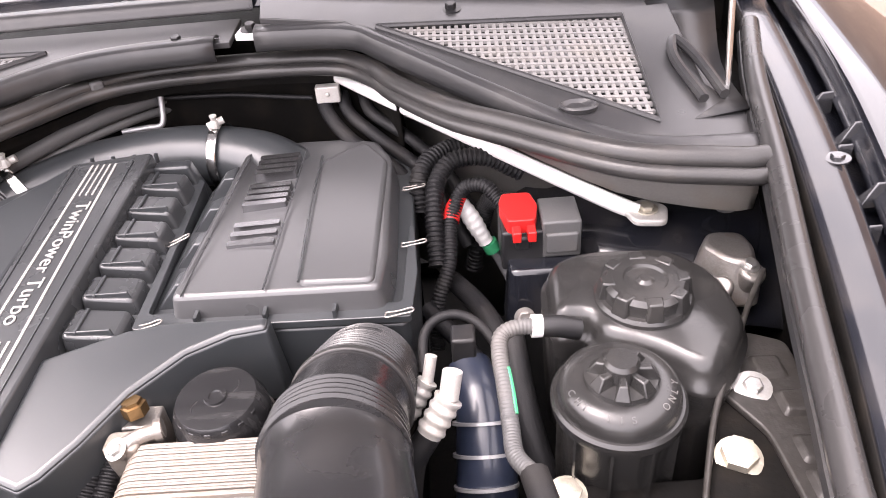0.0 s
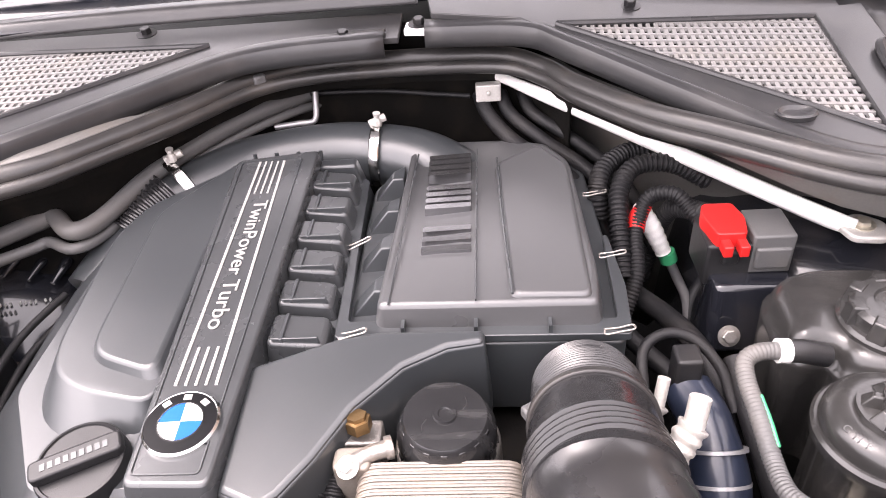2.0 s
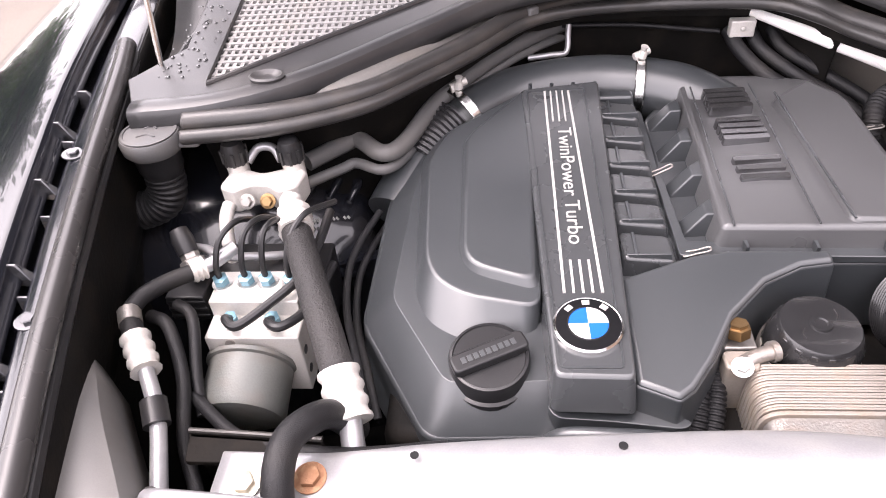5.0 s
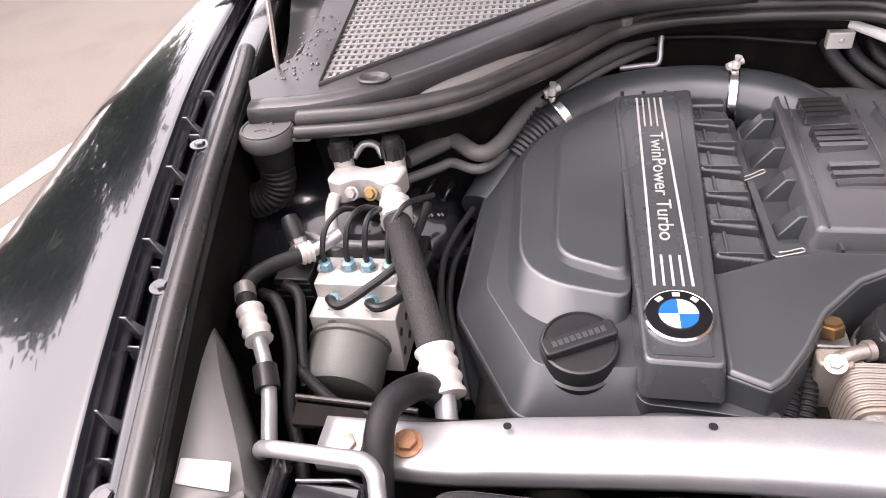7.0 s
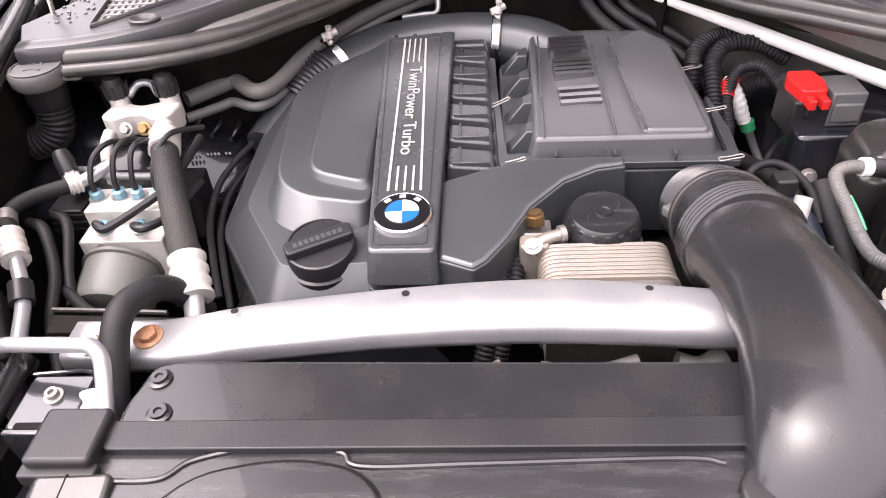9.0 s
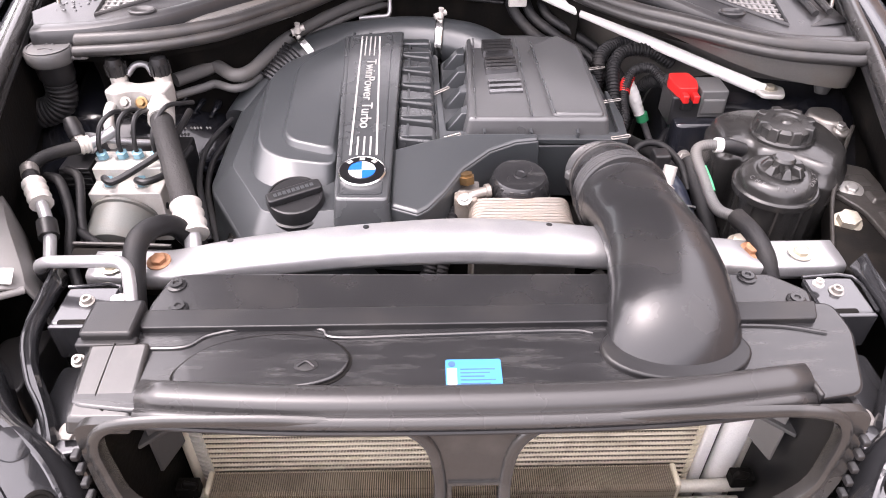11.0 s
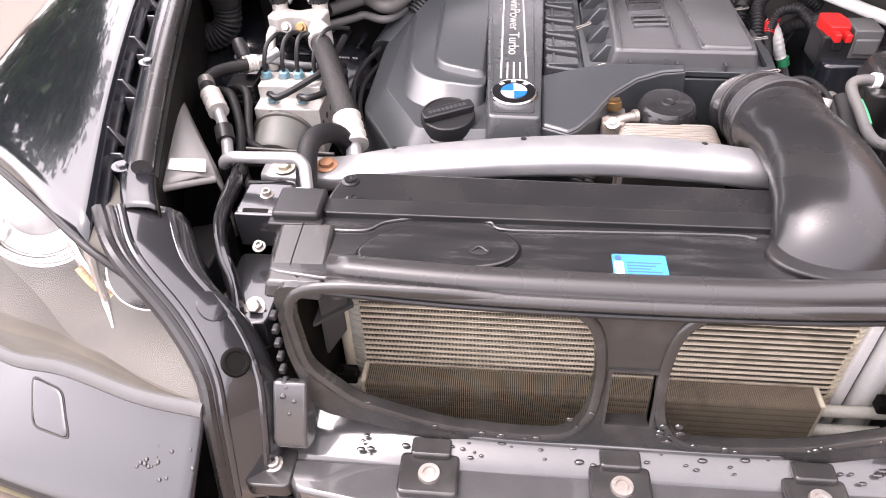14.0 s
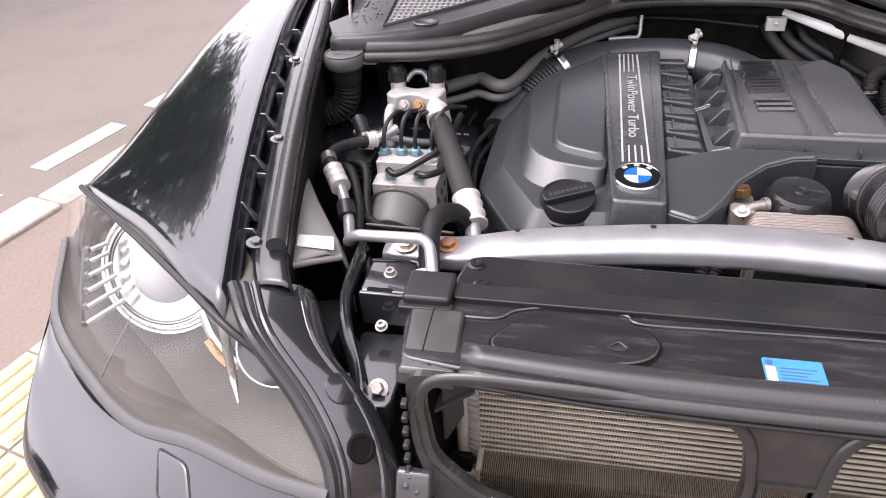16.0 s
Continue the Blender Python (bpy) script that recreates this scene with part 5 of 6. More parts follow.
for a in (.3, 3.4):
    part("emboss", moved(tube([(.018, .0, .0708), (.024, .006, .0708), (.025, .014, .0708)], .0006, seg=6), fm @ Matrix.Rotation(a, 4, "Z")), M_BLACK, filt)
part("housing", join(lathe([(.056, -.08), (.054, .0), (.0535, .026), (.050, .030)], fm, 40), box((.005, .415, .925), (.05, .03, .05))), M_CAST, filt, "cast aluminium housing", bevel=.003)
part("spout", join(tube([(.002, .372, .948), (.020, .382, .956), (.045, .390, .958)], [.011, .0085, .0085]), tube([(.037, .388, .958), (.044, .390, .958)], .0115, n=2)), M_CAST, filt, "pale pipe stub with collar")
part("sensor", join(lathe([(.013, 0), (.013, .012), (.010, .013), (.010, .017)], along((.010, .412, .958), (-.1, .2, 1)), 6)), M_BRASS, filt, "brass sensor")
part("bolt", hexbolt((.004, .368, .957), (-.2, -.4, 1), .0075), M_STEEL, filt)
ex = thing("heat_exchanger", "stacked plate aluminium oil heat exchanger", "heat exchanger", at=(.09, .36, .92))
def upright(outline, y, thick):
    return plate(outline, [], Matrix(((1, 0, 0, 0), (0, 0, -1, y), (0, 1, 0, 0), (0, 0, 0, 1))), -thick)


shell = rounded(rect(.010, .83, .170, .955), .024, 5)
for i in range(16):
    part("plate", upright(shell if i % 2 == 0 else grown(shell, -.0006), .3215 + i * .0036, .0030), M_PLATES, ex, bevel=.0009)
part("core", upright(grown(shell, -.004), .3235, .054), M_CAST, ex)
part("front_plate", upright(grown(shell, .0015), .3155, .005), M_PLATES, ex, "pale front plate", bevel=.0022)
part("boss", lathe([(.015, 0), (.0155, .0025), (.012, .003), (.011, .0012), (.001, .001)], along((.042, .3155, .925), (0, -1, 0)), 28), M_CAST, ex)
part("corner_lug", prism(rounded(rect(-.012, .366, .024, .392), .008), .88, .957), M_PLATES, ex, "cast mounting lug", bevel=.003)
part("foot", frustum(rounded(rect(.145, .33, .185, .356), .008), .87, rounded(rect(.15, .335, .18, .35), .008), .905), M_PLATES, ex)
for dx in (0, .018):
    single("corrugated_sleeve", tube([(-.03 + dx, .40, .93), (-.035 + dx, .36, .915), (-.045 + dx, .32, .89), (-.06 + dx, .28, .84), (-.07 + dx, .24, .76)], .010 if dx else .012, ridge=.0016, pitch=.006), M_HOSE, "black corrugated cable sleeve beside the engine", "cable sleeve", "cable sleeves")
single("engine_block", join(box((-.13, .62, .72), (.50, .60, .34)), box((.13, .66, .70), (.30, .46, .26))), M_DARK, "grimy engine block under the cover, near-black for shade", "engine", bevel=.02)
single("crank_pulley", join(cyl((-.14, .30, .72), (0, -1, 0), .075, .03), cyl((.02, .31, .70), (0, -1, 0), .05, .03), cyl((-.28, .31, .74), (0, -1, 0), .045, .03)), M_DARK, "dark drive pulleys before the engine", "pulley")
fan = thing("fan_shroud", "black fan shroud behind the radiator", "fan shroud", at=(0, .16, .8))
part("wall", prism(rect(-.40, .135, .40, .165), .45, .955), M_BLACK, fan)
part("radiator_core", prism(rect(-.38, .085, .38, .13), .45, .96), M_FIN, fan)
for x0, x1, y, z, r in ((-.09, -.04, .185, .945, .007), (.0, .10, .19, .943, .007), (.14, .19, .20, .935, .013)):
    single("coolant_pipe", tube([(x0, y, z), ((x0 + x1) / 2, y - .004, z - .004), (x1, y + .006, z + .002)], r), M_PRIMER, "short dull metal pipe below the brace", "pipe", "pipes below the brace")


# ---- cowl, seals ----
cowl = thing("cowl_panel", "dark plastic scuttle cowl with two slotted grilles", "cowl panel", at=(0, 1.0, 1.1))


def flat_through(a, b, c):
    n = (Vector(b) - Vector(a)).cross(Vector(c) - Vector(a))
    return lambda x, y: a[2] - (n.x * (x - a[0]) + n.y * (y - a[1])) / n.z


def cowl_half(tri, outline, name):
    z = flat_through(*tri)
    hole = [(p[0], p[1]) for p in tri]
    geo = plate(outline, [hole], Matrix.Identity(4), .006)
    half = len(geo[0]) // 2
    vs = [V(v.x, v.y, z(v.x, v.y) + (.003 if i < half else -.006)) for i, v in enumerate(geo[0])]
    part(name, (vs, geo[1]), M_COWL, cowl, "dark cowl moulding", bevel=.0015)
    part("grille_rim", tube([V(x, y, z(x, y) + .004) for x, y in hole + hole[:1]], .0045, seg=8, n=1), M_COWL, cowl)
    a, b, c = (Vector(p).xy for p in tri)

    def span(fixed, value):
        hit = []
        for p, q in ((a, b), (b, c), (c, a)):
            if (p[fixed] - value) * (q[fixed] - value) < 0:
                f = (value - p[fixed]) / (q[fixed] - p[fixed])
                hit.append(p[1 - fixed] + f * (q[1 - fixed] - p[1 - fixed]))
        return (min(hit), max(hit)) if len(hit) == 2 else None
    bars = []
    lo, hi = min(p.y for p in (a, b, c)), max(p.y for p in (a, b, c))
    y = lo + .008
    while y < hi:
        s = span(1, y)
        if s and s[1] - s[0] > .004:
            m = (s[0] + s[1]) / 2
            d = V(s[1], y, z(s[1], y)) - V(s[0], y, z(s[0], y))
            bars.append(box((m, y, z(m, y)), (d.length, .0066, .0045), Matrix.Rotation(-math.atan2(d.z, d.x), 4, "Y")))
        y += .0165
    lo, hi = min(p.x for p in (a, b, c)), max(p.x for p in (a, b, c))
    x = lo + .006
    while x < hi:
        s = span(0, x)
        if s and s[1] - s[0] > .004:
            m = (s[0] + s[1]) / 2
            d = V(x, s[1], z(x, s[1])) - V(x, s[0], z(x, s[0]))
            bars.append(box((x, m, z(x, m) - .0006), (.0054, d.length, .0042), Matrix.Rotation(math.atan2(d.z, d.y), 4, "X")))
        x += .0112
    part("grille", join(*bars), M_GRILLE, cowl, "dusty slotted grille, bars coloured pale as if lit")
    part("grille_tray", ([V(*p) + V(0, 0, -.035) for p in tri], [(0, 1, 2)]), M_BLACK, cowl, solid=.002)


cowl_half([(.25, .966, 1.15), (.619, .986, 1.131), (.61, .718, 1.087)],
          [(.06, 1.075), (.07, 1.0), (.20, .985), (.255, .935), (.40, .82), (.52, .715), (.60, .668), (.72, .655), (.735, .72), (.69, .80), (.70, 1.07)], "cowl_moulding")
cowl_half([(-.272, .998, 1.138), (-.655, 1.02, 1.138), (-.640, .722, 1.112)],
          [(.02, 1.075), (.02, .985), (-.15, .985), (-.24, .955), (-.36, .862), (-.50, .745), (-.62, .690), (-.73, .675), (-.76, .74), (-.70, .82), (-.72, 1.07)], "cowl_moulding")
for path in ([(.06, .992, 1.152), (.20, .978, 1.15), (.262, .928, 1.142), (.40, .812, 1.112), (.52, .706, 1.09), (.60, .662, 1.084), (.725, .652, 1.084)],
             [(.0, .978, 1.146), (-.15, .978, 1.140), (-.245, .945, 1.136), (-.36, .852, 1.126), (-.50, .736, 1.116), (-.62, .682, 1.110), (-.73, .668, 1.108)]):
    part("front_edge", loft([[(x, y + .026, z - .002), (x, y + .014, z + .004), (x, y - .004, z + .003), (x, y - .011, z - .004), (x, y - .012, z - .026)] for x, y, z in path], 5, 2), M_COWL, cowl, "folded front edge", solid=.003)
for x, y, z in ((.050, 1.012, 1.150), (-.063, .995, 1.144), (-.382, 1.041, 1.152), (.362, 1.019, 1.154), (-.17, 1.10, 1.172), (.02, 1.115, 1.175), (-.45, 1.09, 1.17)):
    part("cowl_bolt", hexbolt((x, y, z), (0, -.15, 1), .0085, .010, 1.9), M_BLACK, cowl, "black flanged bolt")
part("centre_clip", prism(rounded([(.028, .992), (.075, .985), (.078, 1.02), (.03, 1.03)], .004), 1.140, 1.149), M_WHITE, cowl, "pale bare metal tab", bevel=.002)
for x, y, z in ((.514, .749, 1.099), (-.556, .724, 1.118)):
    part("drain_cup", lathe([(.020, .0), (.022, .006), (.019, .008), (.013, .003), (.006, .002)], Matrix.Translation((x, y, z)) @ Matrix.Diagonal((1.15, .8, 1, 1)), 28), M_COWL, cowl)
part("seam_cover", loft([[(-.75, 1.055, 1.148), (-.4, 1.058, 1.160), (0, 1.058, 1.165), (.045, 1.058, 1.165)], [(-.75, 1.065, 1.166), (-.4, 1.07, 1.178), (0, 1.07, 1.182), (.045, 1.07, 1.182)], [(-.75, 1.085, 1.168), (-.4, 1.09, 1.18), (0, 1.092, 1.184), (.045, 1.09, 1.184)]], 4, 4), M_COWL, cowl, "upstanding rear lip", solid=.003)
part("seam_cover", loft([[(.10, 1.05, 1.160), (.4, 1.055, 1.158), (.72, 1.04, 1.14)], [(.09, 1.062, 1.176), (.4, 1.067, 1.174), (.72, 1.05, 1.155)], [(.09, 1.082, 1.18), (.4, 1.085, 1.178), (.72, 1.07, 1.16)]], 4, 4), M_COWL, cowl, "upstanding rear lip", solid=.003)
for sx, x0 in ((1, .675), (-1, -.69)):
    pocket = part("side_pocket", loft([[(x0 - sx * .02, .72, 1.085), (x0 + sx * .05, .73, 1.09)], [(x0 - sx * .02, .86, 1.09), (x0 + sx * .06, .87, 1.095)], [(x0 - sx * .01, 1.04, 1.14), (x0 + sx * .10, 1.04, 1.13)]], 4, 3), M_BLACK, cowl, "dark side pocket", solid=.003)
    part("pocket_rib", tube([(x0, .755, 1.098), (x0 - sx * .012, .85, 1.115), (x0, .90, 1.125), (x0 + sx * .018, .85, 1.115), (x0 + sx * .028, .76, 1.10)], .007, seg=8), M_COWL, pocket)
    st = thing("gas_strut", "thin bonnet gas strut", "gas strut", "bonnet struts", at=(x0 + sx * .035, .77, 1.09))
    part("rod", tube([(x0 + sx * .035, .768, 1.085), (x0 + sx * .03, .80, 1.24)], .004, seg=10), M_CHROME, st, "bright rod")
    part("cylinder", tube([(x0 + sx * .03, .80, 1.24), (x0 + sx * .01, .90, 1.75)], .010, seg=14), M_BLACK, st)
rnd = random.Random(8)
for i in range(60):
    x, y, r = rnd.uniform(-.72, -.66), rnd.uniform(.74, .95), rnd.uniform(.001, .0032)
    part("water_drop", lathe([(r, 0), (r * .8, r * .4), (r * .4, r * .55)], Matrix.Translation((x, y, flat_through((-.272, .998, 1.138), (-.655, 1.02, 1.138), (-.640, .722, 1.112))(x, y) + .0035)), 8), M_DROP, cowl)

seal = thing("bonnet_seal", "grey dusty rubber seal along the bulkhead", "rubber seal", at=(0, .95, 1.09))
line = [(x, y, 1.093 if x < .2 else 1.09) for x, y in SEAL if x > -.665]
part("main_bead", tube(line, .0145, seg=14), M_RUBBER, seal)
part("lip", tube([(x, y - .022, z - .010) for x, y, z in line], .010, seg=12), M_RUBBER, seal)
part("carrier_strip", loft([[(x, y + .010, z - .008), (x, y + .018, z - .006), (x, y + .022, z - .02)] for x, y, z in line], 4, 2), M_BLACK, seal, solid=.003)
for sx, pts in ((-1, [(-.80, .84, 1.122), (-.781, .758, 1.113), (-.735, .54, 1.094), (-.684, .317, 1.070), (-.642, .15, 1.048), (-.624, .085, 1.040)]), (1, [(.80, .95, 1.12), (.752, .79, 1.106), (.708, .60, 1.088), (.665, .42, 1.064), (.640, .30, 1.045), (.62, .20, 1.03), (.61, .08, 1.02)])):
    sd = thing("side_seal", "black rubber seal along the inner wing", "rubber seal", "side seals", at=(sx * .7, .45, 1.05))
    part("bead", tube(pts, .0135, seg=14), M_SEAL, sd)
    part("foot", tube([(x + sx * -.008, y, z - .016) for x, y, z in pts], .008, seg=8), M_BLACK, sd)


# ---- struts to the bulkhead ----
rs = thing("bulkhead_strut", "white painted steel strut up to the bulkhead", "strut", "bulkhead struts", at=(.4, .86, 1.0))
part("rail", join(tube([(.165, 1.035, 1.052), (.26, .955, 1.036), (.48, .765, .998), (.555, .702, .985), (.585, .682, .980)], [.008, .011, .012, .013, .012], seg=12, ry=[.006, .008, .009, .008, .006])), M_WHITE, rs)
part("foot", prism(rounded([(.565, .70), (.60, .712), (.625, .69), (.615, .655), (.575, .66)], .01), .972, .982), M_WHITE_ALU, rs, "bolted foot plate", bevel=.003)
part("bolt", hexbolt((.595, .685, .982), (0, 0, 1), .010), M_ZINC, rs, "yellowed bolt")
ls = thing("bulkhead_strut", "dusty beige steel strut below the seal", "strut", "bulkhead struts", at=(-.45, .8, 1.05))
part("rail", tube([(-.53, .722, 1.088), (-.45, .758, 1.092), (-.38, .825, 1.092), (-.32, .895, 1.092), (-.26, .955, 1.09)], [.008, .012, .014, .012, .008], seg=12, ry=[.012, .018, .020, .016, .012], side=V(0, 0, 1)), M_PRIMER, ls)
single("pipe_bracket", join(prism(rounded(rect(.130, 1.012, .170, 1.030), .003), 1.018, 1.046), cyl((.150, 1.012, 1.034), (0, -1, 0), .004, .004)), M_WHITE_ALU, "small pale bracket on the bulkhead", "bracket", bevel=.003)


def hose(name, label, pts, r, material=M_HOSE, category="hose", group="", **more):
    return single(name, tube(pts, r, **more), material, label, category, group)


for dx in (0, .035, .07):
    hose("heater_hose", "black heater hose at the bulkhead", [(.135 + dx, 1.04, 1.02), (.15 + dx, 1.0, 1.0), (.19 + dx * 1.3, .95, .975), (.27 + dx, .87, .95), (.33 + dx, .80, .86)], .012 - dx * .03, group="heater hoses")
hose("bulkhead_cable", "thin black cable along the bulkhead", [(-.24, 1.02, 1.045), (-.12, 1.045, 1.035), (-.02, 1.05, 1.03), (.06, 1.04, 1.025), (.12, 1.035, 1.02)], .004, category="cable")
for i, (r, dz) in enumerate(((.013, 0), (.008, -.022))):
    hose("refrigerant_pipe", "grey coated pipe below the seal", [(-.52, .70 - i * .02, 1.0 + dz), (-.475, .745 - i * .03, 1.0 + dz), (-.455, .755 - i * .03, 1.002 + dz), (-.415, .72 - i * .01, 1.0 + dz), (-.385, .745, 1.0 + dz), (-.34, .84, 1.015 + dz), (-.26, .94, 1.03 + dz), (-.18, 1.02, 1.035 + dz), (-.10, 1.09, 1.03 + dz)], r, M_GREY, "pipe", "refrigerant pipes", n=5)
hose("bent_pipe", "pale bent metal pipe by the bulkhead", [(-.20, 1.0, 1.0), (-.16, 1.005, 1.002), (-.135, 1.01, 1.004), (-.132, 1.025, 1.03), (-.131, 1.03, 1.045)], .005, M_ALU, "pipe", n=4)
for i in range(9):
    single("junction_clip", box((-.56 + i * .045, .765 + i * .026, 1.085 + (i % 3) * .004), (.03, .02, .022), Matrix.Rotation(radians(20 + i * 13), 4, "Z")), M_BLACK if i % 2 else M_GREY, "small plastic connector under the cowl", "connector", "connectors under the cowl", bevel=.004)


# ---- bay: washer filler, valve block, brake unit ----
wf = thing("washer_filler", "black washer fluid filler with round cap", "filler neck", at=(-.705, .665, 1.0))
part("cap", lathe([(.036, -.016), (.040, -.010), (.041, .004), (.038, .009), (.0, .010)], Matrix.Translation((-.706, .665, 1.068)), 36), M_GREY, wf, "dusty round cap")
part("cap_ring", lathe([(.036, .0), (.0365, .0014), (.033, .0018), (.0325, .0002)], Matrix.Translation((-.706, .665, 1.0778)), 36), M_GREY, wf)
part("cap_tab", prism(rounded(rect(-.672, .655, -.640, .676), .008), 1.058, 1.064), M_GREY, wf, bevel=.002)
part("collar", lathe([(.026, 0), (.030, .01), (.031, .035), (.034, .040)], Matrix.Translation((-.706, .665, 1.015)), 32), M_BLACK, wf)
part("neck", tube([(-.706, .665, 1.02), (-.709, .662, .99), (-.724, .657, .968), (-.755, .652, .958), (-.79, .65, .956)], .024, seg=24, ridge=.003, pitch=.008), M_BLACK, wf, "corrugated neck")
part("cap_symbol", join(tube([(-.718, .652, 1.0785), (-.705, .658, 1.0785), (-.693, .652, 1.0785)], .0014, seg=6), tube([(-.715, .672, 1.0785), (-.706, .678, 1.0785), (-.697, .672, 1.0785)], .0014, seg=6)), M_GREY, wf)
wf.location += V(.004, -.020, .012)

vb = thing("valve_block", "pale aluminium refrigerant valve block with two black caps", "valve block", at=(-.565, .63, 1.0))
blk = rounded([(-.618, .615), (-.596, .603), (-.575, .620), (-.553, .618), (-.535, .603), (-.512, .612), (-.505, .65), (-.52, .662), (-.54, .655), (-.565, .645), (-.59, .656), (-.612, .652)], .008)
part("body", join(prism(blk, .985, 1.022), cyl((-.603, .658, .99), (0, 0, 1), .015, .045), cyl((-.526, .660, .99), (0, 0, 1), .015, .045)), M_WHITE_ALU, vb, bevel=.004)
for x, y in ((-.603, .658), (-.526, .660)):
    cp = part("cap", lathe([(.0165, 0), (.017, .018), (.013, .030), (.005, .033)], Matrix.Translation((x, y, 1.033)), 18), M_BLACK, vb, "black ribbed valve cap")
    for k in range(9):
        part("flute", box((x + .0165 * math.cos(k * .698), y + .0165 * math.sin(k * .698), 1.043), (.004, .004, .02), Matrix.Rotation(k * .698, 4, "Z")), M_BLACK, cp)
part("link_pipe", tube([(-.588, .66, 1.03), (-.575, .675, 1.042), (-.555, .675, 1.042), (-.542, .662, 1.03)], .006), M_ALU, vb)
for x, mtl in ((-.580, M_CAST), (-.552, M_BRASS)):
    part("bolt", hexbolt((x, .605, 1.004), (0, -.8, .5), .0075, .007, 1.4), mtl, vb, "valve block bolt")
part("elbow", tube([(-.606, .605, 1.0), (-.607, .585, .99), (-.604, .565, .965), (-.598, .55, .92)], .009), M_WHITE_ALU, vb, "pale bent pipe")

fh = thing("suction_hose", "black foam covered hose with crimped silver ends", "hose", at=(-.46, .45, .95))
A, B = V(-.517, .590, 1.008), V(-.398, .285, .925)
part("spigot", tube([A + V(0, .012, .004), A, A + V(.01, -.02, -.002)], [.014, .015, .017]), M_WHITE_ALU, fh)
part("upper_crimp", tube([A + V(.008, -.015, 0), A + V(.018, -.05, -.004)], [.0205, .0205], n=2, ridge=.002, pitch=.012), M_WHITE_ALU, fh, "crimped collar")
part("sleeve", tube([A + V(.016, -.045, -.004), V(-.468, .465, .997), V(-.419, .35, .960)], .0188, seg=20), M_FOAM, fh, "grained foam sleeve")
part("lower_crimp", tube([V(-.421, .356, .962), V(-.401, .306, .940)], .0205, n=2, ridge=.003, pitch=.017, seg=20), M_WHITE_ALU, fh, "crimped collar")
part("tail", tube([V(-.404, .312, .943), B, V(-.39, .265, .90)], .0125), M_ALU, fh)

ab = thing("brake_hydraulic_unit", "aluminium brake hydraulic block with grey motor and black lines", "hydraulic unit", at=(-.545, .46, .88))
part("block", box((-.545, .475, .885), (.116, .095, .098)), M_WHITE_ALU, ab, bevel=.002)
part("upper_step", box((-.547, .492, .943), (.112, .055, .030)), M_WHITE_ALU, ab, "port step", bevel=.002)
mot = part("motor", lathe([(.052, 0), (.052, .06), (.048, .068), (.030, .072), (.0, .073)], along((-.556, .430, .882), (0, -1, -.28)), 40), M_MOTOR, ab, "grey pump motor")
part("motor_rim", lathe([(.056, -.001), (.056, .004), (.052, .006)], along((-.556, .430, .882), (0, -1, -.28)), 40), M_MOTOR, mot)
part("controller", box((-.55, .56, .90), (.16, .06, .09)), M_BLACK, ab, "black control module", bevel=.004)
part("plug", join(box((-.645, .51, .925), (.05, .05, .04)), *[box((-.645, .486, .912 + k * .012), (.052, .004, .006)) for k in range(3)]), M_BLACK, ab, "ribbed plug", bevel=.003)
ports = [(-.594, .497, .958), (-.562, .499, .958), (-.536, .499, .958), (-.505, .497, .958), (-.575, .452, .935), (-.522, .452, .935)]
for p in ports:
    part("nut", lathe([(.0095, 0), (.0095, .012), (.006, .013)], along(p, (0, -.15, 1)), 6), M_TEAL, ab, "blue tinted pipe nut")
    part("port_seat", lathe([(.013, 0), (.013, .0012)], along(p, (0, 0, 1)), 24), M_STEEL, ab)
tops = [[(0, 0, .03), (.005, .02, .055), (.02, .05, .06), (.03, .09, .03)], [(0, 0, .03), (.004, .02, .06), (.016, .05, .062), (.03, .09, .03)], [(0, 0, .03), (.003, .02, .062), (.012, .05, .06), (.02, .09, .02)], [(0, 0, .03), (.004, .02, .055), (.02, .05, .07), (.045, .10, .05)]]
for p, t in zip(ports, tops):
    part("brake_line", tube([p] + [V(*p) + V(*d) for d in t], .004, seg=8), M_BLACK, ab, "thin black brake line")
part("brake_line", tube([(-.575, .452, .94), (-.572, .436, .958), (-.555, .425, .958), (-.525, .45, .965), (-.49, .49, .975), (-.475, .54, .985), (-.47, .60, .99)], .006, seg=10), M_BLACK, ab, "thick black brake line")
part("brake_line", tube([(-.522, .452, .94), (-.520, .434, .955), (-.503, .424, .958), (-.482, .448, .955), (-.468, .49, .955), (-.462, .54, .95)], .006, seg=10), M_BLACK, ab, "thick black brake line")
for k in range(6):
    # flat black discs painted on for the shade in the drillings
    part("block_hole", cyl((-.487, .44 + (k % 3) * .03, .865 + (k // 3) * .035), (1, 0, 0), .006, .0008), M_BLACK, ab)
part("stud", lathe([(.006, 0), (.006, .004), (.003, .004)], along((-.572, .429, .925), (0, -1, .2)), 16), M_CAST, ab)

# high-pressure line with crimped fittings
hp = thing("refrigerant_line", "silver refrigerant line with crimped fittings and black sleeve", "pipe", at=(-.63, .36, .97))
part("black_bend", tube([(-.612, .495, .985), (-.642, .468, .990), (-.663, .440, .993), (-.672, .415, .990)], .0105), M_HOSE, hp, "black hose bend")
part("upper_pipe", tube([(-.575, .525, .995), (-.598, .505, .988), (-.615, .492, .986)], .009), M_ALU, hp)
part("upper_ferrule", tube([(-.609, .497, .986), (-.622, .486, .988)], .0135, n=2, ridge=.0016, pitch=.006), M_WHITE_ALU, hp, "crimped ferrule")
part("ferrule", tube([(-.672, .418, .990), (-.663, .400, .988)], [.0135, .0135], n=2), M_CAST, hp, "pale label sleeve")
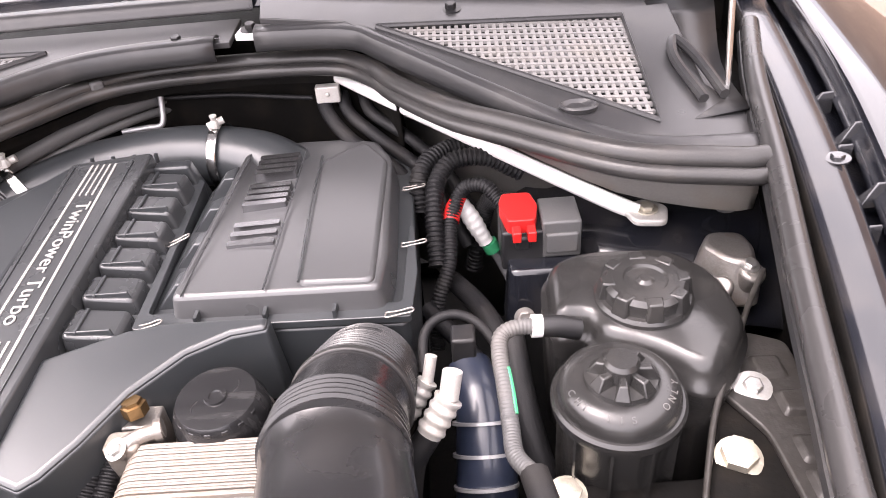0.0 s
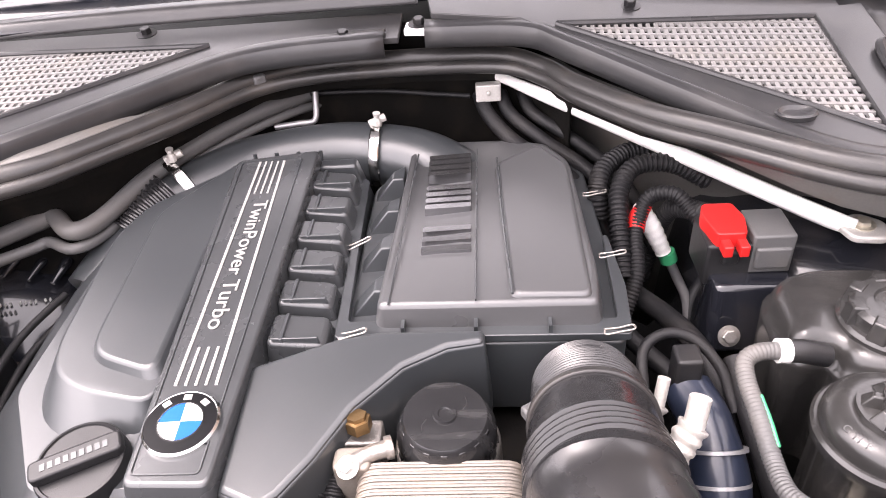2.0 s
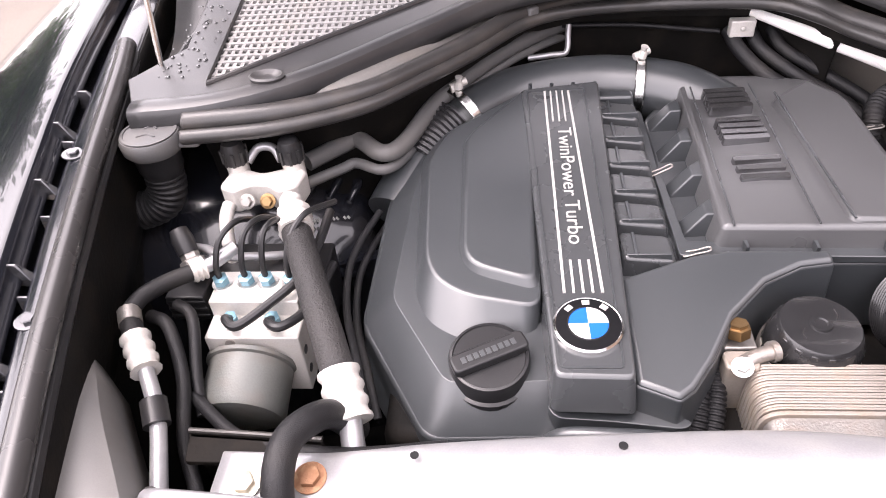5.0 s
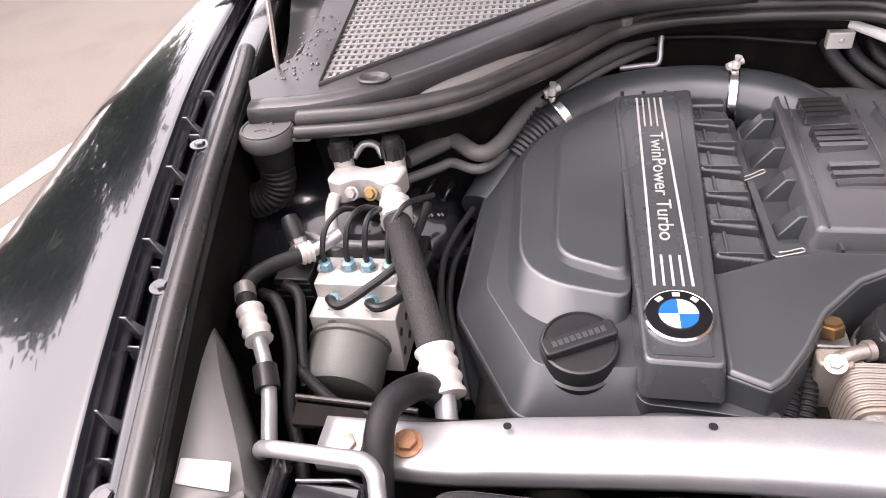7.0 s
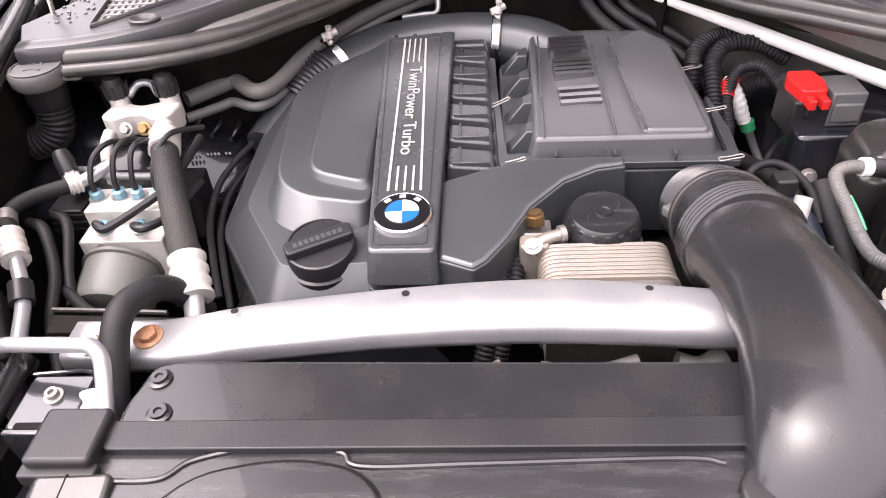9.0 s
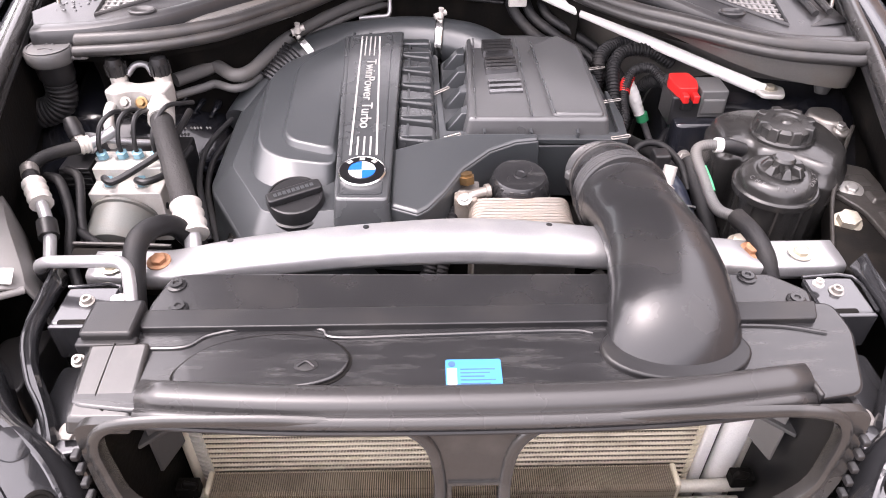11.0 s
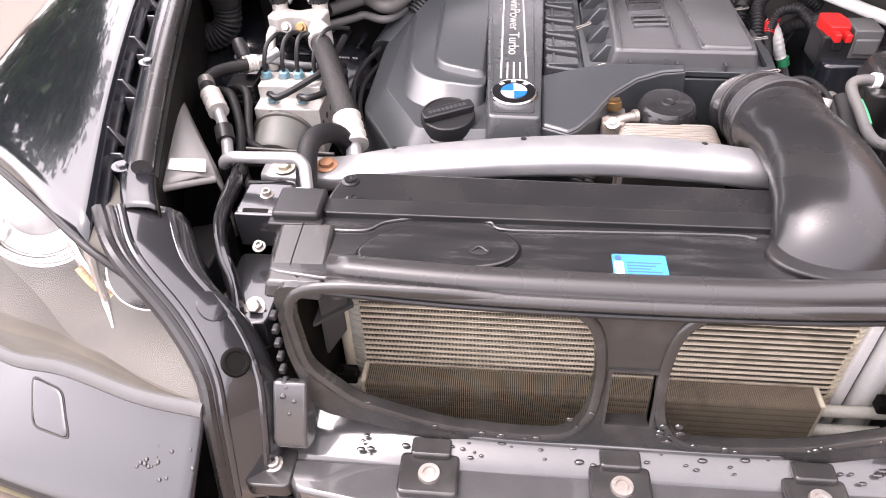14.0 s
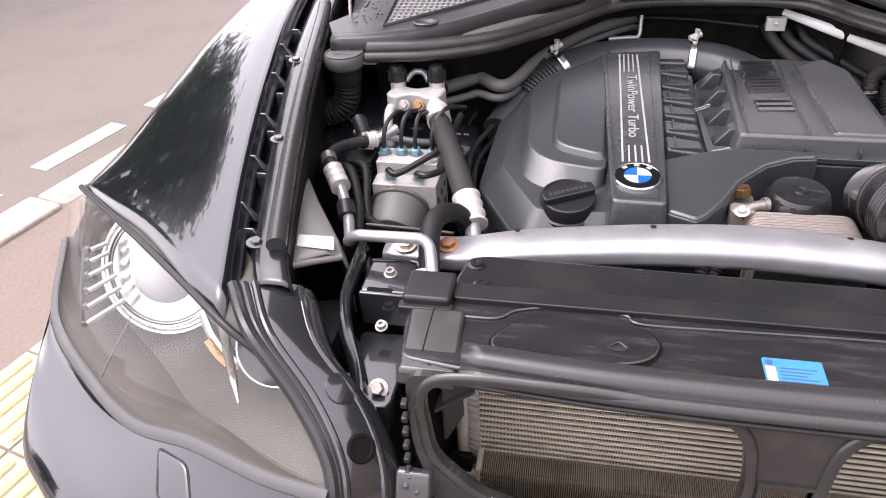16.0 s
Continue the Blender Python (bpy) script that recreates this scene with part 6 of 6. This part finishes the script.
part("hose", tube([(-.664, .402, .988), (-.652, .382, .984)], .0125, n=2), M_HOSE, hp)
part("lower_ferrule", tube([(-.653, .384, .984), (-.628, .345, .974)], .0145, n=2, ridge=.0028, pitch=.015), M_WHITE_ALU, hp, "crimped ferrule")
part("pipe", tube([(-.630, .348, .975), (-.605, .300, .955), (-.582, .235, .945), (-.572, .21, .945)], .009), M_ALU, hp)
part("pipe_sleeve", tube([(-.613, .315, .962), (-.602, .290, .953)], .0145, n=2), M_BLACK, hp, "black sleeve")
hp2 = thing("bent_refrigerant_pipe", "bent silver pipe over the strut brace", "pipe", at=(-.50, .19, .99))
part("pipe", tube([(-.565, .215, .925), (-.572, .208, .95), (-.567, .196, .978), (-.55, .189, .991), (-.53, .187, .993), (-.47, .180, .999), (-.452, .178, .999), (-.441, .170, .993), (-.436, .155, .98), (-.425, .115, .955), (-.415, .09, .935)], .0085, n=6), M_ALU, hp2)
part("shrink_sleeve", tube([(-.565, .215, .925), (-.5715, .209, .948), (-.568, .199, .973)], .0105), M_HOSE, hp2)
part("ferrule", tube([(-.448, .148, .965), (-.436, .105, .94)], .0115, n=2, ridge=.0025, pitch=.014), M_WHITE_ALU, hp2, "crimped ferrule")
hose("drain_hose", "thick black rubber hose over the brace", [(-.405, .325, .90), (-.418, .305, .955), (-.432, .283, .978), (-.448, .255, .985), (-.452, .225, .978), (-.448, .19, .955), (-.44, .15, .93), (-.432, .12, .90)], .0155, seg=16)
hose("wing_hose", "thin black hose beside the brake unit", [(-.665, .44, .96), (-.635, .42, .962), (-.61, .37, .93), (-.59, .30, .91), (-.56, .24, .89), (-.54, .17, .85)], .008)
hose("wing_hose", "thin black hose beside the brake unit", [(-.64, .46, .96), (-.615, .44, .955), (-.60, .38, .92), (-.585, .34, .90)], .007)
hose("loom_hose", "black cable loom along the brace", [(-.60, .36, .91), (-.54, .31, .915), (-.49, .285, .925), (-.40, .275, .93), (-.30, .285, .93)], .0075)
for dx, dz in ((0, 0), (.010, -.02)):
    hose("loom_cable", "thin black cable beside the engine cover", [(-.418 + dx, .66, .94 + dz), (-.436 + dx, .60, .938 + dz), (-.445 + dx, .55, .932 + dz), (-.438 + dx, .48, .925 + dz), (-.416 + dx, .41, .915 + dz), (-.40 + dx, .36, .89 + dz)], .005, category="cable", group="cables beside the cover")
bsh = thing("front_shelf", "grimy brown steel shelf before the pump motor", "shelf", at=(-.50, .28, .92))
part("top", prism(rounded([(-.575, .296), (-.43, .287), (-.43, .262), (-.57, .262)], .004), .925, .932), M_DARK, bsh, bevel=.002)
part("rear_lip", tube([(-.575, .297, .936), (-.50, .293, .936), (-.43, .288, .936)], .003, seg=8), M_GRIME, bsh)
part("face", prism([(-.575, .292), (-.43, .284), (-.43, .289), (-.575, .297)], .84, .932), M_DARK, bsh)
sn = thing("pressure_sensor", "black pressure sensor on a pale fitting", "sensor", at=(-.64, .53, .98))
part("fitting", join(lathe([(.016, 0), (.016, .016), (.012, .018), (.012, .03)], along((-.632, .515, .962), (-.35, .5, .6)), 6)), M_CAST, sn)
part("head", lathe([(.013, 0), (.014, .02), (.011, .034), (.004, .036)], along((-.642, .529, .98), (-.35, .5, .6)), 20), M_BLACK, sn)
hose("brake_crossing_pipe", "thin silver pipe across the tower", [(-.67, .56, .965), (-.63, .55, .97), (-.60, .53, .975), (-.555, .545, .96), (-.52, .56, .95)], .006, M_ALU, "pipe")

# left inner panel with a paper label, radiator bracket
ip = thing("wheelhouse_cover", "dusty grey plastic wheelhouse cover with paper label", "cover", at=(-.67, .25, .93))
part("shell", loft([[(-.705, .345, .99), (-.688, .350, .985), (-.682, .352, .90)], [(-.706, .275, .995), (-.645, .275, .988), (-.635, .28, .90)], [(-.655, .165, .998), (-.590, .190, .988), (-.580, .195, .88)], [(-.622, .094, 1.0), (-.561, .140, .986), (-.556, .145, .88)]], 4, 3), M_PANEL, ip, solid=.004)
part("lip", tube([(-.622, .092, 1.0), (-.59, .117, .994), (-.560, .140, .987)], .005), M_PANEL, ip)
part("paper_label", prism(rounded([(-.628, .162), (-.576, .162), (-.566, .132), (-.621, .135)], .002), 1.004, 1.005), M_PAPER, ip, "blank white paper label")
part("duct", prism(rounded([(-.63, .03), (-.56, .05), (-.56, .16), (-.62, .14)], .01), .60, .90), M_BLACK, ip, "black air duct", bevel=.006)
part("clip", hexbolt((-.575, .035, .902), (0, 0, 1), .008), M_BLACK, ip)
for sx in (-1, 1):
    rb = thing("radiator_bracket", "glossy black steel bracket with a pale screw", "bracket", "radiator brackets", at=(sx * .49, .14, .95))
    X = CX + sx * .49
    part("shelf", prism(rounded([(X - .034, .11), (X + .034, .11), (X + .034, .178), (X - .034, .178)], .006), .945, .956), M_FRAME, rb, bevel=.003)
    part("face", prism(rect(X - .034, .104, X + .034, .111), .90, .956), M_FRAME, rb, bevel=.002)
    part("screw", torx((X, .15, .956), (0, -.1, 1), .0065), M_CAST, rb, "pale star screw")
    part("flange", loft([[(X + sx * .045, .20, .955), (X + sx * .055, .20, .975), (X + sx * .06, .20, .94)], [(X + sx * .04, .08, .945), (X + sx * .048, .08, .965), (X + sx * .055, .08, .93)], [(X + sx * .0, .0, .90), (X + sx * .008, -.005, .915), (X + sx * .02, .0, .88)], [(X - sx * .02, -.07, .82), (X - sx * .012, -.08, .83), (X, -.07, .80)]], 5, 3), M_FRAME, rb, "curved edge flange", solid=.003)
    part("lower_plate", prism(rounded([(X - .035, -.05), (X + .04, -.03), (X + .04, .10), (X - .035, .10)], .01), .84, .89), M_FRAME, rb, bevel=.005)
    part("bolt", hexbolt((X + sx * -.018 + (0 if sx < 0 else -.0), -.008, .893), (0, -.6, .8), .009, .010), M_CAST, rb, "steel bolt")
    part("second_screw", torx((X + .0, .085, .915), (0, -.3, 1), .006), M_CAST, rb, "pale star screw")
    part("flange_edge", tube([(X + sx * .055, .20, .977), (X + sx * .050, .14, .972), (X + sx * .048, .08, .967), (X + sx * .030, .03, .945), (X + sx * .008, -.005, .917), (X - sx * .012, -.08, .832)], .0028, seg=8), M_FRAME, rb, "bright rolled edge")
    # dark insert that gives the shade of a slot
    part("slot", prism(rounded(rect(X - .024, .1095, X + .012, .1175), .003), .950, .9566), M_DARK, rb)
    part("shelf_edge", tube([(X - .034, .178, .957), (X + .034, .178, .957), (X + .036, .112, .957)], .0025, seg=8, n=3), M_FRAME, rb)


# ---- bay: reservoirs, terminal, hoses on the other side ----
ps = thing("fluid_reservoir", "dusty black fluid reservoir with ribbed screw cap", "reservoir", "reservoirs", at=(.545, .50, .9))
body = rounded([(.447, .49), (.452, .585), (.50, .608), (.60, .602), (.643, .55), (.648, .47), (.605, .405), (.578, .402), (.545, .437), (.494, .460), (.488, .494)], .026)
part("tank", stack([[V(x, y, z) for x, y in grown(body, g)] for g, z in ((.002, .80), (.008, .945), (.008, .952), (.004, .954), (.001, .970), (-.004, .980), (-.012, .985))], True), M_DUSTY, ps, "moulded black tank", sharp=70)
part("cap_skirt", lathe([(.052, .980), (.053, .990), (.050, .994)], Matrix.Translation((.547, .508, 0)), 40), M_DUSTY, ps)
cap = part("cap", lathe([(.045, .99), (.045, 1.008), (.040, 1.013), (.024, 1.013), (.022, 1.010), (.010, 1.010), (.006, 1.013)], Matrix.Translation((.547, .508, 0)), 40), M_DUSTY, ps, "ribbed screw cap")
for k in range(8):
    part("cap_grip", frustum([tuple((Matrix.Rotation(k * math.pi / 4, 2) @ Vector(p)) + Vector((.547, .508))) for p in ((.032, -.012), (.051, -.009), (.051, .009), (.032, .012))], .992, [tuple((Matrix.Rotation(k * math.pi / 4, 2) @ Vector(p)) + Vector((.547, .508))) for p in ((.033, -.010), (.047, -.007), (.047, .007), (.033, .010))], 1.014), M_DUSTY, cap, bevel=.002)
part("outlet", tube([(.472, .476, .975), (.445, .474, .984), (.425, .473, .986)], .012), M_BLACK, ps, "push-on connector")
p2 = thing("power_steering_reservoir", "round black power steering reservoir with lettered cap", "reservoir", "reservoirs", at=(.497, .39, .9))
pm = Matrix.Translation((.4955, .389, 0))
part("lid", lathe([(.060, .952), (.0645, .954), (.0655, .960), (.0655, .965), (.0625, .968), (.0600, .968), (.0590, .976), (.0565, .983), (.0500, .9885), (.0380, .9910), (.0350, .9905), (.0345, .9960), (.0, .9965)], pm, 56), M_DUSTY, p2, "lettered dished lid")
part("can", lathe([(.052, .80), (.055, .93), (.057, .955)], pm, 40), M_DUSTY, p2)
for k in range(10):
    part("can_rib", box((.497 + .056 * math.cos(k * .628), .386 + .056 * math.sin(k * .628), .90), (.010, .003, .13), Matrix.Rotation(k * .628, 4, "Z")), M_DUSTY, p2)
kn = part("knob", lathe([(.017, .997), (.017, 1.012), (.014, 1.016), (.0, 1.016)], pm, 28), M_DUSTY, p2, "round grip knob")
for k in range(7):
    a = k * 2 * math.pi / 7
    r2 = Matrix.Rotation(a, 2)
    part("knob_wing", frustum([tuple(r2 @ Vector(p) + Vector((.497, .386))) for p in ((.012, -.006), (.034, -.008), (.034, .008), (.012, .006))], .995, [tuple(r2 @ Vector(p) + Vector((.497, .386))) for p in ((.012, -.003), (.026, -.004), (.026, .004), (.012, .003))], 1.008), M_DUSTY, kn, bevel=.0015)
words = "CHF 11S  ONLY"
for i, ch in enumerate(words):
    a = radians(-75 + i * 13)
    if ch != " ":
        m = pm @ Matrix.Rotation(a, 4, "Z") @ Matrix.Translation((0, -.0530, .9868)) @ Matrix.Rotation(radians(18), 4, "X") @ Matrix.Translation((-.003, 0, 0))
        lettering(ch, .0095, m, "raised_letter", M_GREY, p2, .0008)

vh = thing("vent_hose", "thin ribbed hose with silver sheen and white clip", "hose", at=(.40, .43, .95))
part("hose", tube([(.43, .473, .986), (.405, .471, .988), (.389, .464, .984), (.385, .445, .977), (.387, .41, .967), (.389, .37, .954), (.390, .335, .955), (.402, .308, .963)], .0085, ridge=.0006, pitch=.004, n=8), M_GREY, vh)
part("clip", tube([(.432, .473, .986), (.421, .4725, .987)], .0125, n=2), M_WHITE, vh, "white clip")
part("print", tube([(.392, .425, .977), (.3945, .40, .969), (.3955, .378, .961)], .0022, seg=6), M_GREEN, vh, "green printed strip")
hose("foam_hose", "dark foam covered hose down to the carrier", [(.404, .306, .965), (.412, .26, .968), (.420, .225, .955), (.424, .20, .93)], .0135)
jt = thing("jump_start_terminal", "red cap on a black jump start terminal", "terminal", at=(.44, .67, .97))
part("red_cap", join(prism(rounded([(.405, .70), (.411, .722), (.448, .722), (.455, .69), (.448, .655), (.413, .655)], .006), .978, .998), prism(rounded(rect(.418, .638, .429, .66), .002), .975, .99), prism(rounded(rect(.437, .638, .448, .66), .002), .975, .99)), M_RED, jt, "bright red hinged cap", bevel=.003)
part("holder", join(box((.433, .69, .95), (.056, .07, .06)), box((.432, .655, .965), (.02, .012, .02))), M_BLACK, jt, bevel=.004)
part("bracket", frustum(rounded(rect(.405, .605, .515, .67), .016), .85, rounded(rect(.412, .628, .508, .67), .014), .938), M_PAINT_IN, jt, "glossy black bracket", bevel=.006)
part("bracket_bolt", hexbolt((.428, .600, .885), (0, -1, .5), .009), M_CAST, jt, "steel bolt")
single("relay_box", join(box((.482, .684, .965), (.050, .060, .055)), box((.482, .652, .962), (.042, .006, .03))), M_GREY, "small black relay box beside the terminal", "relay box", bevel=.004)
tc = thing("battery_cable", "black corrugated battery cable with red boot", "cable", at=(.36, .78, .94))
part("sleeve", tube([(.425, .72, .955), (.408, .752, .972), (.39, .768, .985), (.364, .778, .978), (.350, .772, .958), (.339, .747, .936), (.335, .70, .905), (.315, .665, .86), (.31, .64, .80)], .0095, ridge=.0012, pitch=.005), M_HOSE, tc)
part("red_boot", tube([(.358, .777, .966), (.346, .770, .950), (.340, .754, .938)], [.009, .0125, .0125]), M_RED, tc, "red rubber boot")
gs = thing("ground_cable_fitting", "white fitting with green ring on a metal pipe", "fitting", at=(.39, .77, .88))
part("white_body", tube([(.352, .79, .955), (.370, .787, .92), (.390, .783, .878)], [.010, .013, .011], n=3, ridge=.001, pitch=.012), M_WHITE, gs)
part("green_ring", tube([(.394, .783, .878), (.400, .782, .862)], .0125, n=2), M_GREEN, gs, "green ring")
part("pipe", tube([(.400, .782, .862), (.415, .78, .83), (.428, .765, .80), (.43, .74, .76)], .007), M_ALU, gs)
for r, pts in ((.0125, [(.297, .80, .93), (.297, .815, .97), (.31, .845, .985), (.345, .875, .99), (.39, .88, .99), (.44, .87, .97)]), (.0115, [(.318, .70, .90), (.318, .76, .955), (.325, .80, .98), (.35, .828, .995), (.40, .83, .995), (.45, .82, .97)]), (.012, [(.43, .72, .98), (.40, .80, .94), (.385, .82, .88), (.37, .82, .80)])):
    hose("corrugated_loom", "thick black corrugated cable loom behind the air box", pts, r, category="cable loom", group="corrugated looms", ridge=.0022, pitch=.007)
sv = thing("hose_coupling", "dark blue coupling with bright rings", "coupling", at=(.36, .40, .86))
part("body", tube([(.352, .50, .905), (.362, .455, .895), (.365, .41, .865), (.362, .375, .82), (.36, .35, .76)], [.026, .028, .033, .034, .034], seg=24), M_NAVY, sv)
for t in range(3):
    part("ring", tube([(.3645 - t * .001, .437 - t * .026, .8855 - t * .021), (.3645 - t * .001, .4345 - t * .026, .8830 - t * .021)], .0352, seg=28, n=2), M_ALU, sv, "bright ring")
part("clip", box((.348, .505, .93), (.028, .03, .05)), M_BLACK, sv, "black quick-release clip", bevel=.004)
for x, y, z, r in ((.310, .455, .945, .0065), (.333, .414, .962, .0105)):
    f2 = thing("service_fitting", "silver crimped service hose fitting", "fitting", "service fittings", at=(x, y, z))
    part("stem", tube([(x + .003, y + .008, z + .018), (x - .003, y - .004, z - .008)], r, n=2), M_WHITE_ALU, f2)
    part("ferrule", tube([(x - .003, y - .004, z - .008), (x - .026, y - .022, z - .040)], r + .003, n=2, ridge=.002, pitch=.011), M_WHITE_ALU, f2, "crimped ferrule")
    part("hose", tube([(x - .026, y - .022, z - .040), (x - .044, y - .036, z - .068), (x - .055, y - .055, z - .13)], r + .003), M_HOSE, f2)
hose("vacuum_hose", "thin black hose between the couplings", [(.30, .48, .92), (.305, .52, .945), (.33, .535, .955), (.36, .53, .95), (.385, .505, .93), (.395, .47, .90)], .006)
hose("coolant_hose", "black coolant hose beside the reservoir", [(.405, .52, .93), (.410, .46, .90), (.418, .42, .87), (.43, .39, .83), (.435, .37, .78)], .014)
hose("coolant_hose", "black coolant hose below the loom", [(.335, .72, .86), (.365, .66, .87), (.385, .60, .88), (.40, .55, .87), (.405, .50, .83)], .014)
hose("coolant_hose", "black coolant hose below the loom", [(.30, .66, .86), (.33, .62, .85), (.36, .58, .84), (.39, .55, .80)], .012)

st = thing("strut_mount", "cast aluminium strut mount", "strut mount", at=(.69, .62, .93))
part("casting", join(frustum(rounded([(.64, .63), (.66, .67), (.72, .67), (.735, .62), (.71, .57), (.67, .575)], .012), .90, rounded([(.655, .635), (.67, .66), (.71, .655), (.715, .62), (.70, .59), (.675, .60)], .012), .958), cyl((.700, .595, .92), (.1, -.3, 1), .016, .03), cyl((.668, .588, .91), (-.2, -.5, 1), .014, .035)), M_CAST, st, bevel=.005)
part("bolt", hexbolt((.700, .594, .951), (.1, -.3, 1), .008), M_STEEL, st)
part("sensor_boot", lathe([(.012, 0), (.015, .01), (.013, .03), (.007, .045), (.003, .06)], along((.70, .69, .97), (0, .1, 1)), 20), M_GREY, st)
wp = thing("inner_wing_bracket", "grimy folded steel inner wing bracket with bolts", "bracket", at=(.62, .34, .92))
part("plate", prism(rounded([(.535, .24), (.60, .40), (.66, .47), (.70, .44), (.68, .30), (.66, .20), (.60, .19)], .012), .88, .925), M_DARK, wp, bevel=.006)
part("ridge", tube([(.545, .27, .93), (.585, .37, .945), (.62, .43, .955), (.66, .50, .965), (.70, .56, .97)], .0032), M_GRIME, wp)
part("pale_panel", prism(rounded([(.60, .43), (.66, .50), (.70, .48), (.695, .28), (.64, .24), (.635, .36)], .01), .925, .934), M_GRIME, wp, "grimy bare panel", bevel=.003)
for k, (px, py) in enumerate(((.668, .445), (.676, .395), (.672, .34), (.668, .30))):
    part("pressing", frustum(rounded(rect(px - .020, py - .020, px + .016, py + .016), .006), .933, rounded(rect(px - .014, py - .014, px + .011, py + .011), .005), .938 + .002 * (k % 2)), M_GRIME, wp, bevel=.002)
part("bolt", hexbolt((.600, .338, .926), (-.1, -.2, 1), .017, .014, 1.3), M_ZINC, wp, "large yellowed bolt")
part("bolt", hexbolt((.640, .415, .935), (-.1, -.2, 1), .010, .007, 1.9), M_STEEL, wp, "washered bolt")
lb = thing("mount_bolt", "pale hexagon bolt beside the reservoir", "bolt", at=(.437, .33, .89))
part("head", hexbolt((.440, .335, .888), (0, -.2, 1), .014, .012, 1.4), M_ZINC, lb)
single("steel_shelf", prism(rounded([(.43, .29), (.60, .29), (.61, .34), (.58, .345), (.44, .345)], .008), .86, .888), M_DARK, "grimy steel shelf below the reservoir", "shelf", bevel=.004)
